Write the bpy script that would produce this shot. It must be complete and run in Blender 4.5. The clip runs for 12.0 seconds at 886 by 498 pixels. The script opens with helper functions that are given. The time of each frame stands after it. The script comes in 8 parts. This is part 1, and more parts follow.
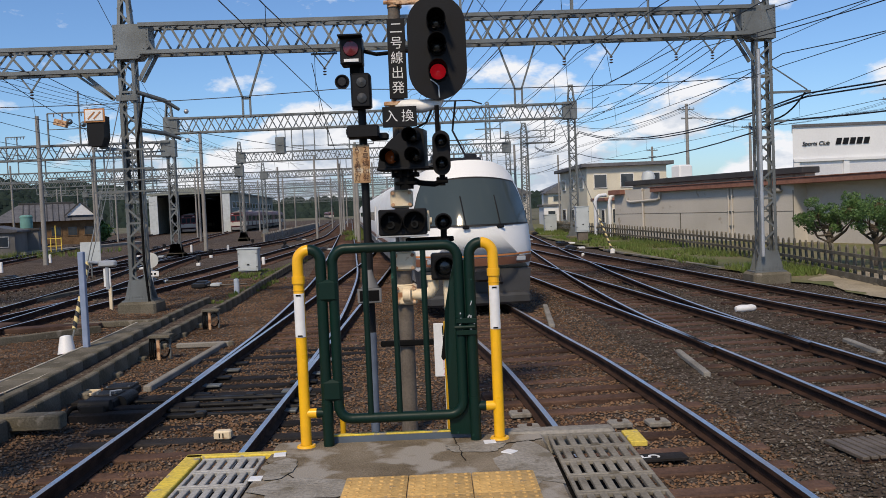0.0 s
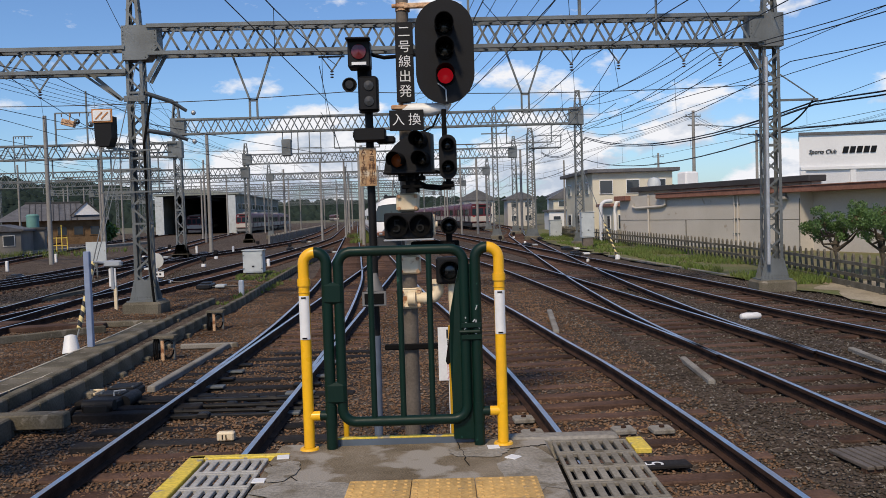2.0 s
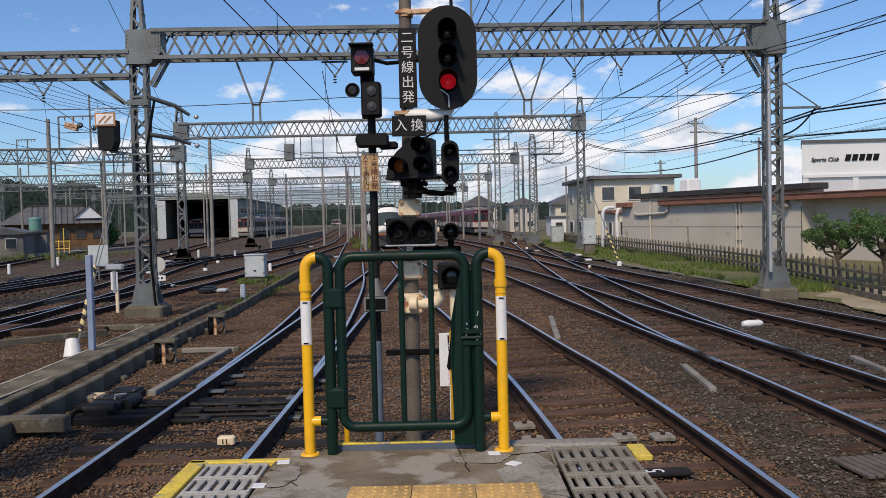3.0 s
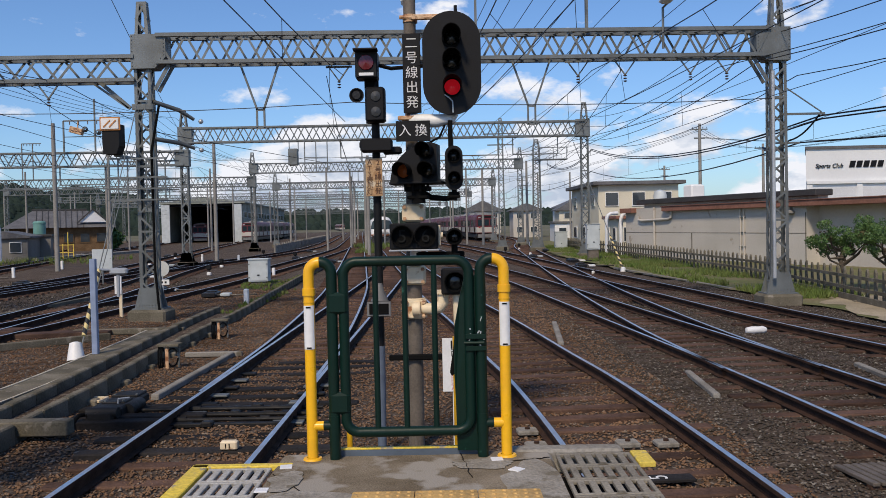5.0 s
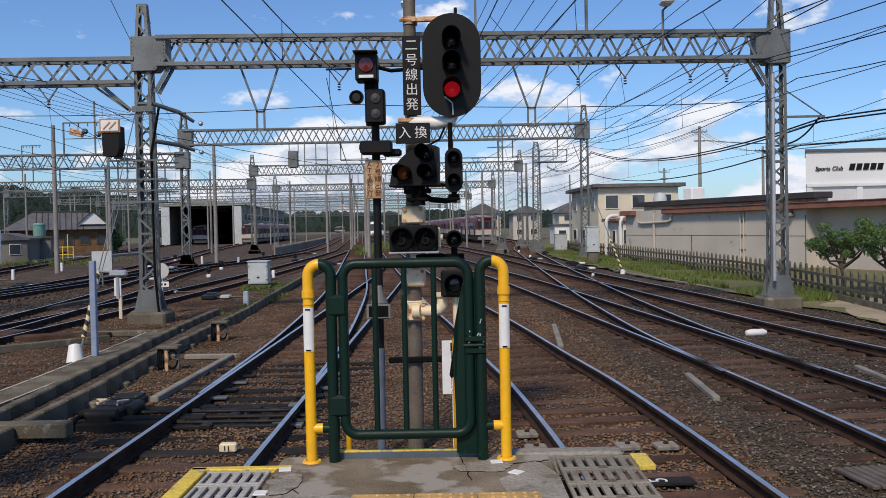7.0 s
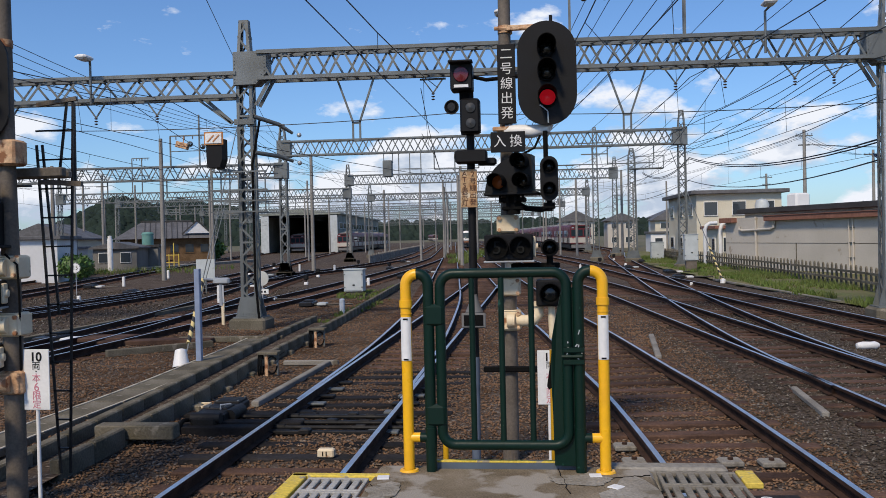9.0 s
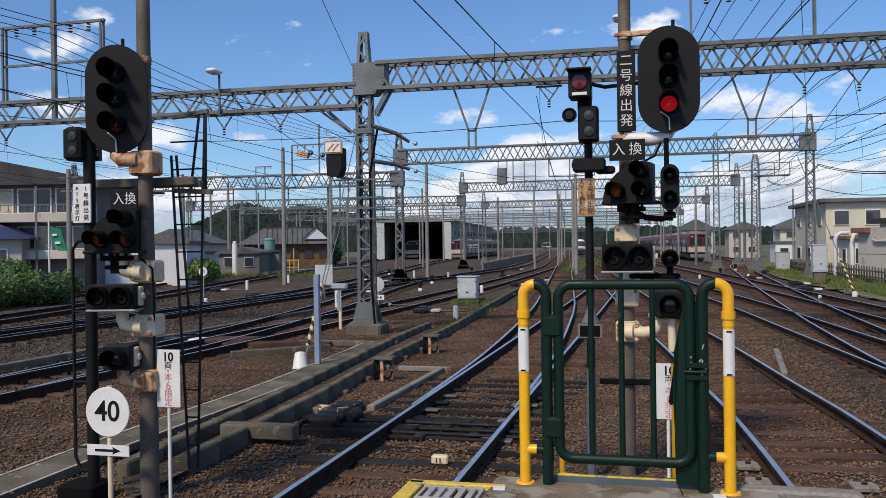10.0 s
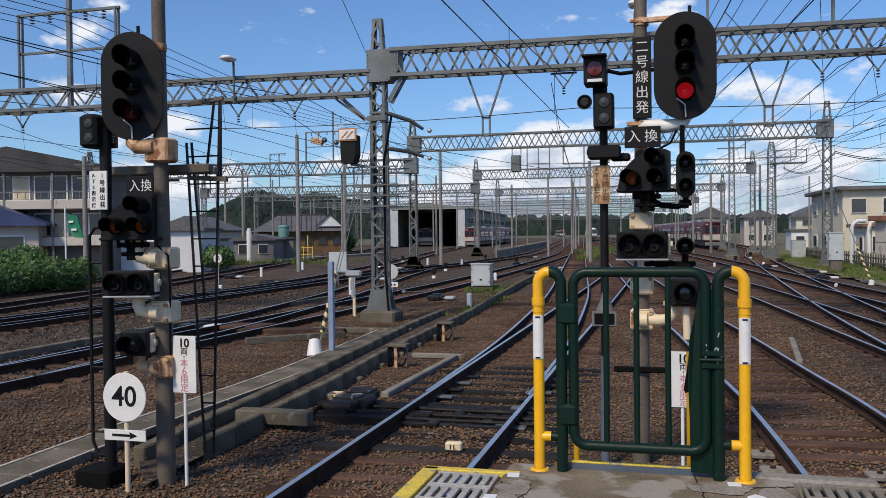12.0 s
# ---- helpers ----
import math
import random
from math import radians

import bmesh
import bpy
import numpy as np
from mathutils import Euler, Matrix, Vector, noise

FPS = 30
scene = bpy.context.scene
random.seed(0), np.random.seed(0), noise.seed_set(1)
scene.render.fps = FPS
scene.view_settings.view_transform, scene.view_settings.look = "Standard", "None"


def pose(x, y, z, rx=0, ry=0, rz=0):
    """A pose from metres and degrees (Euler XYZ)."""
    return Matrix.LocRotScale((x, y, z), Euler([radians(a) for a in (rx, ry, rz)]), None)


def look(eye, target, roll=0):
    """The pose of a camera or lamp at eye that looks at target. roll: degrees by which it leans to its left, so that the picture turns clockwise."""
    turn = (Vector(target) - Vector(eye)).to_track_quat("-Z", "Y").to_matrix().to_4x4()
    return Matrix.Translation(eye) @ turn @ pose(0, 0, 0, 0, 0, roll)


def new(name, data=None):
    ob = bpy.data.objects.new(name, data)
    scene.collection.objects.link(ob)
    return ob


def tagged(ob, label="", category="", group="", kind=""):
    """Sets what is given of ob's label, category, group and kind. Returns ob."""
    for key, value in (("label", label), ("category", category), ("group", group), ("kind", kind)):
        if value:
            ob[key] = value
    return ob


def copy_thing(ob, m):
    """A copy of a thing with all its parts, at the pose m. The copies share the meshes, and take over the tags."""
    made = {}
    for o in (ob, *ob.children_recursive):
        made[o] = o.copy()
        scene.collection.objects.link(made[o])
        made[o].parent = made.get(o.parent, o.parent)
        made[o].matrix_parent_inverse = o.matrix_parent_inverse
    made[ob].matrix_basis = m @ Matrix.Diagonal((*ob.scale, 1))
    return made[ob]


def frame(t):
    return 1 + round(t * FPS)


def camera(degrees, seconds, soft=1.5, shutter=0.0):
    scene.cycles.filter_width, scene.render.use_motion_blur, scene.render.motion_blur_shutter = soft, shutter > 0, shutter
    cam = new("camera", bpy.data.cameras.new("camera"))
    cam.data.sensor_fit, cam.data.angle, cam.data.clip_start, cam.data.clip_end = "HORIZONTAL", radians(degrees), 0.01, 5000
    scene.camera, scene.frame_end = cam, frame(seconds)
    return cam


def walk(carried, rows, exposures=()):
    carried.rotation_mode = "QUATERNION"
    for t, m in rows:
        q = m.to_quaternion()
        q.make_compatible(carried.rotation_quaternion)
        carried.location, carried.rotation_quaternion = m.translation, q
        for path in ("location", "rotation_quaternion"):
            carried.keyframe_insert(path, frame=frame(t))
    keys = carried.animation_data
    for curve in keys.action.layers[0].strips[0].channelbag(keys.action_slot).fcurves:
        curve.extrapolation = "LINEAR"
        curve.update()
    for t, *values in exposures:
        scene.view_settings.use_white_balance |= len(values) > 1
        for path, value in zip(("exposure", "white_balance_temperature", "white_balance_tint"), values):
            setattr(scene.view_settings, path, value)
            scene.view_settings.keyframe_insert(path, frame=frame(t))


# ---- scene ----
cam = camera(54.8, 12.0, soft=0.7)
PATH = [
    (0, pose(0.008, 0.000, 2.278, 87.35, 2.42, -0.44)),
    (0.5, pose(0.005, 0.002, 2.278, 87.37, 2.33, -0.44)),
    (1, pose(0.004, 0.006, 2.277, 87.40, 2.14, -0.34)),
    (1.5, pose(0.003, 0.004, 2.278, 87.46, 1.95, -0.23)),
    (2, pose(0.002, 0.006, 2.278, 87.63, 1.75, -0.09)),
    (2.5, pose(0.000, -0.000, 2.280, 87.82, 1.51, 0.02)),
    (3, pose(0.002, 0.003, 2.280, 88.00, 1.41, 0.04)),
    (5, pose(0.002, 0.004, 2.280, 88.35, 1.22, 0.28)),
    (5.5, pose(-0.001, -0.001, 2.281, 88.57, 1.09, 0.52)),
    (6, pose(0.006, -0.005, 2.281, 88.50, 1.10, 0.29)),
    (6.5, pose(0.006, 0.001, 2.279, 88.49, 1.16, 0.24)),
    (8.3, pose(-0.010, 0.030, 2.279, 88.65, 1.03, 1.53)),
    (8.5, pose(-0.009, 0.021, 2.283, 88.70, 1.07, 2.31)),
    (8.9, pose(-0.022, 0.018, 2.286, 89.07, 1.15, 5.43)),
    (9, pose(-0.021, 0.024, 2.289, 89.18, 1.30, 6.48)),
    (9.1, pose(-0.025, 0.024, 2.291, 89.27, 1.33, 7.16)),
    (9.5, pose(-0.041, 0.025, 2.299, 89.73, 1.30, 11.49)),
    (10, pose(-0.049, 0.026, 2.303, 89.81, 0.79, 14.06)),
    (10.5, pose(-0.054, 0.024, 2.303, 89.80, 0.40, 14.70)),
    (11, pose(-0.057, 0.024, 2.301, 89.60, 0.30, 14.86)),
    (11.5, pose(-0.055, 0.027, 2.303, 89.36, 0.52, 15.04)),
    (12, pose(-0.056, 0.024, 2.302, 88.98, 0.69, 14.97)),
]
walk(cam, PATH, exposures=((0, -0.05, 6470, 11), (3, -0.05, 6430, 12), (5, -0.06, 6330, 12), (6.5, -0.06, 6310, 12), (9, -0.06, 6210, 11), (12, -0.08, 6210, 11)))

# ---- sky and sun ----
SUN_EL, SUN_AZ = 47.0, 200.0
world = bpy.data.worlds.new("sky")
scene.world = world
world.use_nodes = True
wn, wl = world.node_tree.nodes, world.node_tree.links
wn.clear()
w_out, w_bg = wn.new("ShaderNodeOutputWorld"), wn.new("ShaderNodeBackground")
w_sky = wn.new("ShaderNodeTexSky")
w_sky.sky_type, w_sky.sun_disc = "NISHITA", False
w_sky.sun_elevation, w_sky.sun_rotation = radians(SUN_EL), radians(SUN_AZ)
w_sky.air_density, w_sky.dust_density, w_sky.ozone_density = 1.0, 0.6, 2.2
w_co, w_sep = wn.new("ShaderNodeTexCoord"), wn.new("ShaderNodeSeparateXYZ")
wl.new(w_co.outputs["Generated"], w_sep.inputs[0])


def wmath(op, a, b=None):
    n = wn.new("ShaderNodeMath")
    n.operation = op
    for i, v in enumerate((a, b)):
        if v is None:
            continue
        if isinstance(v, (int, float)):
            n.inputs[i].default_value = v
        else:
            wl.new(v, n.inputs[i])
    return n.outputs[0]


up = wmath("MAXIMUM", w_sep.outputs[2], 0.0)


def cloud_noise(lift, sc, detail):
    """Density of the cumulus field, sampled a little higher up the sky by lift."""
    v = wn.new("ShaderNodeCombineXYZ")
    wl.new(w_sep.outputs[0], v.inputs[0])
    wl.new(w_sep.outputs[1], v.inputs[1])
    wl.new(wmath("MULTIPLY", wmath("ADD", up, lift), 2.1), v.inputs[2])
    n = wn.new("ShaderNodeTexNoise")
    wl.new(v.outputs[0], n.inputs["Vector"])
    n.inputs["Scale"].default_value, n.inputs["Detail"].default_value, n.inputs["Roughness"].default_value = sc, detail, 0.56
    return n.outputs["Fac"]


def wrange(value, lo, hi, to_lo=0.0, to_hi=1.0):
    n = wn.new("ShaderNodeMapRange")
    for sock, k in (("From Min", lo), ("From Max", hi), ("To Min", to_lo), ("To Max", to_hi)):
        n.inputs[sock].default_value = k
    n.clamp = True
    wl.new(value, n.inputs["Value"])
    return n.outputs[0]


here, above = cloud_noise(0.0, 8.5, 9.0), cloud_noise(0.022, 8.5, 5.0)
cover = wmath("ADD", here, wrange(up, 0.03, 0.20, 0.115, -0.06))
w_ramp = wrange(cover, 0.535, 0.625)
w_cloud = wn.new("ShaderNodeMix")
w_cloud.data_type = "RGBA"
w_cloud.inputs["A"].default_value, w_cloud.inputs["B"].default_value = (5.0, 5.7, 6.7, 1), (8.7, 8.8, 9.0, 1)
wl.new(wrange(wmath("SUBTRACT", here, above), -0.075, 0.06), w_cloud.inputs["Factor"])
w_mix = wn.new("ShaderNodeMix")
w_mix.data_type = "RGBA"
wl.new(w_ramp, w_mix.inputs["Factor"])
w_tint = wn.new("ShaderNodeMix")
w_tint.data_type, w_tint.blend_type = "RGBA", "MULTIPLY"
w_tint.inputs["Factor"].default_value, w_tint.inputs["B"].default_value = 1.0, (0.78, 0.99, 1.24, 1)
wl.new(w_sky.outputs[0], w_tint.inputs["A"])
wl.new(w_tint.outputs["Result"], w_mix.inputs["A"])
wl.new(w_cloud.outputs["Result"], w_mix.inputs["B"])
wl.new(w_mix.outputs["Result"], w_bg.inputs["Color"])
w_bg.inputs["Strength"].default_value = 0.108
wl.new(w_bg.outputs[0], w_out.inputs["Surface"])

sun = new("sun", bpy.data.lights.new("sun", "SUN"))
sun.data.energy, sun.data.angle, sun.data.color = 3.35, radians(9), (1.0, 0.82, 0.58)
sun_from = Vector((math.sin(radians(SUN_AZ)) * math.cos(radians(SUN_EL)), math.cos(radians(SUN_AZ)) * math.cos(radians(SUN_EL)), math.sin(radians(SUN_EL))))
sun.matrix_world = look(sun_from * 60, (0, 0, 0))


# ---- materials ----
def surf(name, a, b=None, scale=3.0, rough=0.7, metal=0.0, bump=0.15, fine=40.0, vary=0.0, spots=None, spot_scale=6.0, spot_at=0.62, coat=0.0, speck=None):
    """A surface of two colours mixed by a coarse noise, with fine grain, relief and, if given, stains of a third colour."""
    m = bpy.data.materials.new(name)
    m.use_nodes = True
    n, l = m.node_tree.nodes, m.node_tree.links
    bsdf = n["Principled BSDF"]
    co = n.new("ShaderNodeTexCoord")

    def noise_of(sc, detail):
        t = n.new("ShaderNodeTexNoise")
        t.inputs["Scale"].default_value, t.inputs["Detail"].default_value = sc, detail
        l.new(co.outputs["Object"], t.inputs["Vector"])
        return t.outputs["Fac"]

    def blend(fac, x, y, how="MIX"):
        t = n.new("ShaderNodeMix")
        t.data_type, t.blend_type = "RGBA", how
        for sock, v in (("Factor", fac), ("A", x), ("B", y)):
            if isinstance(v, (int, float)):
                t.inputs[sock].default_value = v
            elif isinstance(v, tuple):
                t.inputs[sock].default_value = (*v, 1)
            else:
                l.new(v, t.inputs[sock])
        return t.outputs["Result"]

    def spread(fac, lo, hi, to_lo=0.0, to_hi=1.0):
        t = n.new("ShaderNodeMapRange")
        for sock, v in (("From Min", lo), ("From Max", hi), ("To Min", to_lo), ("To Max", to_hi)):
            t.inputs[sock].default_value = v
        l.new(fac, t.inputs["Value"])
        return t.outputs[0]

    b = b or tuple(c * 0.75 for c in a)
    coarse, grain = noise_of(scale, 4), noise_of(fine, 3)
    col = blend(spread(coarse, 0.32, 0.68), a, b)
    g = n.new("ShaderNodeCombineColor")
    speck = speck if speck is not None else (0.2 if rough > 0.6 else 0.04)
    gv = spread(grain, 0.3, 0.7, 1 - speck, 1 + speck)
    for i in range(3):
        l.new(gv, g.inputs[i])
    col = blend(1.0, col, g.outputs[0], "MULTIPLY")
    if spots:
        col = blend(spread(noise_of(spot_scale, 5), spot_at, spot_at + 0.06), col, spots)
    if vary:
        info = n.new("ShaderNodeObjectInfo")
        v = n.new("ShaderNodeCombineColor")
        rv = spread(info.outputs["Random"], 0, 1, 1 - vary, 1 + vary)
        for i in range(3):
            l.new(rv, v.inputs[i])
        col = blend(1.0, col, v.outputs[0], "MULTIPLY")
    l.new(col, bsdf.inputs["Base Color"])
    l.new(spread(coarse, 0.3, 0.7, max(0.03, rough - 0.1), min(1, rough + 0.1)), bsdf.inputs["Roughness"])
    bsdf.inputs["Metallic"].default_value = metal
    bsdf.inputs["Coat Weight"].default_value = coat
    if rough >= 0.8 or max(a) < 0.02:
        bsdf.inputs["Specular IOR Level"].default_value = 0.12 if rough >= 0.8 else 0.25
    if bump:
        bp = n.new("ShaderNodeBump")
        bp.inputs["Strength"].default_value, bp.inputs["Distance"].default_value = bump, 0.02
        l.new(grain, bp.inputs["Height"])
        l.new(bp.outputs[0], bsdf.inputs["Normal"])
    return m


def glow(name, colour, strength):
    m = bpy.data.materials.new(name)
    m.use_nodes = True
    bsdf = m.node_tree.nodes["Principled BSDF"]
    bsdf.inputs["Base Color"].default_value = (*colour, 1)
    bsdf.inputs["Emission Color"].default_value = (*colour, 1)
    bsdf.inputs["Emission Strength"].default_value = strength
    bsdf.inputs["Roughness"].default_value = 0.15
    return m


def glossy(name, colour, rough=0.08):
    m = bpy.data.materials.new(name)
    m.use_nodes = True
    bsdf = m.node_tree.nodes["Principled BSDF"]
    bsdf.inputs["Base Color"].default_value = (*colour, 1)
    bsdf.inputs["Roughness"].default_value = rough
    bsdf.inputs["Specular IOR Level"].default_value = 0.6
    return m


BALLAST = surf("ballast", (0.092, 0.068, 0.050), (0.052, 0.039, 0.030), 0.9, 0.95, bump=1.0, fine=22, spots=(0.20, 0.165, 0.13), spot_scale=16, spot_at=0.57, speck=0.4)
STONE_BROWN = surf("stone_brown", (0.245, 0.148, 0.088), (0.105, 0.062, 0.037), 0.7, 0.9, bump=0.4, fine=60, spots=(0.25, 0.20, 0.155), spot_scale=11, spot_at=0.58)
STONE_GREY = surf("stone_grey", (0.104, 0.085, 0.067), (0.049, 0.040, 0.031), 1.5, 0.9, bump=0.4, fine=60, spots=(0.25, 0.225, 0.19), spot_scale=13, spot_at=0.56)
EARTH = surf("earth", (0.17, 0.15, 0.11), (0.10, 0.11, 0.06), 0.05, 0.95, bump=0.6, fine=3)
SAND = surf("sandy_soil", (0.40, 0.34, 0.24), (0.27, 0.23, 0.16), 0.8, 0.95, bump=0.5, fine=20)
SLEEPER = surf("sleeper_wood", (0.125, 0.074, 0.052), (0.055, 0.034, 0.026), 2.2, 0.85, bump=0.5, fine=30, vary=0.35)
SLEEPER_OILY = surf("sleeper_oily", (0.03, 0.027, 0.027), (0.018, 0.017, 0.017), 3, 0.85, bump=0.4, fine=30, vary=0.3)
RAIL_SIDE = surf("rail_rust", (0.060, 0.034, 0.024), (0.030, 0.019, 0.015), 4, 0.88, 0.0, 0.3, 60)
RAIL_TOP = surf("rail_polished", (0.92, 0.89, 0.86), (0.74, 0.70, 0.66), 2, 0.42, 1.0, 0.05, 40)
STEEL_DARK = surf("dark_oily_steel", (0.035, 0.035, 0.037), (0.02, 0.02, 0.021), 5, 0.45, 0.6, 0.2, 50)
CONCRETE = surf("concrete", (0.30, 0.285, 0.255), (0.19, 0.175, 0.15), 1.4, 0.9, bump=0.4, fine=45, spots=(0.13, 0.115, 0.09), spot_scale=3, spot_at=0.63)
CONCRETE_OLD = surf("mossy_concrete", (0.185, 0.165, 0.128), (0.098, 0.088, 0.064), 1.6, 0.95, bump=0.5, fine=35, vary=0.15, spots=(0.24, 0.215, 0.175), spot_scale=5, spot_at=0.62)
PLATFORM = surf("platform_concrete", (0.25, 0.21, 0.155), (0.130, 0.103, 0.068), 3.4, 0.9, bump=0.3, fine=110, spots=(0.31, 0.285, 0.245), spot_scale=3.2, spot_at=0.535, speck=0.36)
GRATING = surf("grating_resin", (0.46, 0.45, 0.42), (0.36, 0.35, 0.32), 4, 0.75, bump=0.2, fine=60, vary=0.1, spots=(0.2, 0.18, 0.14), spot_scale=7, spot_at=0.64)
# Darker base paints in less sun on the right gratings, besides their dirt.
GRATING_SHADED_DIRTY = surf("shaded_dusty_grating_resin", (0.27, 0.25, 0.21), (0.20, 0.182, 0.15), 4, 0.85, bump=0.2, fine=60, vary=0.12, spots=(0.11, 0.095, 0.07), spot_scale=7, spot_at=0.6)
PALE_PATCH = surf("pale_patched_concrete", (0.33, 0.31, 0.275), (0.225, 0.205, 0.17), 5, 0.9, bump=0.5, fine=60, spots=(0.17, 0.15, 0.115), spot_scale=7, spot_at=0.58)
# Near-black for cracks and for the painted shade below the grating slots.
CRACK_AND_SHADE = surf("crack_and_slot_shade", (0.02, 0.018, 0.016), (0.012, 0.011, 0.01), 3, 0.95)
TACTILE = surf("tactile_tile", (0.58, 0.37, 0.13), (0.46, 0.29, 0.10), 5, 0.75, bump=0.2, fine=50, vary=0.08, spots=(0.30, 0.22, 0.12), spot_scale=18, spot_at=0.64)
YELLOW_LINE = surf("yellow_line_paint", (0.78, 0.58, 0.06), (0.60, 0.45, 0.08), 5, 0.7, bump=0.2, fine=50, spots=(0.35, 0.30, 0.2), spot_scale=14, spot_at=0.6)
YELLOW = surf("yellow_tube_paint", (0.88, 0.48, 0.012), (0.80, 0.42, 0.012), 5, 0.36, bump=0.03, fine=30, spots=(0.45, 0.26, 0.05), spot_scale=18, spot_at=0.71)
GREEN = surf("green_gate_paint", (0.0028, 0.0195, 0.0135), (0.0022, 0.015, 0.0105), 6, 0.45, bump=0.05, fine=35, spots=(0.03, 0.10, 0.075), spot_scale=14, spot_at=0.69)
WHITE = surf("white_paint", (0.80, 0.80, 0.79), (0.70, 0.70, 0.68), 4, 0.45, bump=0.04, fine=40)
STICKER = surf("white_sticker", (0.78, 0.79, 0.80), (0.70, 0.71, 0.72), 6, 0.5, bump=0.03)
BLACK = surf("black_enamel", (0.005, 0.005, 0.006), (0.008, 0.008, 0.009), 4, 0.6, bump=0.06, fine=50)
BLACK_MATT = surf("matt_black", (0.004, 0.004, 0.004), (0.006, 0.006, 0.006), 4, 0.85, bump=0.1, fine=50)
CREAM = surf("rusty_cream_paint", (0.78, 0.67, 0.48), (0.68, 0.55, 0.36), 4, 0.55, bump=0.1, fine=40, spots=(0.30, 0.14, 0.06), spot_scale=6, spot_at=0.60)
RUSTY = surf("flaking_rusty_cream", (0.62, 0.43, 0.26), (0.42, 0.21, 0.10), 7, 0.7, bump=0.2, fine=40, spots=(0.24, 0.10, 0.04), spot_scale=8, spot_at=0.52)
POLE_GREY = surf("weathered_grey_pole", (0.15, 0.125, 0.10), (0.085, 0.07, 0.055), 2.5, 0.7, bump=0.2, fine=40, spots=(0.18, 0.13, 0.09), spot_scale=5, spot_at=0.66)
GALV = surf("galvanised_steel", (0.185, 0.20, 0.20), (0.115, 0.125, 0.125), 1.3, 0.55, 0.35, 0.15, 30, spots=(0.20, 0.16, 0.12), spot_scale=4, spot_at=0.68)
GALV_LIGHT = surf("pale_galvanised_tube", (0.50, 0.52, 0.54), (0.38, 0.40, 0.42), 3, 0.45, 0.4, 0.1, 30)
CONC_POLE = surf("concrete_pole", (0.30, 0.29, 0.27), (0.22, 0.21, 0.195), 1.0, 0.9, bump=0.2, fine=30)
WIRE = surf("dark_wire", (0.03, 0.03, 0.034), (0.02, 0.02, 0.022), 2, 0.5, 0.4, 0)
STEEL_BLUE = surf("blue_grey_pole_paint", (0.12, 0.15, 0.20), (0.08, 0.10, 0.14), 5, 0.55, bump=0.1)
BLUE_POLE = surf("pale_blue_pole_paint", (0.26, 0.32, 0.46), (0.20, 0.25, 0.36), 5, 0.5, bump=0.1)
BOX_GREY = surf("pale_cabinet_paint", (0.52, 0.56, 0.57), (0.42, 0.46, 0.47), 2, 0.5, bump=0.05, spots=(0.30, 0.26, 0.22), spot_scale=4, spot_at=0.70)
PORCELAIN = surf("brown_porcelain", (0.10, 0.06, 0.045), (0.06, 0.04, 0.03), 6, 0.25, bump=0)


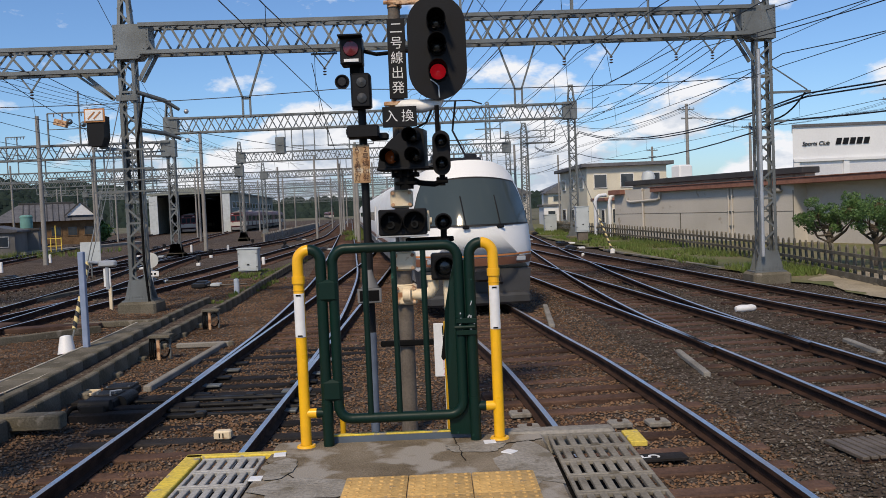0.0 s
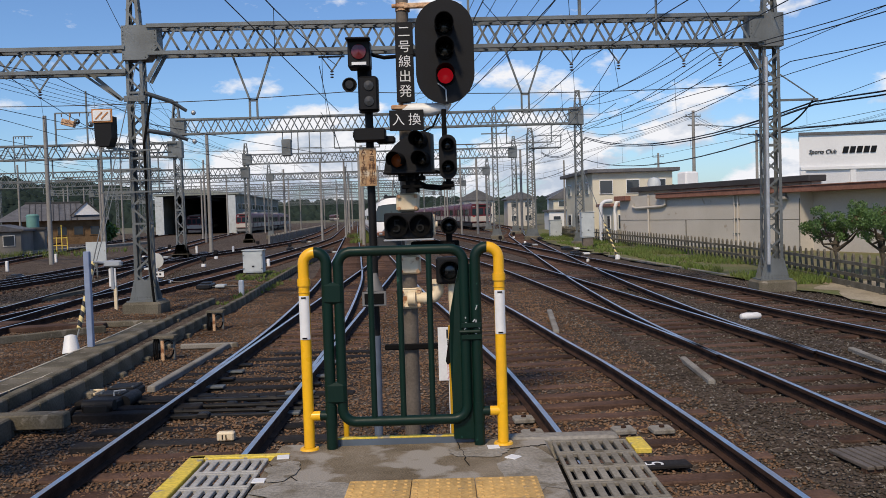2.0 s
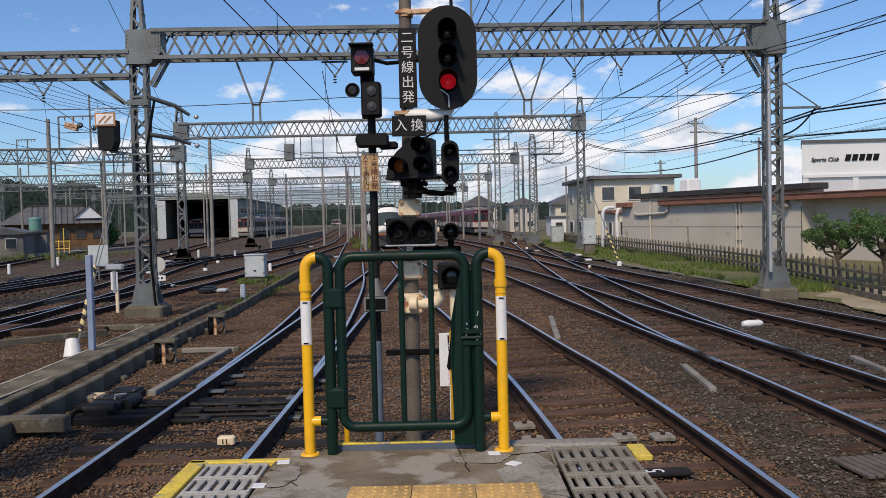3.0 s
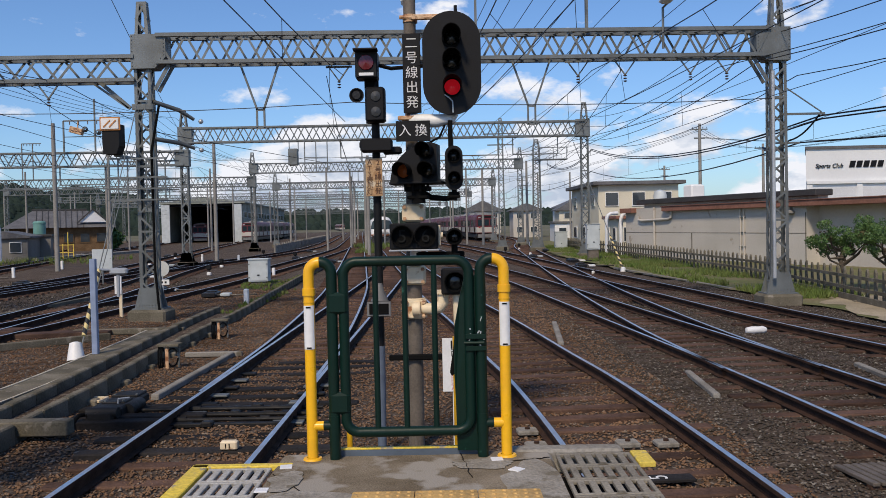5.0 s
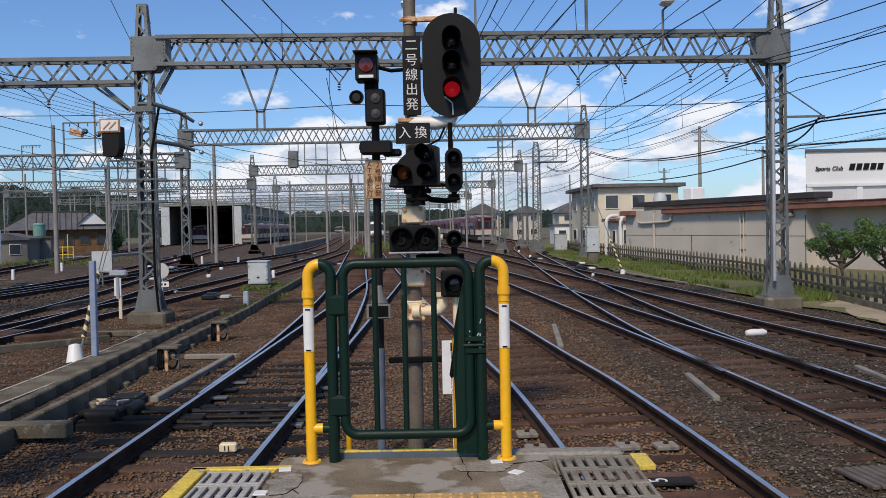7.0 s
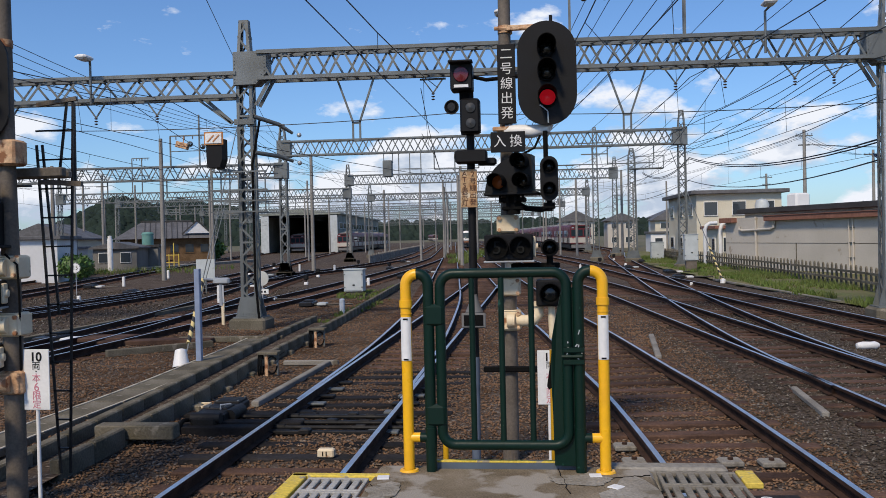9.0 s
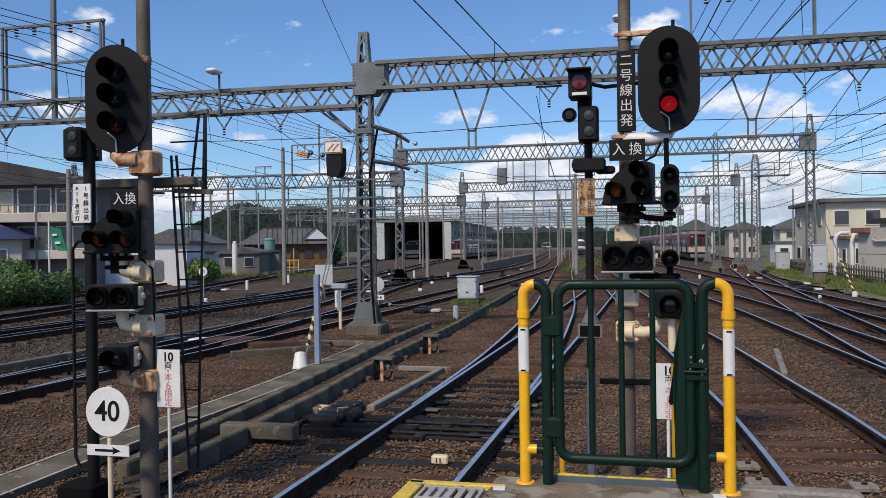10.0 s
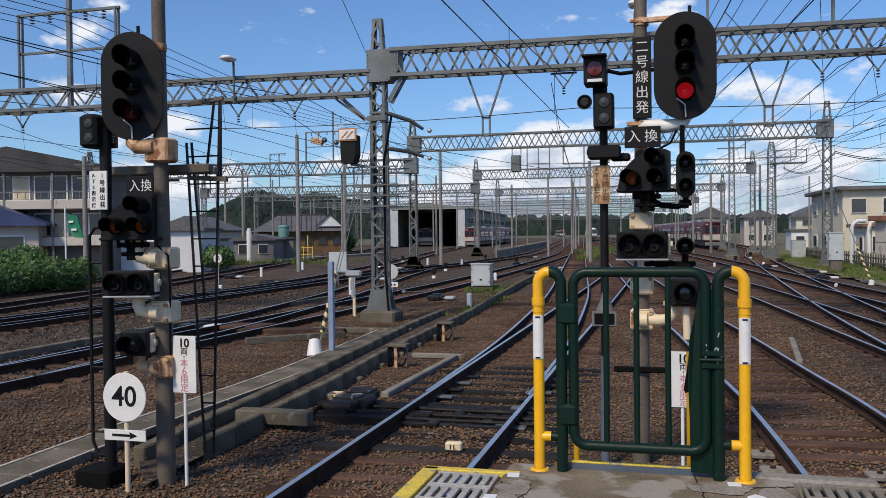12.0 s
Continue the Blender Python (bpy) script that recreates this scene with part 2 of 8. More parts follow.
# ---- mesh building ----
class Geo:
    """Points and faces of one mesh."""

    def __init__(self):
        self.v, self.f, self.s = [], [], []

    def add(self, verts, faces, smooth=False, m=None):
        o = len(self.v)
        self.v += [tuple(m @ Vector(p)) for p in verts] if m else [tuple(p) for p in verts]
        self.f += [tuple(i + o for i in f) for f in faces]
        self.s += [smooth] * len(faces)
        return self

    def box(self, c, s, b=0.0, m=None):
        x, y, z = (k / 2 for k in s)
        t = Matrix.Translation(c)
        m = m @ t if m else t
        b = min(b, x * 0.9, y * 0.9, z * 0.9)
        if not b:
            p = [(i * x, j * y, k * z) for k in (-1, 1) for j in (-1, 1) for i in (-1, 1)]
            return self.add(p, [(0, 2, 3, 1), (4, 5, 7, 6), (0, 1, 5, 4), (2, 6, 7, 3), (0, 4, 6, 2), (1, 3, 7, 5)], False, m)
        ring = lambda w, d: [(w - b, -d), (w, -d + b), (w, d - b), (w - b, d), (-w + b, d), (-w, d - b), (-w, -d + b), (-w + b, -d)]
        p = [(a, q, -z) for a, q in ring(x - b, y - b)] + [(a, q, -z + b) for a, q in ring(x, y)]
        p += [(a, q, z - b) for a, q in ring(x, y)] + [(a, q, z) for a, q in ring(x - b, y - b)]
        f = [tuple(range(7, -1, -1)), tuple(range(24, 32))]
        for r in range(3):
            f += [(r * 8 + i, r * 8 + (i + 1) % 8, r * 8 + 8 + (i + 1) % 8, r * 8 + 8 + i) for i in range(8)]
        return self.add(p, f, False, m)

    def tube(self, pts, r, n=8, caps=True, m=None, smooth=True):
        pts = [Vector(p) for p in pts]
        rad = r if isinstance(r, (list, tuple)) else [r] * len(pts)
        side, verts = None, []
        for i, p in enumerate(pts):
            d = (pts[min(i + 1, len(pts) - 1)] - pts[max(i - 1, 0)]).normalized()
            if side is None:
                side = d.cross(Vector((0, 0, 1)) if abs(d.z) < 0.9 else Vector((1, 0, 0))).normalized()
            side = (side - d * side.dot(d)).normalized()
            o = d.cross(side)
            verts += [p + (side * math.cos(6.28319 * k / n) + o * math.sin(6.28319 * k / n)) * rad[i] for k in range(n)]
        faces = [(i * n + k, i * n + (k + 1) % n, (i + 1) * n + (k + 1) % n, (i + 1) * n + k) for i in range(len(pts) - 1) for k in range(n)]
        self.add(verts, faces, smooth, m)
        if caps:
            o, e = len(self.v) - len(verts), (len(pts) - 1) * n
            self.f += [tuple(o + k for k in range(n - 1, -1, -1)), tuple(o + e + k for k in range(n))]
            self.s += [False, False]
        return self

    def bar(self, a, b, w, h=None, m=None):
        """A straight bar of rectangular section from a to b."""
        a, b = Vector(a), Vector(b)
        d = (b - a).normalized()
        s = d.cross(Vector((0, 0, 1)) if abs(d.z) < 0.95 else Vector((0, 1, 0))).normalized()
        o = d.cross(s)
        s, o = s * w / 2, o * (h or w) / 2
        p = [q + i * s + j * o for q in (a, b) for i, j in ((-1, -1), (1, -1), (1, 1), (-1, 1))]
        return self.add(p, [(0, 3, 2, 1), (4, 5, 6, 7), (0, 1, 5, 4), (1, 2, 6, 5), (2, 3, 7, 6), (3, 0, 4, 7)], False, m)

    def prism(self, outline, y0, y1, m=None, smooth=False):
        """An outline in x and z, made solid between y0 and y1."""
        n = len(outline)
        p = [(x, y0, z) for x, z in outline] + [(x, y1, z) for x, z in outline]
        self.add(p, [tuple(range(n)), tuple(range(2 * n - 1, n - 1, -1))], False, m)
        o = len(self.v) - 2 * n
        self.f += [(o + i, o + n + i, o + n + (i + 1) % n, o + (i + 1) % n) for i in range(n)]
        self.s += [smooth] * n
        return self

    def lathe(self, prof, n=16, m=None, smooth=True):
        """A profile of (radius, height) turned round z."""
        p = [(r * math.cos(6.28319 * k / n), r * math.sin(6.28319 * k / n), z) for r, z in prof for k in range(n)]
        f = [(i * n + k, i * n + (k + 1) % n, (i + 1) * n + (k + 1) % n, (i + 1) * n + k) for i in range(len(prof) - 1) for k in range(n)]
        return self.add(p, f, smooth, m)

    def mesh(self, name):
        me = bpy.data.meshes.new(name)
        me.from_pydata(self.v, [], self.f)
        me.polygons.foreach_set("use_smooth", self.s)
        if any(self.s):
            me.set_sharp_from_angle(angle=radians(38))
        me.update()
        return me


def part(name, geo, material, parent=None, label="", m=None):
    me = geo.mesh(name) if isinstance(geo, Geo) else geo
    if not me.materials:
        me.materials.append(material)
    ob = new(name, me)
    ob.parent = parent
    if m:
        ob.matrix_basis = m
    return tagged(ob, label)


def thing(name, label, category, m=None, group="", kind=""):
    ob = new(name)
    ob.empty_display_size = 0.1
    if m:
        ob.matrix_basis = m
    return tagged(ob, label, category, group, kind)


def setting(name, geo, material, label, category=""):
    return tagged(part(name, geo, material), label, category or name.split("_")[0], "", "structure")


def curve_through(ctrl, step):
    """Evenly spaced points of a smooth curve through control points in plan."""
    c = [Vector((*p, 0)) for p in ctrl]
    c = [2 * c[0] - c[1], *c, 2 * c[-1] - c[-2]]
    fine = []
    for a, b, d, e in zip(c, c[1:], c[2:], c[3:]):
        n = max(4, int((d - b).length / 0.5))
        for i in range(n):
            t = i / n
            fine.append(0.5 * (2 * b + (d - a) * t + (2 * a - 5 * b + 4 * d - e) * t * t + (3 * b - a - 3 * d + e) * t ** 3))
    fine.append(c[-2])
    out, run = [fine[0]], 0.0
    for p, q in zip(fine, fine[1:]):
        seg = (q - p).length
        while run + seg >= step:
            k = (step - run) / seg
            p = p.lerp(q, k)
            out.append(p)
            seg, run = (q - p).length, 0.0
        run += seg
    return out


def offset(pts, d):
    """The curve moved d metres to its right."""
    out = []
    for i, p in enumerate(pts):
        t = (pts[min(i + 1, len(pts) - 1)] - pts[max(i - 1, 0)]).normalized()
        out.append(p + Vector((t.y, -t.x, 0)) * d)
    return out


# ---- ground ----
setting("ground", Geo().add([(-2500, -300, -0.30), (2500, -300, -0.30), (2500, 4500, -0.30), (-2500, 4500, -0.30)], [(0, 1, 2, 3)]), EARTH, "dusty earth around the railway yard")


def ballast_bed():
    xs = list(np.arange(-75, -14, 3.0)) + list(np.arange(-14, 10.2, 0.22)) + [11.0, 11.6]
    ys = list(np.arange(-6, 4, 2.0)) + list(np.arange(4, 30, 0.22)) + list(np.arange(30, 60, 1.0)) + list(np.arange(60, 420, 10.0))
    g = Geo()
    near = lambda x, y: 1.0 if x > -11 and y < 36 else 0.35
    v = [(x, y, -0.225 + 0.04 * (near(x, y) - 0.35) / 0.65 + near(x, y) * (0.05 * noise.noise((x * 0.6, y * 0.6, 0)) + 0.025 * noise.noise((x * 2.3, y * 2.3, 4)))) for y in ys for x in xs]
    n = len(xs)
    g.add(v, [(j * n + i, j * n + i + 1, (j + 1) * n + i + 1, (j + 1) * n + i) for j in range(len(ys) - 1) for i in range(n - 1)], True)
    return setting("ground_ballast", g, BALLAST, "brown crushed-stone ballast between the tracks", "ballast")


ballast_bed()


def stones(name, label, material, count, x0, x1, y0, y1, seed, size):
    """Loose stones lying on the ballast."""
    rng = np.random.default_rng(seed)
    base = np.array([(1, 0, 0), (-1, 0, 0), (0, 1, 0), (0, -1, 0), (0, 0, 0.8), (0, 0, -0.6), (0.6, 0.6, 0.45), (-0.6, -0.6, 0.45)])
    tri = np.array([(0, 6, 4), (6, 2, 4), (2, 1, 4), (1, 7, 4), (7, 3, 4), (3, 0, 4), (0, 2, 6), (1, 3, 7), (2, 0, 5), (1, 2, 5), (3, 1, 5), (0, 3, 5)])
    u = rng.random(count)
    y = y0 * (y1 / y0) ** u
    x = x0 + (x1 - x0) * rng.random(count)
    ang, r = rng.random(count) * 6.283, size * (0.6 + 0.8 * rng.random(count)) * (1 + (y - y0) / y1 * 0.5)
    v = base[None] * (1 + 0.5 * (rng.random((count, 8, 3)) - 0.5)) * r[:, None, None] * (np.array([1.0, 0.75, 0.6]) + 0.3 * (rng.random((count, 1, 3)) - 0.5))
    tilt = (rng.random(count) - 0.5) * 1.2
    vz = v[..., 2] * np.cos(tilt)[:, None] + v[..., 0] * np.sin(tilt)[:, None]
    c, s = np.cos(ang)[:, None], np.sin(ang)[:, None]
    gx, gy = v[..., 0] * c - v[..., 1] * s + x[:, None], v[..., 0] * s + v[..., 1] * c + y[:, None]
    h = np.array([-0.185 + 0.05 * noise.noise((a * 0.6, b * 0.6, 0)) + 0.025 * noise.noise((a * 2.3, b * 2.3, 4)) for a, b in zip(x, y)])
    p = np.stack([gx, gy, vz + (h + 0.012)[:, None]], -1).reshape(-1, 3)
    f = (tri[None] + 8 * np.arange(count)[:, None, None]).reshape(-1, 3)
    me = bpy.data.meshes.new(name)
    me.vertices.add(len(p)), me.loops.add(f.size), me.polygons.add(len(f))
    me.vertices.foreach_set("co", p.ravel())
    me.loops.foreach_set("vertex_index", f.ravel())
    me.polygons.foreach_set("loop_start", np.arange(len(f)) * 3)
    me.update()
    me.validate()
    me.materials.append(material)
    return tagged(new(name, me), label, "ballast stones", "", "stuff")


stones("ballast_stones", "rust-brown crushed ballast stones between the rails", STONE_BROWN, 98000, -10.5, 3.2, 4.6, 34, 1, 0.021)
stones("ballast_stones", "grey and brown crushed ballast stones beside the tracks", STONE_GREY, 51000, 2.6, 10.5, 4.8, 34, 2, 0.021)
stones("ballast_stones", "dark brown crushed ballast stones between the yard tracks", STONE_GREY, 20000, -24, -10.5, 11, 44, 3, 0.034)

# ---- tracks ----
GAUGE = 1.505
RAIL = [(-0.035, 0.0), (0.035, 0.0), (0.037, -0.035), (0.010, -0.05), (0.010, -0.125), (0.065, -0.14), (0.065, -0.15), (-0.065, -0.15), (-0.065, -0.14), (-0.010, -0.125), (-0.010, -0.05), (-0.037, -0.035)]


def rail_geo(pts, top=False):
    g = Geo()
    n = len(pts)
    prof = [(-0.030, 0.002), (0.030, 0.002)] if top else RAIL
    k = len(prof)
    rows = []
    for i, p in enumerate(pts):
        t = (pts[min(i + 1, n - 1)] - pts[max(i - 1, 0)]).normalized()
        rows += [(p.x + t.y * a, p.y - t.x * a, p.z + h) for a, h in prof]
    if top:
        return g.add(rows, [(2 * i, 2 * i + 1, 2 * i + 3, 2 * i + 2) for i in range(n - 1)])
    f = [(i * k + j, (i + 1) * k + j, (i + 1) * k + (j + 1) % k, i * k + (j + 1) % k) for i in range(n - 1) for j in range(k)]
    return g.add(rows, f)


def add_rail(parent, pts):
    r = part("rail", rail_geo(pts), RAIL_SIDE, parent)
    part("running_surface", rail_geo(pts, True), RAIL_TOP, r, "polished steel running surface")


SLEEPER_MESH = Geo().box((0, 0, 0), (2.45, 0.22, 0.16), 0.015).mesh("sleeper")
SLEEPER_MESH.materials.append(SLEEPER)
OILY_MESH = Geo().box((0, 0, 0), (2.9, 0.23, 0.16), 0.015).mesh("sleeper")
OILY_MESH.materials.append(SLEEPER_OILY)
TRACKS = {}


def track(key, ctrl, label, near=58.0, oily=(0, 0), skip=()):
    pts = curve_through(ctrl, 0.5)
    TRACKS[key] = pts
    t = thing("railway_track", label, "railway track", kind="structure")
    thin = [p for i, p in enumerate(pts) if p.y < 70 or i % 8 == 0]
    for s in (-1, 1):
        add_rail(t, offset(thin, s * GAUGE / 2))
    far = Geo()
    for i, p in enumerate(curve_through(ctrl, 0.6)):
        if any(a < p.y < b for a, b in skip):
            continue
        q = curve_at(pts, p.y)
        turn = math.degrees(math.atan2(-q[1].x, q[1].y)) + random.uniform(-1.2, 1.2)
        m = pose(p.x + random.uniform(-0.04, 0.04), p.y, -0.236 + random.uniform(-0.012, 0.010), 0, 0, turn)
        if 2.5 < p.y < near:
            part("sleeper", OILY_MESH if oily[0] < p.y < oily[1] else SLEEPER_MESH, SLEEPER, t, m=m)
        elif p.y < 220:
            far.box((0, 0, 0), (2.45, 0.22, 0.16), 0, m)
    if far.v:
        tagged(part("sleepers", far, SLEEPER, t), kind="stuff")
    return t


def curve_at(pts, y):
    """Place and direction of a track at a distance y ahead."""
    i = min(max(sum(1 for p in pts if p.y < y), 1), len(pts) - 1)
    a, b = pts[i - 1], pts[i]
    k = (y - a.y) / (b.y - a.y) if b.y != a.y else 0
    return a.lerp(b, k), (b - a).normalized()


track("left", [(-2.74, -8), (-2.74, 3), (-2.74, 9), (-2.74, 20), (-2.73, 32), (-2.80, 44), (-3.1, 54)], "straight track with rust-brown wooden sleepers beside the platform", oily=(9.2, 15.5))
track("left_branch", [(-2.78, 12), (-2.92, 18), (-3.37, 26), (-3.90, 33), (-4.88, 43), (-5.67, 51), (-10.4, 98), (-15.3, 147), (-30.5, 300), (-40, 400)], "diverging track with polished rails curving to the far yard", near=75, skip=((0, 22),))
track("train_line", [(2.10, -8), (2.04, 4), (1.93, 8), (1.66, 12), (1.33, 15), (0.80, 20), (-0.15, 28), (-2.42, 50), (-5.0, 76), (-9.9, 124), (-27.5, 300), (-37.5, 400)], "curving track with wooden sleepers on the far side of the platform", near=70)
track("right", [(5.45, -8), (5.35, 4), (5.12, 10.5), (4.72, 16), (4.05, 23.5), (3.0, 35), (1.35, 49), (-1.3, 76), (-6.1, 124), (-23.7, 300), (-33, 400)], "through track with dark wooden sleepers and bright railheads", near=70)
track("crossover", [(4.92, 13), (4.80, 18), (4.88, 25), (5.05, 31), (5.62, 46), (6.6, 69), (7.3, 84), (8.8, 100), (10.0, 120), (9.3, 150), (6.0, 200), (-4, 300)], "crossover track leading to the far sidings", near=75, skip=((0, 26),))
track("outer", [(10.2, 2), (9.2, 10), (8.4, 15), (7.75, 20), (6.98, 30), (5.3, 49), (3.0, 76), (-2.1, 124), (-19.7, 300), (-29, 400)], "outer track beside the picket fence", near=60)
track("siding", [(6.6, 106), (5.45, 118), (-4.35, 218), (-14.5, 320)], "siding with parked commuter cars", near=60)
track("yard_one", [(-11.6, 2), (-11.15, 12), (-10.4, 27), (-10.0, 40), (-10.1, 58), (-10.9, 85), (-12.6, 106), (-18, 160), (-32, 300)], "yard track past the lattice mast", near=50)
track("yard_link", [(-11.15, 12), (-11.6, 22), (-12.9, 33), (-14.9, 45), (-16.4, 56)], "yard turnout track crossing between two roads", near=40, skip=((0, 20),))
track("yard_two", [(-18.3, 5), (-17.8, 28), (-17.3, 42), (-16.6, 54), (-15.5, 68), (-15.2, 90), (-17.0, 115), (-22, 165), (-36, 300)], "yard track with dull rails", near=30)
track("yard_three", [(-18.6, 18), (-18.2, 30), (-18.6, 42), (-20.2, 54), (-24.5, 80), (-30, 110), (-38, 160)], "yard track leading to the engine shed", near=30)
track("yard_four", [(-22, 22), (-25.5, 40), (-31, 62), (-41, 104), (-54, 170)], "outer yard track", near=30)
track("yard_five", [(-24, 12), (-28.5, 30), (-34, 52), (-44, 88), (-62, 150)], "outermost yard track", near=30)


# ---- platform ----
PZ = 1.0


def platform():
    p = thing("platform", "worn concrete end of a narrow station platform", "platform", kind="structure")
    part("slab", Geo().box((-0.2, -1.7, PZ - 0.11), (1.51, 13.0, 0.22), 0.02).box((-0.2, -1.8, 0.28), (1.3, 12.6, 1.2)), PLATFORM, p)
    for k, (cx, cy, rx, ry) in enumerate(((0.43, 4.20, 0.17, 0.34), (0.16, 4.52, 0.17, 0.09), (-0.84, 4.28, 0.09, 0.16), (-0.68, 3.92, 0.22, 0.18))):
        ring = []
        for i in range(26):
            a = 6.28319 * i / 26
            w = 1 + 0.45 * noise.noise((math.cos(a) * 1.7, math.sin(a) * 1.7, k * 3.1))
            ring.append((min(0.548, cx + rx * w * math.cos(a)), cy + ry * w * math.sin(a), PZ + 0.003 + 0.0015 * k))
        part("slab_patch", Geo().add(ring, [tuple(range(26))]), PALE_PATCH, p, "pale repaired concrete patch")
    for k, (xa, ya, xb, yb) in enumerate(((0.05, 4.73, 0.10, 4.28), (0.30, 4.55, 0.53, 4.62), (-0.93, 4.40, -0.70, 4.05))):
        part("crack", Geo().tube([(xa + (xb - xa) * i / 9 + 0.02 * noise.noise((i * 0.9, k, 2)), ya + (yb - ya) * i / 9 + 0.02 * noise.noise((i * 0.9, k, 7)), PZ + 0.003) for i in range(10)], 0.003, 4), CRACK_AND_SHADE, p, "thin dark crack")
    part("kerb", Geo().box((0.63, 4.80, PZ - 0.06), (0.66, 0.12, 0.14), 0.015), CONCRETE, p, "pale concrete kerb stone")
    for side, x0, x1, y1 in ((1, 0.575, 0.985, 4.72), (-1, -1.30, -0.965, 4.55)):
        part("bearer", Geo().box(((x0 + x1) / 2, y1 - 5.0, PZ - 0.22), (x1 - x0 - 0.1, 9.9, 0.12)).box(((x0 + x1) / 2, y1 - 5.0, 0.2), (0.12, 9.9, 1.2)), CONCRETE_OLD, p)
        w = x1 - x0
        n = 7 if side > 0 else 6
        g = Geo()
        d = 0.235
        for yb in (0.012, d - 0.012):
            g.box((w / 2, yb, 0.012), (w, 0.022, 0.022), 0.003)
        for i in range(n + 1):
            wide = w / n * (0.60 if 0 < i < n else 0.34)
            g.box((min(max(w * i / n, wide / 2), w - wide / 2), d / 2, 0.0115), (wide, d - 0.046, 0.021), 0.003)
        me = g.mesh("grating_panel")
        me.materials.append(GRATING_SHADED_DIRTY if side > 0 else GRATING)
        # Dark sheet below the slots stands in for the shade of the open underside.
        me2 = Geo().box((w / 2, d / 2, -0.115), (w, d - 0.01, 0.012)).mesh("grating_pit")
        me2.materials.append(CRACK_AND_SHADE)
        for j in range(24):
            part("grating_panel", me, GRATING, p, m=pose(x0, y1 - (j + 1) * (d + 0.008), PZ - 0.025))
            part("grating_pit", me2, CRACK_AND_SHADE, p, m=pose(x0, y1 - (j + 1) * (d + 0.008), PZ - 0.025))
    part("yellow_line", Geo().box((1.035, 4.61, PZ - 0.012), (0.09, 0.24, 0.03), 0.004), YELLOW_LINE, p, "worn yellow edge marking")
    part("yellow_line", Geo().box((-1.36, 4.0, PZ - 0.012), (0.09, 1.2, 0.03), 0.004), YELLOW_LINE, p, "worn yellow edge marking")
    part("yellow_line", Geo().box((-1.13, 4.585, PZ - 0.012), (0.54, 0.055, 0.03), 0.004), YELLOW_LINE, p, "worn yellow edge marking")
    dome = Geo().lathe([(0.011, 0), (0.009, 0.004), (0.0, 0.005)], 6)
    tile = Geo().box((0, 0, 0), (0.296, 0.296, 0.012), 0.003)
    for i in range(6):
        for j in range(6):
            tile.add(dome.v, dome.f, True, Matrix.Translation((-0.125 + i * 0.05, -0.125 + j * 0.05, 0.006)))
    me = tile.mesh("tactile_tile")
    me.materials.append(TACTILE)
    for j in range(8):
        for i in range(3):
            part("tactile_tile", me, TACTILE, p, m=pose(-0.33 + i * 0.301, 3.91 - j * 0.301, PZ + 0.004, 0, 0, random.uniform(-0.5, 0.5)))
    for x, y, a in ((-0.885, 4.53, 8), (0.245, 4.60, 4), (0.335, 4.40, 50), (-0.93, 4.13, 0)):
        part("marker_tile", Geo().box((0, 0, 0), (0.065, 0.065, 0.008), 0.002), STICKER, p, "small square white marker", pose(x, y, PZ + 0.003, 0, 0, a))
    return p


platform()


# ---- gate at the platform end ----
def arc(cx, cz, r, a0, a1, y, n=8):
    return [(cx + r * math.cos(radians(a0 + (a1 - a0) * i / n)), y, cz + r * math.sin(radians(a0 + (a1 - a0) * i / n))) for i in range(n + 1)]


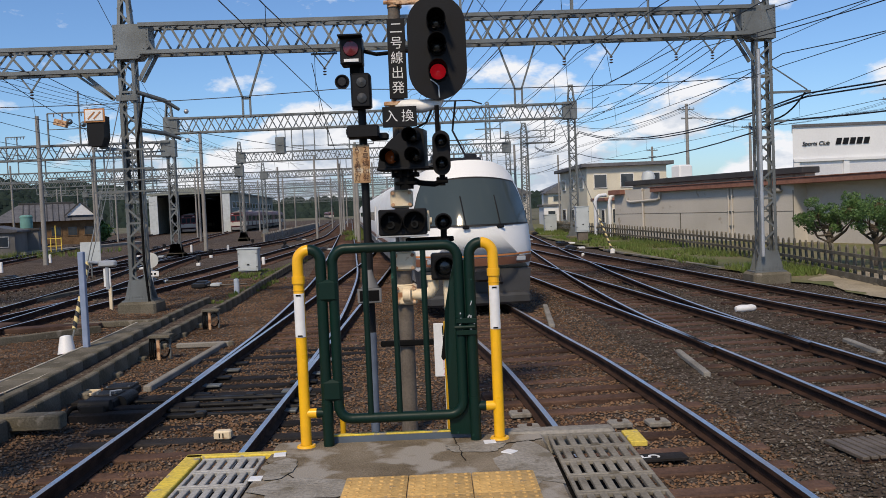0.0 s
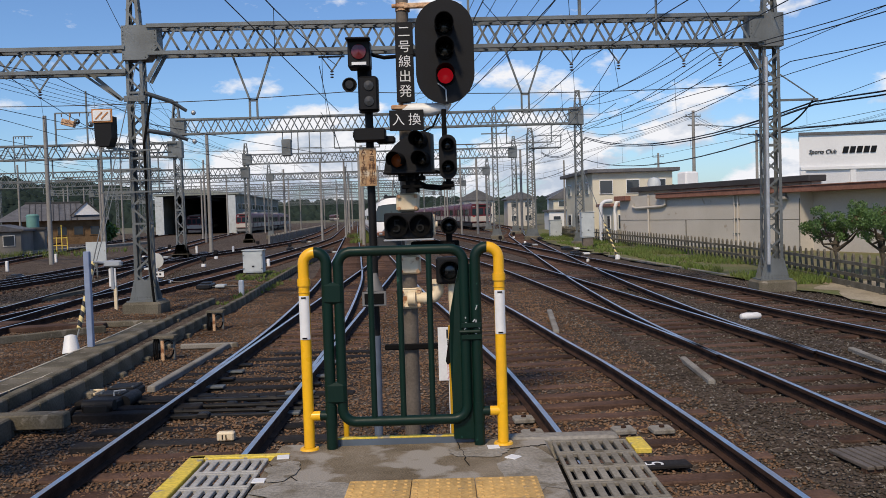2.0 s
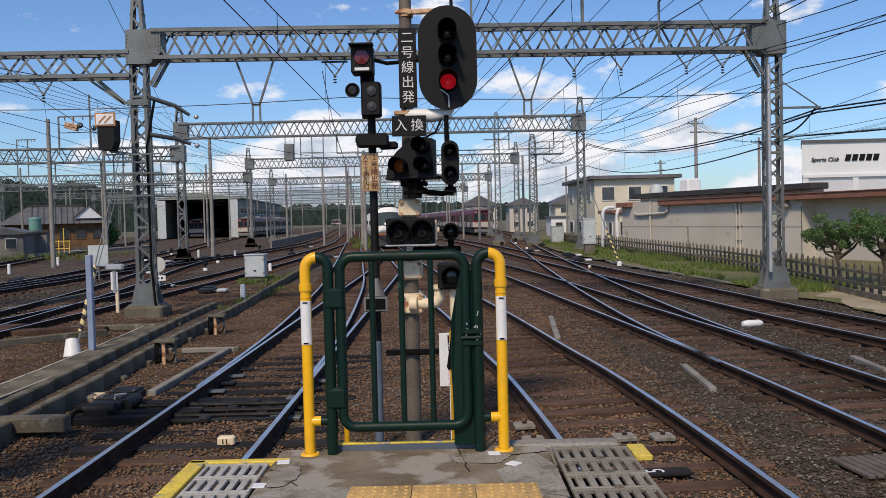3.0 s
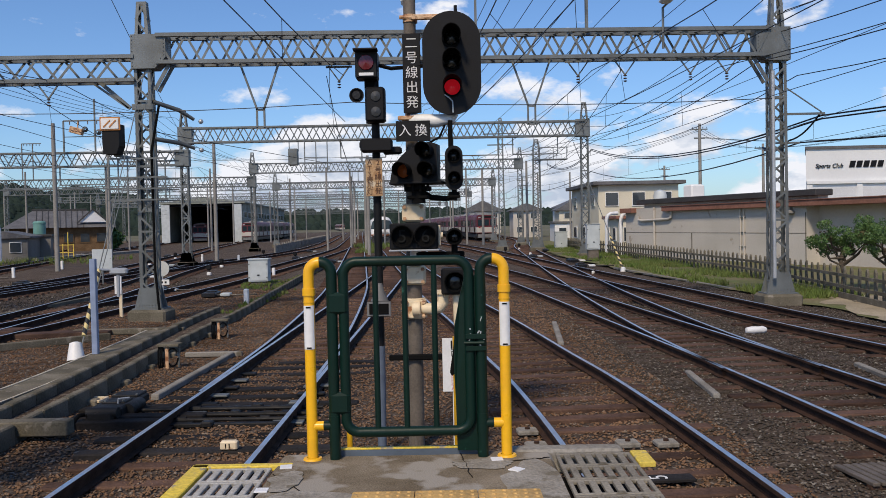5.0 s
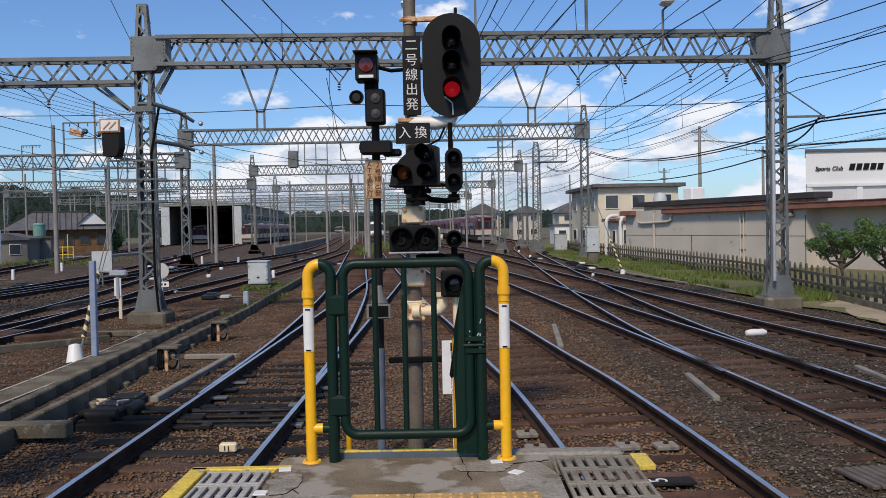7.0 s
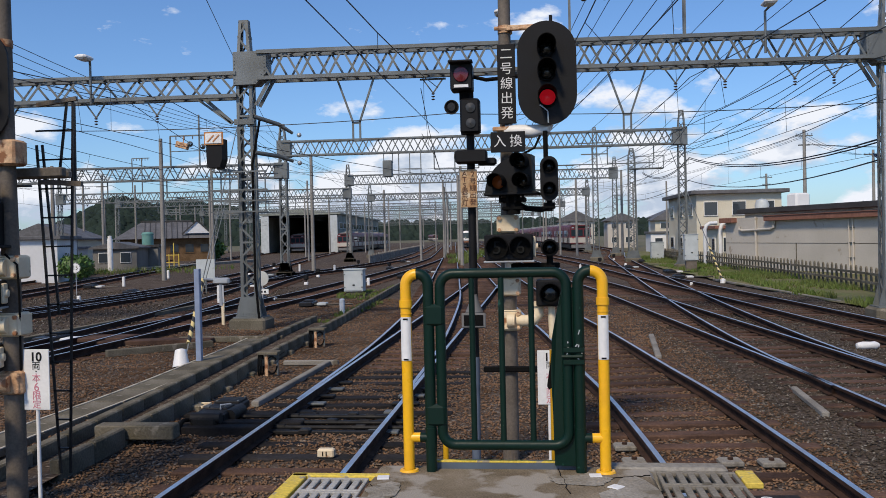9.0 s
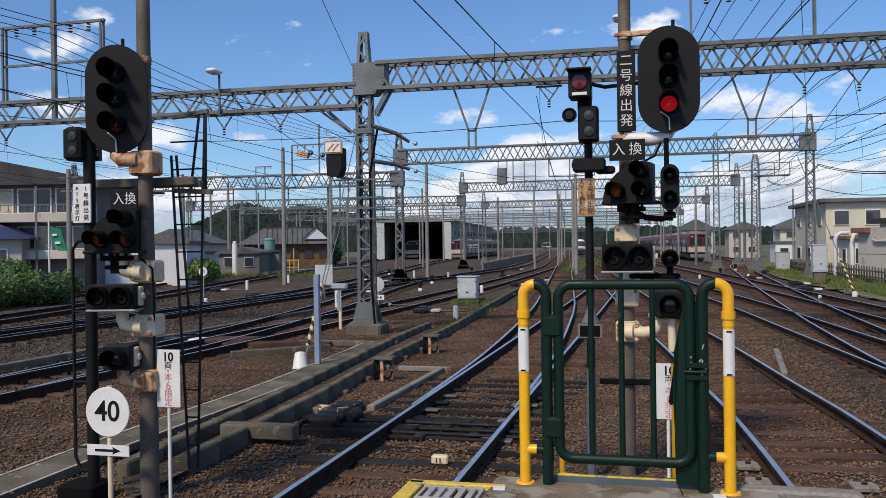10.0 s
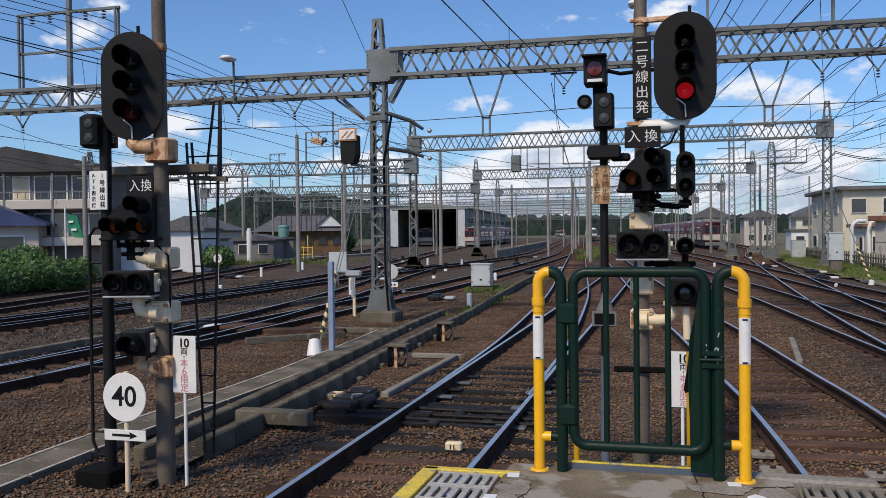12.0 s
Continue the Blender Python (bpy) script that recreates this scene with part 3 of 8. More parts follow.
def platform_gate():
    y = 4.68
    g = thing("platform_gate", "dark green tubular gate between yellow posts at the platform end", "gate", pose(0, 0, 0))
    for side, xo, xi in ((-1, -0.765, -0.640), (1, 0.305, 0.175)):
        c, r = (xo + xi) / 2, abs(xo - xi) / 2
        out = arc(c, 2.025, r, 180 if side < 0 else 0, 90, y)
        inn = arc(c, 2.025, r, 90, 0 if side < 0 else 180, y)
        post = part("yellow_post", Geo().tube([(xo, y, 0.995), (xo, y, 1.5), *out], 0.030, 14), YELLOW, g)
        part("collar", Geo().tube([(xo, y, 1.905), (xo, y, 1.945)], 0.036, 14).tube([(xo, y, 1.868), (xo, y, 1.872)], 0.033, 14), YELLOW, post)
        arcs = [radians(-90 + 62 * (i / 4 - 1)) for i in range(9)]
        strip = [(xo + rr * math.cos(a), y + rr * math.sin(a), z) for rr in (0.0305, 0.0318) for z in (1.612, 1.852) for a in arcs]
        part("label_band", Geo().add(strip, [(i, i + 1, i + 10, i + 9) for i in range(18, 26)] + [(i + 9, i + 10, i + 1, i) for i in range(8)]
             + [(i + 9, i + 27, i + 28, i + 10) for i in range(8)] + [(i, i + 1, i + 19, i + 18) for i in range(8)] + [(0, 18, 27, 9), (8, 17, 35, 26)], True), STICKER, post, "white sticker curved round the face of the post")
        for z in (1.842, 1.620):
            part("label_edge", Geo().box((xo, y - 0.0325, z), (0.026, 0.003, 0.008)), BLACK_MATT, post)
        part("base_ring", Geo().lathe([(0.055, 0), (0.05, 0.012), (0.034, 0.014)], 14, pose(xo, y, PZ - 0.002)), YELLOW, post)
        part("stub", Geo().tube([(xo, y, 1.185), (xo + (c - xo) * 1.05, y, 1.185)], 0.027, 12), YELLOW, post)
        leg = part("green_post", Geo().tube([*inn, (xi, y, 1.5), (xi, y, 1.0)], 0.030, 14), GREEN, g)
        part("clamp", Geo().tube([(c, y, 1.185), (xi, y, 1.185)], 0.026, 12).tube([(xi, y, 1.13), (xi, y, 1.24)], 0.0325, 14), GREEN, leg)
    x0, x1, z0, z1, r = -0.575, 0.112, 1.145, 2.085, 0.075
    loop = arc(x0 + r, z1 - r, r, 180, 90, y) + arc(x1 - r, z1 - r, r, 90, 0, y) + arc(x1 - r, z0 + r, r, 0, -90, y) + arc(x0 + r, z0 + r, r, 270, 180, y)
    part("gate_frame", Geo().tube([*loop, loop[0]], 0.028, 14, False), GREEN, g)
    for x in (-0.400, -0.240, -0.078):
        part("gate_bar", Geo().tube([(x, y, z0), (x, y, z1)], 0.0165, 10), GREEN, g)
    for z in (1.31, 1.86):
        part("hinge", Geo().box((-0.607, y - 0.006, z), (0.115, 0.060, 0.12), 0.016), GREEN, g)
    for z in (1.665, 1.600):
        part("latch_plate", Geo().box((0.145, y - 0.030, z), (0.115, 0.010, 0.030), 0.004), GREEN, g)
    part("latch_bolt", Geo().tube([(0.08, y - 0.036, 1.632), (0.19, y - 0.036, 1.632)], 0.009, 8), GREEN, g)
    random.seed(7)
    for k in range(9):
        dx, z, turn = random.choice((0.0, 0.062)) + random.uniform(-0.016, 0.016), random.uniform(1.56, 1.79), random.uniform(-40, 40)
        part("paint_chip", Geo().box((0, 0, 0), (0.004 + random.random() * 0.005, 0.003, 0.008 + random.random() * 0.018)), GALV_LIGHT, g, "pale chip in the green paint", pose(0.112 + dx, y - 0.030, z, 0, turn, 0))
    flap = [(0.100, 1.03), (0.034, 1.03), (0.030, 1.30), (0.022, 1.52), (0.030, 1.72), (0.062, 1.88), (0.086, 1.98), (0.150, 2.00), (0.155, 1.5), (0.150, 1.03)]
    fold = Geo()
    rows = [(-0.004, 1.0), (0.012, 0.98), (0.045, 1.0)]
    fv = [(0.1 + (px - 0.1) * q, y + 0.012 + dy + 0.008 * math.sin(px * 90 + pz * 5), pz) for dy, q in rows for px, pz in flap]
    n = len(flap)
    fold.add(fv, [tuple(range(n)), tuple(range(3 * n - 1, 2 * n - 1, -1))] + [(r * n + (i + 1) % n, r * n + i, (r + 1) * n + i, (r + 1) * n + (i + 1) % n) for r in range(2) for i in range(n)])
    part("cover", fold, GREEN, g, "dark green folded cover hanging at the latch side")
    part("cover_strap", Geo().prism([(0.035, 1.72), (0.022, 1.60), (0.000, 1.46), (0.010, 1.44), (0.040, 1.46), (0.05, 1.72)], y + 0.035, y + 0.05), BLACK_MATT, g, "black strap of the cover")
    part("threshold", Geo().box((-0.235, y + 0.06, PZ + 0.012), (0.80, 0.03, 0.05), 0.004), surf("grey_blue_steel", (0.10, 0.13, 0.17), (0.07, 0.09, 0.12), 5, 0.5), g, "grey steel threshold")
    part("threshold_line", Geo().box((-0.235, y + 0.06, PZ + 0.040), (0.80, 0.032, 0.010), 0.002), YELLOW_LINE, g, "yellow painted threshold edge")
    for x in (-0.60, 0.035):
        part("rear_post", Geo().tube([(x, 5.02, 0.3), (x, 5.02, 1.15 if x < -0.5 else 1.62)], 0.017, 10), YELLOW, g)
    return g


platform_gate()


# ---- overhead line masts and portals ----
def lattice_mast(parent, x, y, h, w0, w1, peak=1.0, leg=0.08, base=True, lace=0.055, pitch=0.42, deep=0.72):
    """A lattice mast: four angle-iron legs, lacing on its four sides, a riveted foot and a concrete block."""
    wide = lambda z: (w0 + (w1 - w0) * min(1, z / h)) * (1 - 0.42 * max(0, (z - h - 0.3 * peak) / (0.7 * peak + 0.01)))
    c = lambda i, z: Vector((x + (-1, 1, 1, -1)[i] * wide(z) / 2, y + (-1, -1, 1, 1)[i] * wide(z) * deep / 2, z))
    top = h + peak
    for i in range(4):
        sx, sy = (1, -1, -1, 1)[i] * leg / 2, (1, 1, -1, -1)[i] * leg / 2
        g = Geo()
        for a, b in ((0.14, h + 0.3 * peak), (h + 0.3 * peak, top)):
            g.bar(c(i, a) + Vector((sx, 0, 0)), c(i, b) + Vector((sx, 0, 0)), leg, 0.012)
            g.bar(c(i, a) + Vector((0, sy, 0)), c(i, b) + Vector((0, sy, 0)), 0.012, leg)
        part("leg", g, GALV, parent)
    g = Geo()
    n = max(4, int((top - 0.5) / pitch))
    for k in range(n):
        za, zb = 0.5 + (top - 0.5) * k / n, 0.5 + (top - 0.5) * (k + 1) / n
        for i in range(4):
            a, b = (i, (i + 1) % 4) if k % 2 else ((i + 1) % 4, i)
            g.bar(c(a, za), c(b, zb), 0.012, lace)
            if k % 4 == 0:
                g.bar(c(i, za), c((i + 1) % 4, za), 0.012, lace)
    for i in range(4):
        g.bar(c(i, top), c((i + 1) % 4, top), 0.012, lace * 1.3)
    tagged(part("lacing", g, GALV, parent), kind="stuff")
    if base:
        dy = w0 * deep / 2 + 0.02
        for s in (-1, 1):
            f = part("foot_plate", Geo().prism([(-w0 * 0.5 - 0.16, 0.16), (w0 * 0.5 + 0.16, 0.16), (w0 * 0.5 + 0.11, 0.34), (w0 * 0.5 + 0.01, 0.74), (-w0 * 0.5 - 0.01, 0.74), (-w0 * 0.5 - 0.11, 0.34)], s * dy - 0.008, s * dy + 0.008, Matrix.Translation((x, y, 0))), GALV, parent, "riveted steel foot plate")
        part("base_plate", Geo().box((x, y, 0.16), (w0 + 0.38, w0 * deep + 0.3, 0.05)), GALV, parent)
        rv = Geo()
        for i in range(9):
            for z in (0.21, 0.27):
                rv.box((x - w0 / 2 - 0.12 + i * (w0 + 0.24) / 8, y - dy - 0.012, z), (0.03, 0.02, 0.03), 0.008)
            rv.box((x + (-1) ** i * (w0 / 2 - 0.02), y - dy - 0.012, 0.32 + i * 0.042), (0.028, 0.02, 0.028), 0.008)
        tagged(part("rivets", rv, GALV, f), kind="stuff")
        part("footing", Geo().box((x, y, -0.08), (w0 + 0.56, w0 * deep + 0.56, 0.46), 0.06), CONCRETE_OLD, parent, "weathered concrete footing")


def lattice_beam(parent, a, b, z0, z1, w=0.5, chord=0.10, lace=0.06, panel=0.40):
    """A horizontal lattice girder between plan points a and b."""
    a, b = Vector((*a, 0)), Vector((*b, 0))
    d = b - a
    n = max(4, round(d.length / panel))
    s = Vector((-d.y, d.x, 0)).normalized() * w / 2
    at = lambda k, side, z: a + d * (k / n) + s * side + Vector((0, 0, z))
    for side in (-1, 1):
        for z in (z0, z1):
            part("chord", Geo().bar(at(0, side, z), at(n, side, z), chord * 1.2, chord), GALV, parent)
    g = Geo()
    for side in (-1, 1):
        for k in range(n):
            za, zb = (z0, z1) if (k + (side > 0)) % 2 else (z1, z0)
            g.bar(at(k, side, za), at(k + 1, side, zb), 0.014, lace)
    for k in range(n):
        g.bar(at(k, -1, z0), at(k + 1, 1, z0), lace, 0.012)
        g.bar(at(k, 1, z1), at(k + 1, -1, z1), lace, 0.012)
    tagged(part("web", g, GALV, parent), kind="stuff")


def insulator(g, p, n=3, r=0.055, step=0.075):
    for i in range(n):
        g.lathe([(0.012, 0), (r, -0.015), (r * 0.9, -0.03), (0.015, -0.045)], 8, Matrix.Translation((p[0], p[1], p[2] - i * step)))


def v_hanger(parent, x, y, z, w, drop):
    h = part("hanger", Geo().bar((x - w / 2, y, z), (x, y, z - drop), 0.035).bar((x + w / 2, y, z), (x, y, z - drop), 0.035).bar((x - w * 0.6, y, z - 0.03), (x + w * 0.6, y, z - 0.03), 0.05), GALV, parent)
    g = Geo()
    insulator(g, (x, y, z - drop), 3)
    part("insulator", g, PORCELAIN, h, "brown porcelain insulator string")


def tall_hanger(parent, x, y, z, w, drop):
    """The long V brace that hangs below the first portal."""
    part("brace", Geo().bar((x - w / 2, y, z), (x - 0.09, y, z - drop), 0.06, 0.05).bar((x + w / 2, y, z), (x + 0.09, y, z - drop), 0.06, 0.05)
         .bar((x - 0.12, y, z - drop), (x + 0.12, y, z - drop), 0.06).bar((x - 0.10, y, z - drop), (x - 0.10, y, z - drop - 0.5), 0.05)
         .bar((x + 0.10, y, z - drop), (x + 0.10, y, z - drop - 0.5), 0.05).bar((x - 0.13, y, z - drop - 0.5), (x + 0.13, y, z - drop - 0.5), 0.05), GALV, parent)


def insulator_frame(parent, x0, x1, y, z0, z1, mid=True):
    """A frame above a portal that carries feeder insulators."""
    for x in (x0, x1):
        part("frame_post", Geo().bar((x, y - 0.08, z0), (x, y - 0.08, z1), 0.06).bar((x, y + 0.08, z0), (x, y + 0.08, z1), 0.06), GALV, parent)
    bar = part("frame_bar", Geo().bar((x0 - 0.1, y, z1), (x1 + 0.1, y, z1), 0.10, 0.08), GALV, parent)
    if mid:
        part("frame_bar", Geo().bar((x0, y, (z0 + z1) / 2), (x1, y, (z0 + z1) / 2), 0.07), GALV, parent)
    n = 5
    for i in range(n):
        g = Geo()
        insulator(g, (x0 + (x1 - x0) * (i + 0.7) / (n + 0.4), y, z1 - 0.06), 3, 0.075, 0.09)
        part("insulator", g, PORCELAIN, bar)


def portal_one():
    p = thing("overhead_line_portal", "tall galvanised lattice portal spanning the tracks", "portal", group="overhead line portals")
    lattice_mast(p, -8.1, 23.2, 6.3, 0.47, 0.44, 2.1)
    lattice_mast(p, 9.25, 24.0, 6.3, 0.50, 0.45, 2.3)
    lattice_beam(p, (-7.7, 23.2), (9.0, 24.0), 6.78, 7.50, 0.5)
    lattice_beam(p, (-30, 22.4), (-8.3, 23.2), 6.33, 6.95, 0.45, panel=0.5)
    for x, y, s, z0, z1 in ((-7.95, 23.2, 1, 6.62, 7.55), (9.15, 24.0, -1, 6.62, 7.55)):
        part("gusset", Geo().prism([(x - s * 0.42, z0 + 0.0), (x + s * 0.22, z0 + 0.0), (x + s * 0.52, z0 + 0.30), (x + s * 0.52, z1 - 0.02), (x - s * 0.42, z1 - 0.02)][::int(s)], y - 0.25, y + 0.25), GALV, p, "riveted gusset box")
        gr = Geo()
        for k in range(9):
            gr.box((x - s * 0.38, y - 0.255, z0 + 0.06 + k * 0.10), (0.028, 0.02, 0.028), 0.007).box((x + s * (0.47 if k > 2 else 0.2 + 0.09 * k), y - 0.255, z0 + 0.06 + k * 0.10), (0.028, 0.02, 0.028), 0.007)
        tagged(part("rivets", gr, GALV, p), kind="stuff")
        part("bracket", Geo().bar((x + s * 0.18, y - 0.16, 6.05), (x + s * 0.6, y - 0.16, 6.76), 0.02, 0.10).bar((x + s * 0.18, y + 0.16, 6.05), (x + s * 0.6, y + 0.16, 6.76), 0.02, 0.10), GALV, p)
    part("bracket", Geo().bar((-9.5, 23.2, 6.3), (-8.55, 23.2, 5.6), 0.06).box((-8.1, 23.0, 5.60), (0.58, 0.05, 0.16), 0.01).bar((-8.5, 23.2, 5.6), (-9.35, 23.2, 6.35), 0.06, 0.10), GALV, p)
    tall_hanger(p, -5.0, 23.3, 6.75, 1.05, 1.25)
    tall_hanger(p, 2.4, 23.7, 6.75, 1.05, 1.25)
    for x in (3.7, 5.0, 6.8, 7.8, -2.9):
        v_hanger(p, x, 23.75, 6.72, 0.6, 0.42)
    for x in (-10.6, -12.4, -15.0, -20.0):
        v_hanger(p, x, 22.95, 6.28, 0.6, 0.42)
    insulator_frame(p, 0.9, 3.95, 23.7, 7.5, 8.9, False)
    insulator_frame(p, -19.8, -16.3, 22.7, 6.9, 9.3)
    part("frame_post", Geo().bar((-18.0, 22.7, 6.3), (-18.0, 22.7, 10.6), 0.13), GALV, p)
    part("side_arm", Geo().bar((9.4, 24.0, 5.15), (10.6, 24.0, 5.15), 0.06).bar((9.5, 24.0, 5.9), (10.5, 24.0, 5.2), 0.03), GALV, p)
    part("side_arm", Geo().bar((9.0, 24.0, 4.35), (9.9, 24.0, 4.35), 0.05), GALV, p)
    part("conduit", Geo().tube([(9.02, 23.62, 0.6), (9.02, 23.62, 6.3)], 0.05, 8), GALV_LIGHT, p, "pale cable conduit")
    part("conduit", Geo().tube([(-7.75, 22.85, -0.1), (-7.85, 22.85, 1.2), (-7.85, 22.85, 4.4), (-7.6, 22.8, 5.6)], 0.035, 8), BLACK_MATT, p, "black cable")
    for x, y, z in ((-0.95, 23.45, 8.05), (6.0, 23.8, 8.05), (-12.4, 23.0, 7.3)):
        l = part("lamp_bracket", Geo().tube([(x, y - 0.3, z - 1.1), (x, y - 0.3, z), (x + 0.1, y - 0.5, z + 0.1)], 0.035, 8), GALV, p)
        part("lamp_head", Geo().box((x + 0.02, y - 0.65, z + 0.13), (0.34, 0.5, 0.13), 0.05), WHITE, l, "white flood lamp housing")
    g2 = Geo()
    for x in np.linspace(-8.95, -7.45, 7):
        g2.bar((x, 22.7, 3.1), (x, 22.7, 4.2), 0.03)
    for z in (3.1, 3.4, 3.7, 4.2):
        g2.bar((-9.0, 22.7, z), (-7.4, 22.7, z), 0.04).bar((-9.0, 23.7, z), (-7.4, 23.7, z), 0.04)
    tagged(part("service_cage", g2, GALV, p, "small railed service cage on the mast"), kind="stuff")
    sg = part("hooded_signal", Geo().prism([(-0.20, -0.42), (0.14, -0.42), (0.22, -0.2), (0.22, 0.36), (-0.22, 0.36), (-0.22, -0.1)][::-1], -0.3, 0.12, Matrix.Translation((-8.72, 22.6, 4.72))), BLACK, p, "black hooded lamp box")
    part("sight_board", Geo().box((-8.72, 22.27, 5.08), (0.46, 0.03, 0.28), 0.01), WHITE, sg, "white panel with diagonal stripes")
    for dx in (-0.10, 0.05):
        part("stripe", Geo().bar((-8.72 + dx - 0.06, 22.25, 4.99), (-8.72 + dx + 0.12, 22.25, 5.17), 0.01, 0.035), surf("orange_stripe", (0.50, 0.20, 0.06), (0.4, 0.17, 0.05), 5, 0.6), sg)
    part("board_frame", Geo().box((-8.72, 22.29, 5.08), (0.54, 0.03, 0.36), 0.02), surf("orange_frame", (0.55, 0.22, 0.06), (0.4, 0.18, 0.06), 5, 0.6), sg, "orange frame")
    part("lamp_arm", Geo().bar((-8.8, 22.7, 4.3), (-8.2, 23.0, 4.2), 0.07), GALV, sg)
    for z0, z1 in ((5.75, 5.35), (4.75, 4.55)):
        si = part("strain_insulator", Geo().tube([(-7.85, 23.1, z0), (-7.3, 23.6, (z0 + z1) / 2 + 0.02), (-7.0, 23.9, z1)], [0.06, 0.06, 0.045], 10), GALV, p, "grey strain insulator")
        part("end_cap", Geo().lathe([(0, -0.06), (0.05, -0.05), (0.07, 0), (0.05, 0.05), (0, 0.06)], 12, pose(-6.85, 24.05, z1 - 0.04, 0, 60, 40)), GALV_LIGHT, si)
    return p


portal_one()


def far_portal(x0, x1, y0, y1, z0, z1, hang=(), extra=()):
    p = thing("overhead_line_portal", "galvanised lattice portal further down the yard", "portal", group="overhead line portals")
    for x, y in ((x0, y0), (x1, y1)):
        lattice_mast(p, x, y, z1 - 0.4, 0.58, 0.50, 1.6, leg=0.08, lace=0.055, pitch=0.62)
        q = 0.12 if x == x0 else -0.12
        part("gusset", Geo().box((x + q, y, (z0 + z1) / 2), (0.95, 0.5, z1 - z0 + 0.22), 0.02), GALV, p)
    lattice_beam(p, (x0, y0), (x1, y1), z0, z1, 0.55, 0.11, 0.07, 0.5)
    for x in hang:
        k = (x - x0) / (x1 - x0)
        y = y0 + (y1 - y0) * k
        part("drop_frame", Geo().bar((x - 1.5, y, z0 - 1.2), (x + 1.5, y, z0 - 1.2), 0.07).bar((x - 1.5, y, z0), (x - 1.5, y, z0 - 1.2), 0.07).bar((x + 1.5, y, z0), (x + 1.5, y, z0 - 1.2), 0.07), GALV, p)
        v_hanger(p, x, y, z0 - 1.2, 0.5, 0.4)
    for x in extra:
        part("stub_mast", Geo().bar((x, y0, z1), (x, y0, z1 + 2.2), 0.12), GALV, p)
    return p


far_portal(-17.4, 9.3, 57.0, 57.5, 8.05, 9.0, (-5.5, 2.0, 6.0))
far_portal(-20.8, 8.0, 92, 93, 8.2, 9.2, (-8, 0), (-9.0,))
far_portal(-42, -17.4, 55.0, 57.0, 6.6, 7.5, (-24, -31))
far_portal(-52, -20.8, 88, 92, 6.8, 7.8, (-28, -40))
far_portal(-66, 7, 128, 128, 8.0, 9.0, (-18, -5))
far_portal(-22, 6, 110, 110, 7.2, 8.0)
far_portal(-60, 4, 147, 147, 7.0, 7.8)
far_portal(-70, 2, 185, 185, 7.4, 8.2)
far_portal(-80, 0, 230, 230, 7.4, 8.2)
far_portal(-75, 4, 165, 165, 8.0, 9.0)
far_portal(-80, 3, 205, 205, 8.0, 9.0)
far_portal(-90, -2, 255, 255, 8.0, 9.0)
far_portal(-100, -8, 310, 310, 8.0, 9.0)
far_portal(-130, -12, 380, 380, 8.0, 9.0)


# ---- trains ----
TRAIN_WHITE = surf("train_white_paint", (0.82, 0.82, 0.80), (0.77, 0.77, 0.75), 0.8, 0.5, bump=0.0, coat=0.1)
TRAIN_BAND = surf("train_brown_band", (0.22, 0.10, 0.06), (0.18, 0.08, 0.05), 2, 0.35, bump=0.0)
TRAIN_ORANGE = surf("train_orange_line", (0.60, 0.22, 0.06), (0.55, 0.2, 0.05), 2, 0.35, bump=0)
TRAIN_GREY = surf("train_grey_skirt", (0.20, 0.20, 0.20), (0.13, 0.125, 0.12), 2, 0.6, bump=0.05)
MAROON = surf("maroon_train_paint", (0.12, 0.014, 0.020), (0.095, 0.011, 0.017), 1, 0.5, bump=0)
IVORY = surf("ivory_train_paint", (0.52, 0.48, 0.42), (0.46, 0.43, 0.38), 1, 0.4, bump=0)
ROOF_GREY = surf("train_roof_grey", (0.30, 0.30, 0.30), (0.22, 0.22, 0.22), 1, 0.7)
GLASS_DARK = glossy("tinted_glass", (0.02, 0.035, 0.045), 0.04)
SCREEN = glossy("windscreen_glass", (0.050, 0.066, 0.068), 0.10)
SCREEN.node_tree.nodes["Principled BSDF"].inputs["Specular IOR Level"].default_value = 0.35
SKIRT = surf("dark_train_skirt", (0.045, 0.045, 0.047), (0.03, 0.03, 0.03), 2, 0.6)
RUBBER = surf("black_rubber", (0.012, 0.012, 0.012), (0.02, 0.02, 0.02), 5, 0.6)


def section(n=40):
    """Half-open outline of the express body in x and z, from one lower edge over the roof to the other."""
    k = 0.905
    right = [(1.30, 0.95), (1.38, 1.15), (1.40, 1.5), (1.39, 2.0), (1.33, 2.5), (1.22, 3.0), (1.10, 3.35), (0.92, 3.58), (0.60, 3.72), (0.30, 3.77)]
    right = [(x, z * k) for x, z in right]
    return right + [(0, 3.78 * k)] + [(-x, z) for x, z in reversed(right)]


def nose_y(x, z):
    """How far the tail surface lies in front of the end plane."""
    z = z / 0.905
    rake = max(0.0, (z - 1.35) / 2.45)
    low = max(0.0, (1.35 - z)) ** 2 * 0.6
    return 0.05 + low + 1.25 * rake ** 1.7 + 0.95 * abs(x / 1.4) ** 2.5 + 0.30 * rake * (x / 1.4) ** 2


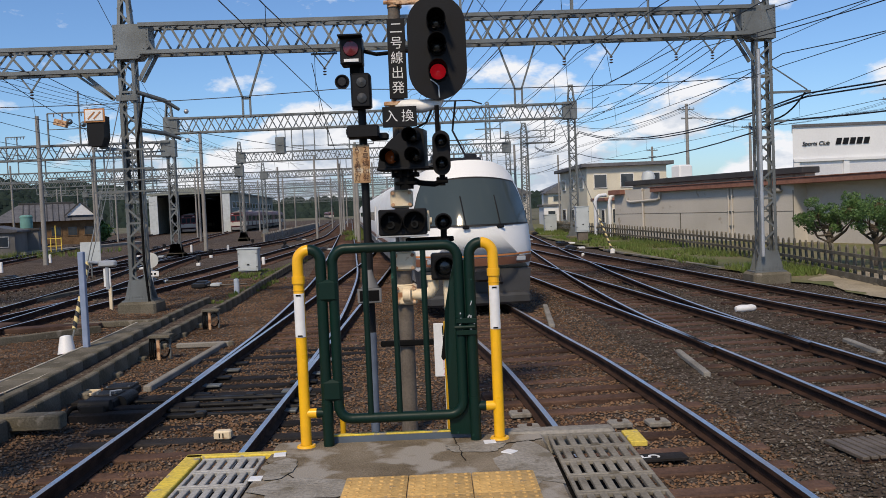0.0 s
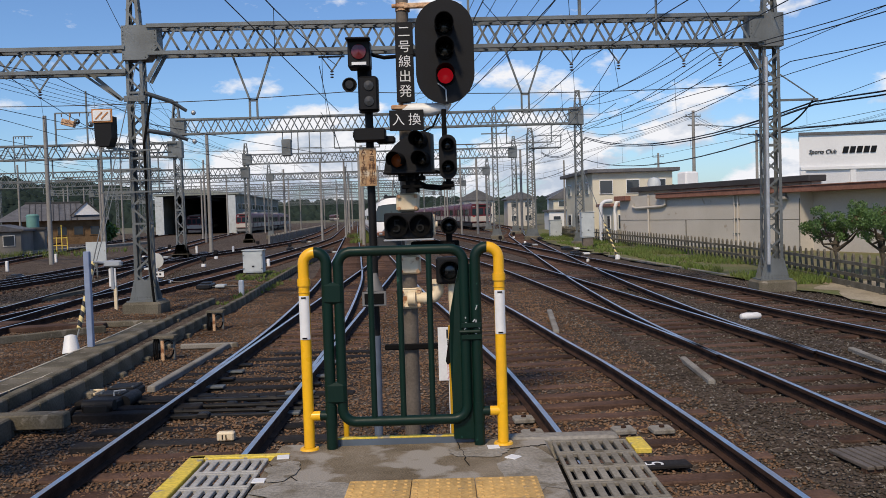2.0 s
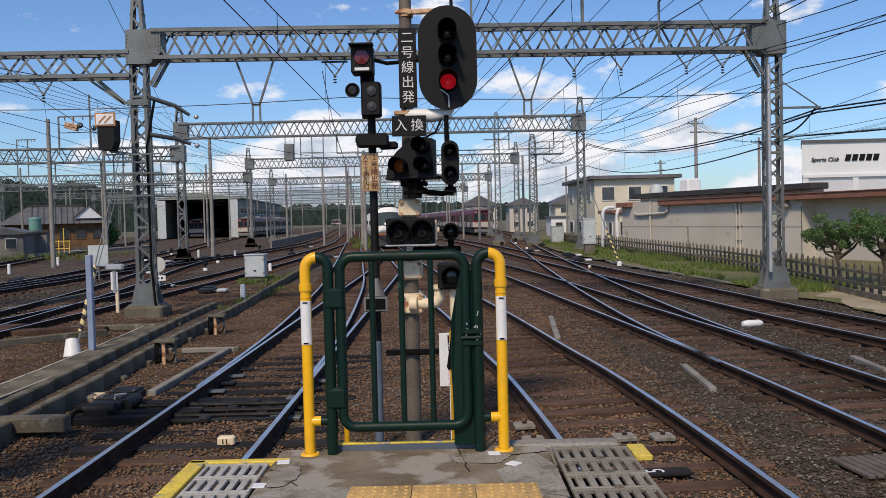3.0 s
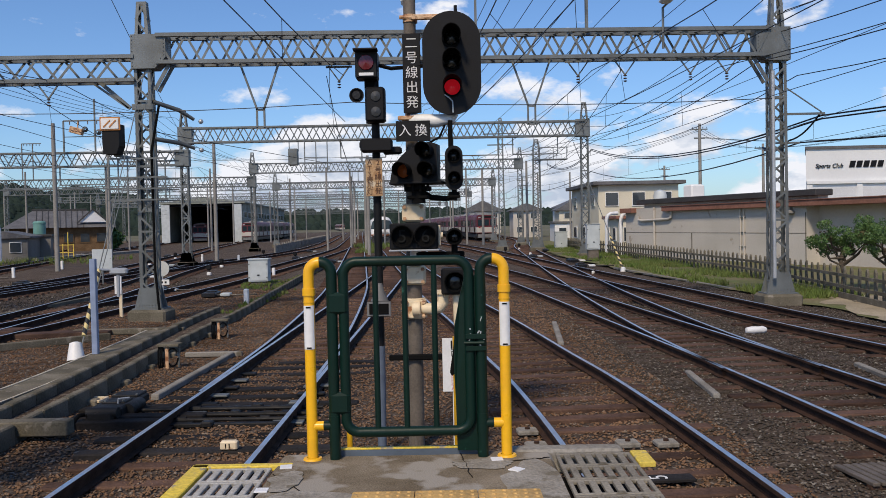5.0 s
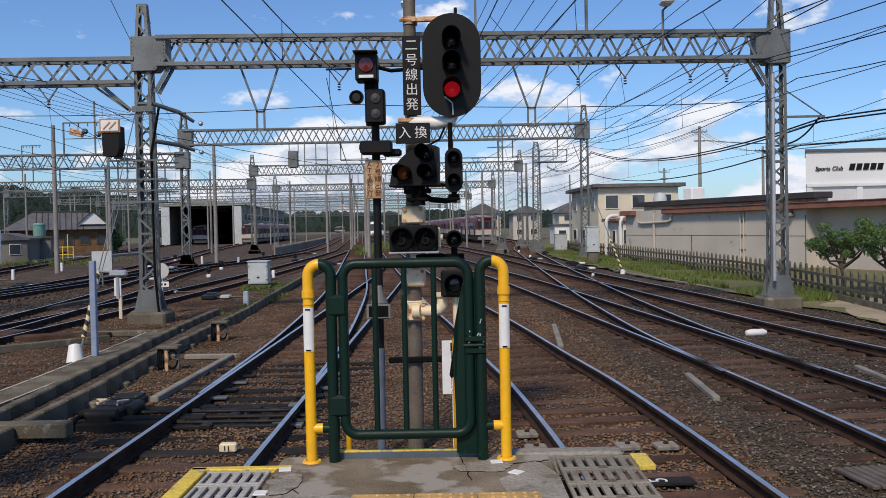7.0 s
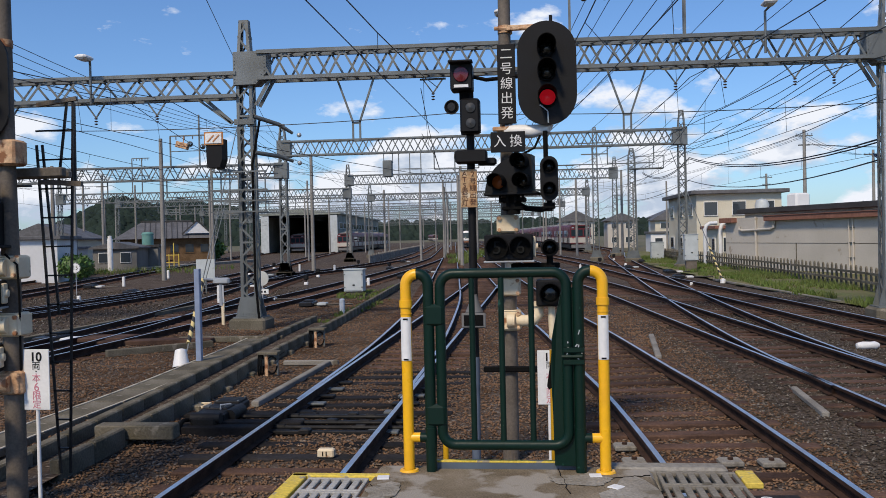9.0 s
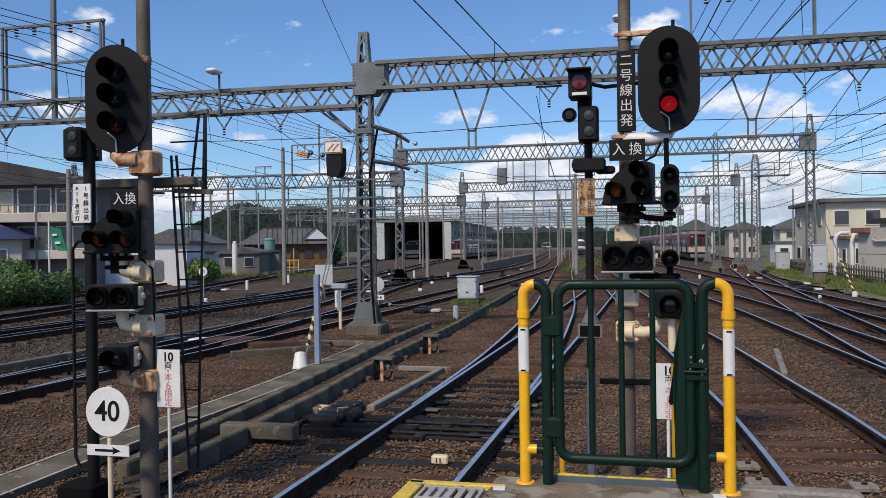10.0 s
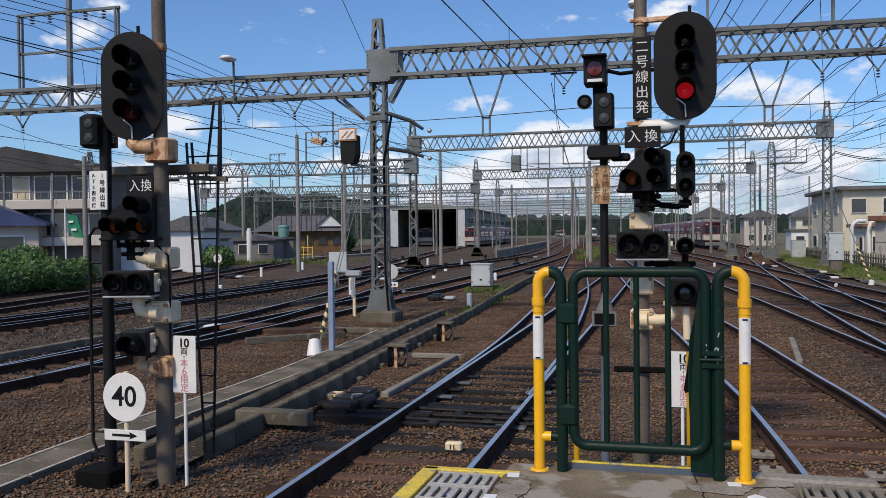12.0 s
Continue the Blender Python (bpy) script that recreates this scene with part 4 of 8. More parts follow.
def express_car(tail):
    c = thing("express_train_car", "white rounded limited express train car with brown band and dark windows" if tail else "white limited express train car coupled ahead", "train")
    out = section()
    L = 20.3
    g = Geo()
    rows = []
    if tail:
        ks = [1.0, 0.85, 0.65, 0.4, 0.15]
        cz = 2.2
        for k in reversed(ks):
            rows.append([(x * k, nose_y(x * k, cz + (z - cz) * k), cz + (z - cz) * k) for x, z in out])
        rows.append([(x, 3.0, z) for x, z in out])
    else:
        rows.append([(x, 0.2, z) for x, z in out])
    rows.append([(x, L - 0.2, z) for x, z in out])
    n = len(out)
    v = [p for r in rows for p in r]
    f = [(i * n + j, i * n + j + 1, (i + 1) * n + j + 1, (i + 1) * n + j) for i in range(len(rows) - 1) for j in range(n - 1)]
    f += [tuple(range(n))]
    f += [tuple((len(rows) - 1) * n + j for j in range(n - 1, -1, -1))]
    for i in range(len(rows) - 1):
        f.append((i * n + n - 1, i * n, (i + 1) * n, (i + 1) * n + n - 1))
    body = part("body", g.add(v, f, True), TRAIN_WHITE, c)

    def patch(name, xs, zs, off, mat, label="", parent=body, sag=0.0):
        q = Geo()
        pts = []
        for z in zs:
            for x in xs(z):
                h = z - sag * (x / 1.2) ** 2 * max(0.0, z - 2.2)
                pts.append((x, nose_y(x, h) - off, h))
        m = len(xs(zs[0]))
        q.add(pts, [(i * m + j, i * m + j + 1, (i + 1) * m + j + 1, (i + 1) * m + j) for i in range(len(zs) - 1) for j in range(m - 1)], True)
        return part(name, q, mat, parent, label)

    side_x = lambda z: np.interp(z / 0.905, [0.95, 1.15, 1.5, 2.0, 2.5, 3.0, 3.35, 3.58], [1.30, 1.38, 1.40, 1.39, 1.33, 1.22, 1.10, 0.92])
    if tail:
        patch("screen_seal", lambda z: np.linspace(-side_x(z) * 0.995, side_x(z) * 0.995, 17), np.linspace(1.87, 3.01, 9), 0.012, RUBBER, "black rubber seal round the windscreen", sag=0.17)
        patch("windscreen", lambda z: np.linspace(-side_x(z) * 0.985, side_x(z) * 0.985, 17), np.linspace(1.91, 2.97, 9), 0.018, SCREEN, "large raked tinted windscreen", sag=0.17)
        patch("nose_band", lambda z: np.linspace(-side_x(z) * 0.99, side_x(z) * 0.99, 17), np.linspace(0.98, 1.16, 3), 0.016, TRAIN_BAND, "brown band")
        patch("nose_line", lambda z: np.linspace(-side_x(z) * 0.99, side_x(z) * 0.99, 17), np.linspace(1.19, 1.23, 2), 0.016, TRAIN_ORANGE, "thin orange line")
        for x in (-0.25, 0.55):
            pts = [(x + k * 0.06 * -1, nose_y(x, 1.86 + 0.70 * k) - 0.045, 1.86 + 0.70 * k) for k in np.linspace(0, 1, 6)]
            part("wiper", Geo().tube(pts, 0.014, 6).box((x, nose_y(x, 1.86) - 0.04, 1.85), (0.16, 0.05, 0.07), 0.02), BLACK, body)
        for s in (-1, 1):
            part("tail_lamp", Geo().box((s * 0.95, nose_y(0.95, 1.1) - 0.02, 1.10), (0.36, 0.05, 0.12), 0.02), GALV_LIGHT, body, "tail lamp cluster")
        part("skirt", Geo().prism([(-1.20, 0.12), (1.20, 0.12), (1.27, 0.86), (-1.27, 0.86)], 0.55, 2.4).box((0, 0.35, 0.22), (2.35, 0.5, 0.26), 0.06), SKIRT, c, "dark grey skirt with snow plough")
        part("coupler", Geo().box((0, 0.0, 0.80), (0.35, 0.7, 0.28), 0.05).tube([(0.45, 0.2, 0.8), (0.45, -0.1, 0.6)], 0.04), STEEL_DARK, c)
    for s in (-1, 1):
        part("side_window", Geo().box((s * 1.355, 11.4, 1.98), (0.06, 15.0, 0.66), 0.02, ), GLASS_DARK, body, "dark strip of side windows")
        part("side_band", Geo().box((s * 1.39, 11.4, 1.15), (0.03, 17.4, 0.14)), TRAIN_BAND, body, "brown band")
        part("door", Geo().box((s * 1.375, 3.3, 1.75), (0.05, 0.75, 1.7), 0.02), TRAIN_WHITE, body)
    part("underframe", Geo().box((0, 11, 0.70), (2.5, 17, 0.5), 0.05), TRAIN_GREY, c)
    for y in (3.6, 16.6):
        b = part("bogie", Geo().box((0, y, 0.50), (2.0, 2.9, 0.3), 0.05), STEEL_DARK, c)
        for dy in (-1.05, 1.05):
            for s in (-1, 1):
                part("wheel", Geo().lathe([(0.0, -0.06), (0.43, -0.06), (0.43, 0.06), (0.0, 0.06)], 18, pose(s * 0.75, y + dy, 0.43, 0, 90, 0)), STEEL_DARK, b)
    part("roof_unit", Geo().box((0, 11, 3.46), (1.4, 4.5, 0.22), 0.08), ROOF_GREY, c, "grey roof equipment")
    part("roof_unit", Geo().box((0, 5.2, 3.44), (1.3, 2.2, 0.16), 0.06), ROOF_GREY, c, "grey roof equipment")
    if tail:
        part("pantograph", Geo().box((0, 3.7, 3.52), (1.3, 1.1, 0.14), 0.03).box((-0.5, 3.6, 3.62), (0.2, 0.5, 0.16), 0.03).box((0.45, 3.7, 3.62), (0.3, 0.4, 0.16), 0.03).tube([(0.35, 3.4, 3.5), (0.1, 4.4, 4.4), (0.1, 3.6, 5.1)], 0.03, 6).tube([(-0.8, 3.6, 5.0), (-0.5, 3.6, 5.1), (0.5, 3.6, 5.1), (0.8, 3.6, 5.0)], 0.02, 6), STEEL_DARK, c, "raised pantograph")
    return c


def commuter_car(label, front=True):
    c = thing("commuter_train_car", label, "train", group="parked commuter cars")
    L = 20.4
    out = [(1.38, 0.95), (1.40, 1.3), (1.40, 2.9), (1.33, 3.25), (1.1, 3.5), (0.6, 3.62), (0, 3.65)]
    out = out + [(-x, z) for x, z in reversed(out[:-1])]
    body = part("body", Geo().prism(out, 0, L), MAROON, c)
    part("lower_band", Geo().box((0, L / 2, 1.42), (2.84, L + 0.02, 0.72)), IVORY, body, "ivory lower band")
    part("roof", Geo().prism([(1.15, 3.47), (0.6, 3.64), (0, 3.67), (-0.6, 3.64), (-1.15, 3.47)], -0.02, L + 0.02), ROOF_GREY, body)
    for s in (-1, 1):
        for i in range(4):
            y = 2.3 + i * 5.25
            part("door", Geo().box((s * 1.405, y, 1.95), (0.03, 1.3, 1.9), 0.01), MAROON, body)
            part("door_window", Geo().box((s * 1.422, y, 2.35), (0.015, 0.95, 0.75)), GLASS_DARK, body)
            if i < 3:
                part("window", Geo().box((s * 1.41, y + 2.62, 2.35), (0.02, 2.9, 0.85)), GLASS_DARK, body)
    if front:
        for x, w in ((-0.87, 0.75), (0, 0.62), (0.87, 0.75)):
            part("cab_window", Geo().box((x, -0.012, 2.42), (w, 0.03, 0.85), 0.02), GLASS_DARK, body)
        part("destination_box", Geo().box((0, -0.02, 3.2), (1.5, 0.05, 0.24), 0.02), BLACK, body)
        for x in (-1.0, 1.0):
            part("headlamp", Geo().box((x, -0.03, 3.12), (0.35, 0.06, 0.16), 0.02), GALV_LIGHT, body)
            part("tail_lamp", Geo().box((x, -0.03, 1.75), (0.25, 0.05, 0.14), 0.02), surf("tail_red", (0.4, 0.03, 0.03), (0.3, 0.03, 0.03)), body)
        part("skirt", Geo().box((0, 0.2, 0.55), (2.5, 0.3, 0.5), 0.04), TRAIN_GREY, c)
    part("underframe", Geo().box((0, L / 2, 0.6), (2.4, L - 3, 0.55), 0.05), STEEL_DARK, c)
    for y in (3.4, L - 3.4):
        part("bogie", Geo().box((0, y, 0.45), (2.1, 2.9, 0.6), 0.08), STEEL_DARK, c)
    for y in (6, 14):
        part("air_conditioner", Geo().box((0, y, 3.72), (1.5, 3, 0.25), 0.06), ROOF_GREY, c)
    return c


CARS = [express_car(i == 0) for i in range(5)]

parked = commuter_car("maroon and ivory commuter train car parked on a siding")
parked.matrix_basis = pose(5.45, 118, 0, 0, 0, 5.6)
for k in range(1, 6):
    copy_thing(parked, pose(5.45 - math.sin(radians(5.6)) * 20.8 * k, 118 + math.cos(radians(5.6)) * 20.8 * k, 0, 0, 0, 5.6))
for x, y, a in ((-35.9, 155, 4), (-59, 480, 10)):
    for k in range(3):
        copy_thing(parked, pose(x - math.sin(radians(a)) * 20.8 * k, y + math.cos(radians(a)) * 20.8 * k, -0.15, 0, 0, a))


# ---- buildings ----
WALL_BEIGE = surf("beige_render", (0.55, 0.515, 0.46), (0.465, 0.435, 0.385), 0.35, 0.9, bump=0.1, fine=12, speck=0.04, spots=(0.36, 0.31, 0.25), spot_scale=1.3, spot_at=0.64)
WALL_CREAM = surf("cream_render", (0.66, 0.62, 0.50), (0.58, 0.54, 0.43), 0.4, 0.9, bump=0.08, fine=10, speck=0.04)
WALL_WHITE = surf("white_cladding", (0.74, 0.75, 0.75), (0.66, 0.67, 0.68), 0.15, 0.7, bump=0.03, fine=4, speck=0.03)
FASCIA = surf("red_brown_fascia", (0.27, 0.125, 0.085), (0.20, 0.09, 0.06), 0.6, 0.7, bump=0.1, fine=10)
ROOF_DARK = surf("dark_roof_sheet", (0.045, 0.043, 0.043), (0.03, 0.03, 0.03), 0.6, 0.7, bump=0.1, fine=12)
ROOF_TILE = surf("grey_roof_tiles", (0.13, 0.13, 0.135), (0.085, 0.085, 0.09), 0.8, 0.7, bump=0.4, fine=5)
ROOF_BLUE = surf("blue_roof_tiles", (0.05, 0.065, 0.17), (0.035, 0.045, 0.12), 0.8, 0.35, bump=0.3, fine=5)
WINDOW = glossy("window_glass", (0.04, 0.05, 0.06), 0.06)
TEAL = surf("teal_tank", (0.14, 0.30, 0.27), (0.11, 0.25, 0.22), 1, 0.6)


def long_building():
    """The long beige building behind the picket fence; its front runs along local x."""
    b = thing("long_building", "long beige rendered building with a red-brown fascia", "building", pose(13.8, 54.0, -0.2, 0, 0, -70.8))
    part("wall", Geo().box((3.7, 3.5, 1.63), (17.0, 7.0, 3.26)), WALL_BEIGE, b)
    part("set_back_wall", Geo().box((21.6, 3.9, 1.5), (18.8, 6.2, 3.0)), WALL_BEIGE, b)
    part("wall_joint", Geo().box((3.7, -0.004, 1.66), (17.0, 0.012, 0.03)), CONCRETE_OLD, b, "thin grey joint line")
    part("fascia", Geo().box((15.6, 1.35, 3.15), (31.2, 3.4, 0.30), 0.03), FASCIA, b, "red-brown metal fascia")
    part("fascia_cap", Geo().box((15.6, 1.35, 3.32), (31.3, 3.5, 0.04)), FASCIA, b)
    part("corner_fascia", Geo().box((-4.2, 0.7, 3.13), (1.5, 2.2, 0.32), 0.02), FASCIA, b, "red-brown metal fascia")
    part("rear_wing", Geo().box((-7.6, 8.0, 1.95), (7.4, 4.9, 3.9)), WALL_BEIGE, b)
    part("upper_wall", Geo().box((4.4, 0.95, 3.4), (15.8, 0.6, 0.4)), WALL_BEIGE, b)
    part("upper_roof", Geo().box((4.4, 0.75, 3.68), (16.4, 1.1, 0.32), 0.03), ROOF_DARK, b, "dark flat roof edge")
    for x in (7.25, 7.55):
        part("downpipe", Geo().tube([(x, -0.06, 0.0), (x, -0.06, 3.0)], 0.045, 8), WALL_BEIGE, b)
    for z in (0.9, 1.7, 2.5):
        part("pipe_clip", Geo().box((7.4, -0.05, z), (0.5, 0.06, 0.05)), GALV, b)
    part("downpipe", Geo().tube([(-1.2, -0.10, 0.0), (-1.2, -0.10, 3.3)], 0.07, 8), WALL_BEIGE, b)
    part("downpipe", Geo().tube([(-3.0, -0.12, 2.75), (-3.0, -0.12, 2.52), (-2.6, -0.12, 2.44), (0.4, -0.12, 2.52), (0.7, -0.12, 2.62), (0.75, -0.12, 3.0)], 0.08, 8), WALL_BEIGE, b)
    part("wall_lamp", Geo().box((11.2, -0.18, 2.72), (0.5, 0.35, 0.22), 0.07).box((11.2, -0.05, 2.85), (0.12, 0.1, 0.3)), CONC_POLE, b, "grey wall lamp under the eave")
    part("stain", Geo().box((2.7, -0.003, 0.9), (0.09, 0.008, 1.5)), CONCRETE_OLD, b, "dark streak on the wall")
    part("stain", Geo().box((12.15, -0.003, 1.4), (0.06, 0.008, 2.6)), CONCRETE_OLD, b, "dark streak at the corner")
    part("water_tank", Geo().lathe([(0, 0), (0.46, 0), (0.52, 0.45), (0.40, 0.8), (0, 0.92)], 18, pose(-10.4, 6.4, 3.88)), BOX_GREY, b, "pale rooftop water tank")
    part("roof_unit", Geo().box((-9.6, 8.9, 4.5), (1.2, 1.2, 1.25), 0.12), WALL_WHITE, b, "white rooftop tank")
    for x in (-5.6, -7.6):
        part("white_duct", Geo().tube([(x, 0.1, 0.0), (x, 0.1, 2.6), (x, 0.2, 2.85), (x, 0.45, 3.0), (x, 1.0, 3.02)], 0.13, 12), WALL_WHITE, b, "white bent ventilation duct")
    return b


long_building()


def block_building(name, label, x, y, w, d, h, wall, roof, turn=0.0, eave=0.4, rows=2, cols=3, gable=False, side_cols=0, z=-0.3, roof_h=0.25):
    """A building with its front at y, windows on front and on its side towards the yard."""
    b = thing(name, label, "building" if h > 5.5 else "house", pose(x, y, z, 0, 0, turn))
    part("wall", Geo().box((w / 2, d / 2, h / 2), (w, d, h)), wall, b)
    if gable:
        r = w * 0.28 if not isinstance(gable, (int, float)) or gable is True else gable
        part("roof", Geo().prism([(-eave, h), (w / 2, h + r), (w + eave, h), (w + eave, h - 0.15), (-eave, h - 0.15)][::-1], -eave, d + eave), roof, b)
    else:
        part("roof", Geo().box((w / 2, d / 2, h + roof_h / 2), (w + 2 * eave, d + 2 * eave, roof_h), 0.03), roof, b)
    random.seed(int(x * 7 + y))
    for r in range(rows):
        zc = h * (r + 0.58) / rows
        for c in range(cols):
            if random.random() < 0.12:
                continue
            wi = part("window", Geo().box((w * (c + 0.5) / cols, -0.03, zc), (w / cols * 0.5, 0.10, h / rows * 0.42)), WHITE, b)
            part("pane", Geo().box((w * (c + 0.5) / cols, -0.09, zc), (w / cols * 0.45, 0.03, h / rows * 0.37)), WINDOW, wi)
        for c in range(side_cols):
            wi = part("window", Geo().box((-0.03, d * (c + 0.5) / side_cols, zc), (0.10, d / side_cols * 0.35, h / rows * 0.38)), WHITE, b)
            part("pane", Geo().box((-0.09, d * (c + 0.5) / side_cols, zc), (0.03, d / side_cols * 0.30, h / rows * 0.33)), WINDOW, wi)
    return b


cream = block_building("cream_house", "cream two-storey flat-roofed building beside the tracks", 12.4, 70, 6.6, 12, 5.5, WALL_CREAM, ROOF_TILE, 2, 0.5, 2, 3, side_cols=3, roof_h=0.3)
hall = thing("club_building", "large white clad hall with a dark slanted sign", "building", pose(50.3, 120, -0.3))
plan = [(0, 0), (60, 0), (66, 12), (5.2, 12)]
part("wall", Geo().add([(x, y, z) for z in (0, 12.0) for x, y in plan], [(3, 2, 1, 0), (4, 5, 6, 7), (0, 1, 5, 4), (1, 2, 6, 5), (2, 3, 7, 6), (3, 0, 4, 7)]), WALL_WHITE, hall)
part("parapet", Geo().add([(x + (-0.2 if x < 30 else 0.2), y + (-0.25 if y < 6 else 0.2), z) for z in (12.0, 12.35) for x, y in plan], [(3, 2, 1, 0), (4, 5, 6, 7), (0, 1, 5, 4), (1, 2, 6, 5), (2, 3, 7, 6), (3, 0, 4, 7)]), ROOF_TILE, hall)
for i in range(9):
    part("cladding_rib", Geo().box((0.4 + i * 7.0, -0.15, 3.6), (0.8, 0.3, 7.2)), WALL_WHITE, hall)
part("ledge", Geo().box((30, -0.2, 7.3), (60, 0.4, 0.4)), WALL_WHITE, hall)
part("cladding_panel", Geo().box((30, -0.06, 4.0), (59, 0.1, 5.2)), surf("pale_grey_cladding", (0.62, 0.63, 0.65), (0.56, 0.57, 0.59), 0.2, 0.7), hall)


LETTERS = {}


def lettering(parent, body, x, y, z, size, mat, name="lettering", rot=(90, 0, 0), depth=0.01, shear=0.0, label="", bold=0.0):
    key = (body, size, depth, shear, mat.name, bold)
    if key not in LETTERS:
        cu = bpy.data.curves.new(name, "FONT")
        cu.body, cu.size, cu.extrude, cu.shear, cu.align_x, cu.align_y = body, size, depth, shear, "CENTER", "CENTER"
        cu.offset = bold
        LETTERS[key] = bpy.data.objects.new(name, cu).to_mesh().copy()
        LETTERS[key].name = name
        LETTERS[key].materials.clear()
    me = LETTERS[key]
    return part(name, me, mat, parent, label, pose(x, y, z, *rot))


lettering(hall, "Sports Club", 3.2, -0.1, 9.6, 0.80, BLACK, shear=0.25, depth=0.05, label="dark slanted lettering")
for i in range(5):
    part("sign_block", Geo().prism([(6.0 + i * 0.98, 9.35), (6.72 + i * 0.98, 9.35), (6.95 + i * 0.98, 10.25), (6.23 + i * 0.98, 10.25)], -0.12, 0.0), BLACK, hall, "dark slanted sign block")


# ---- signals ----
LENS_RED = glow("lit_red_lens", (0.62, 0.010, 0.02), 0.32)
LENS_AMBER = glow("faint_amber_lens", (0.28, 0.075, 0.02), 0.03)
LENS_OFF = glossy("dark_lens", (0.010, 0.012, 0.012), 0.22)
LENS_GREY = glossy("grey_lens", (0.022, 0.022, 0.022), 0.4)
LENS_NUM = surf("dark_numeral", (0.018, 0.019, 0.019), (0.014, 0.015, 0.015), 6, 0.85, bump=0)
LENS_DULL_RED = glossy("unlit_red_lens", (0.12, 0.01, 0.015), 0.15)
LETTER_WHITE = surf("white_letter_paint", (0.72, 0.72, 0.72), (0.62, 0.62, 0.62), 6, 0.5, bump=0)
LETTER_BROWN = surf("faded_brown_letter_paint", (0.10, 0.034, 0.012), (0.06, 0.022, 0.010), 6, 0.6, bump=0)
LETTER_RED = surf("faded_pink_letter_paint", (0.62, 0.22, 0.28), (0.55, 0.2, 0.25), 6, 0.6, bump=0)
BOARD_RUSTY = surf("stained_cream_board", (0.52, 0.38, 0.22), (0.36, 0.18, 0.07), 7, 0.7, bump=0.1, fine=40, spots=(0.60, 0.50, 0.36), spot_scale=9, spot_at=0.55)


def hood(g, x, y, z, r, length, m=None, a0=-35, a1=215, slope=0.35):
    """A signal visor: a thin shell over a lens, open below."""
    n = 14
    rows = []
    for rr in (r, r * 0.92):
        for k in (0, 1):
            for i in range(n + 1):
                a = radians(a0 + (a1 - a0) * i / n)
                cut = slope * length * (0.5 - 0.5 * math.sin(a)) if k else 0
                rows.append((x + rr * math.cos(a), y - k * (length - cut), z + rr * math.sin(a)))
    q = n + 1
    f = [(i, i + 1, q + i + 1, q + i) for i in range(n)] + [(2 * q + i + 1, 2 * q + i, 3 * q + i, 3 * q + i + 1) for i in range(n)] + [(q + i, q + i + 1, 3 * q + i + 1, 3 * q + i) for i in range(n)]
    return g.add(rows, f, True, m)


def lens(parent, x, y, z, r, mat, label="", hood_len=0.26):
    """A round lens with its rim and visor, facing -y."""
    h = part("visor", hood(Geo(), x, y, z, r * 1.12, hood_len).lathe([(r * 0.95, 0.0), (r * 1.14, 0.0), (r * 1.14, 0.03), (r * 0.95, 0.03)], 18, pose(x, y - 0.005, z, 90, 0, 0)), BLACK_MATT, parent)
    part("lens", Geo().lathe([(0.0, 0.03), (r * 0.5, 0.026), (r * 0.85, 0.012), (r, 0.0), (r, -0.01)], 18, pose(x, y, z, 90, 0, 0)), mat, h, label)


def stadium(w, h, n=14):
    r, k = w / 2, h / 2 - w / 2
    return [(r * math.cos(radians(180 * i / n)), k + r * math.sin(radians(180 * i / n))) for i in range(n + 1)] + [(-r * math.cos(radians(180 * i / n)), -k - r * math.sin(radians(180 * i / n))) for i in range(n + 1)]


def colour_light_head(name, label, m, lit, w=0.61, h=1.08):
    """The tall oval backing board with three lenses."""
    s = thing(name, label, "railway signal", m, "departure signals")
    out = stadium(w, h)[::-1]
    part("backing_board", Geo().prism(out, -0.02, 0.02), BLACK, s)
    part("lamp_case", Geo().prism([(x * 0.72, z * 0.86) for x, z in out], 0.022, 0.22), BLACK, s)
    for z, mat, lab in ((0.255, LENS_OFF, "dark lens"), (0.01, LENS_OFF, "dark lens"), (-0.255, LENS_RED if lit else LENS_DULL_RED, "red lens, lit" if lit else "red lens, faint")):
        lens(s, 0, -0.02, z, 0.088, mat, lab, 0.28)
    part("cable", Geo().tube([(-0.08, -0.03, -0.33), (-0.03, -0.04, -0.37), (0.0, -0.04, -0.40), (0.005, -0.03, -0.52)], 0.008, 6), BOX_GREY, s, "thin grey cable")
    part("lifting_eye", Geo().tube([(0.05, 0.05, h / 2 - 0.02), (0.05, 0.05, h / 2 + 0.07)], 0.018, 8), BLACK, s)
    return s


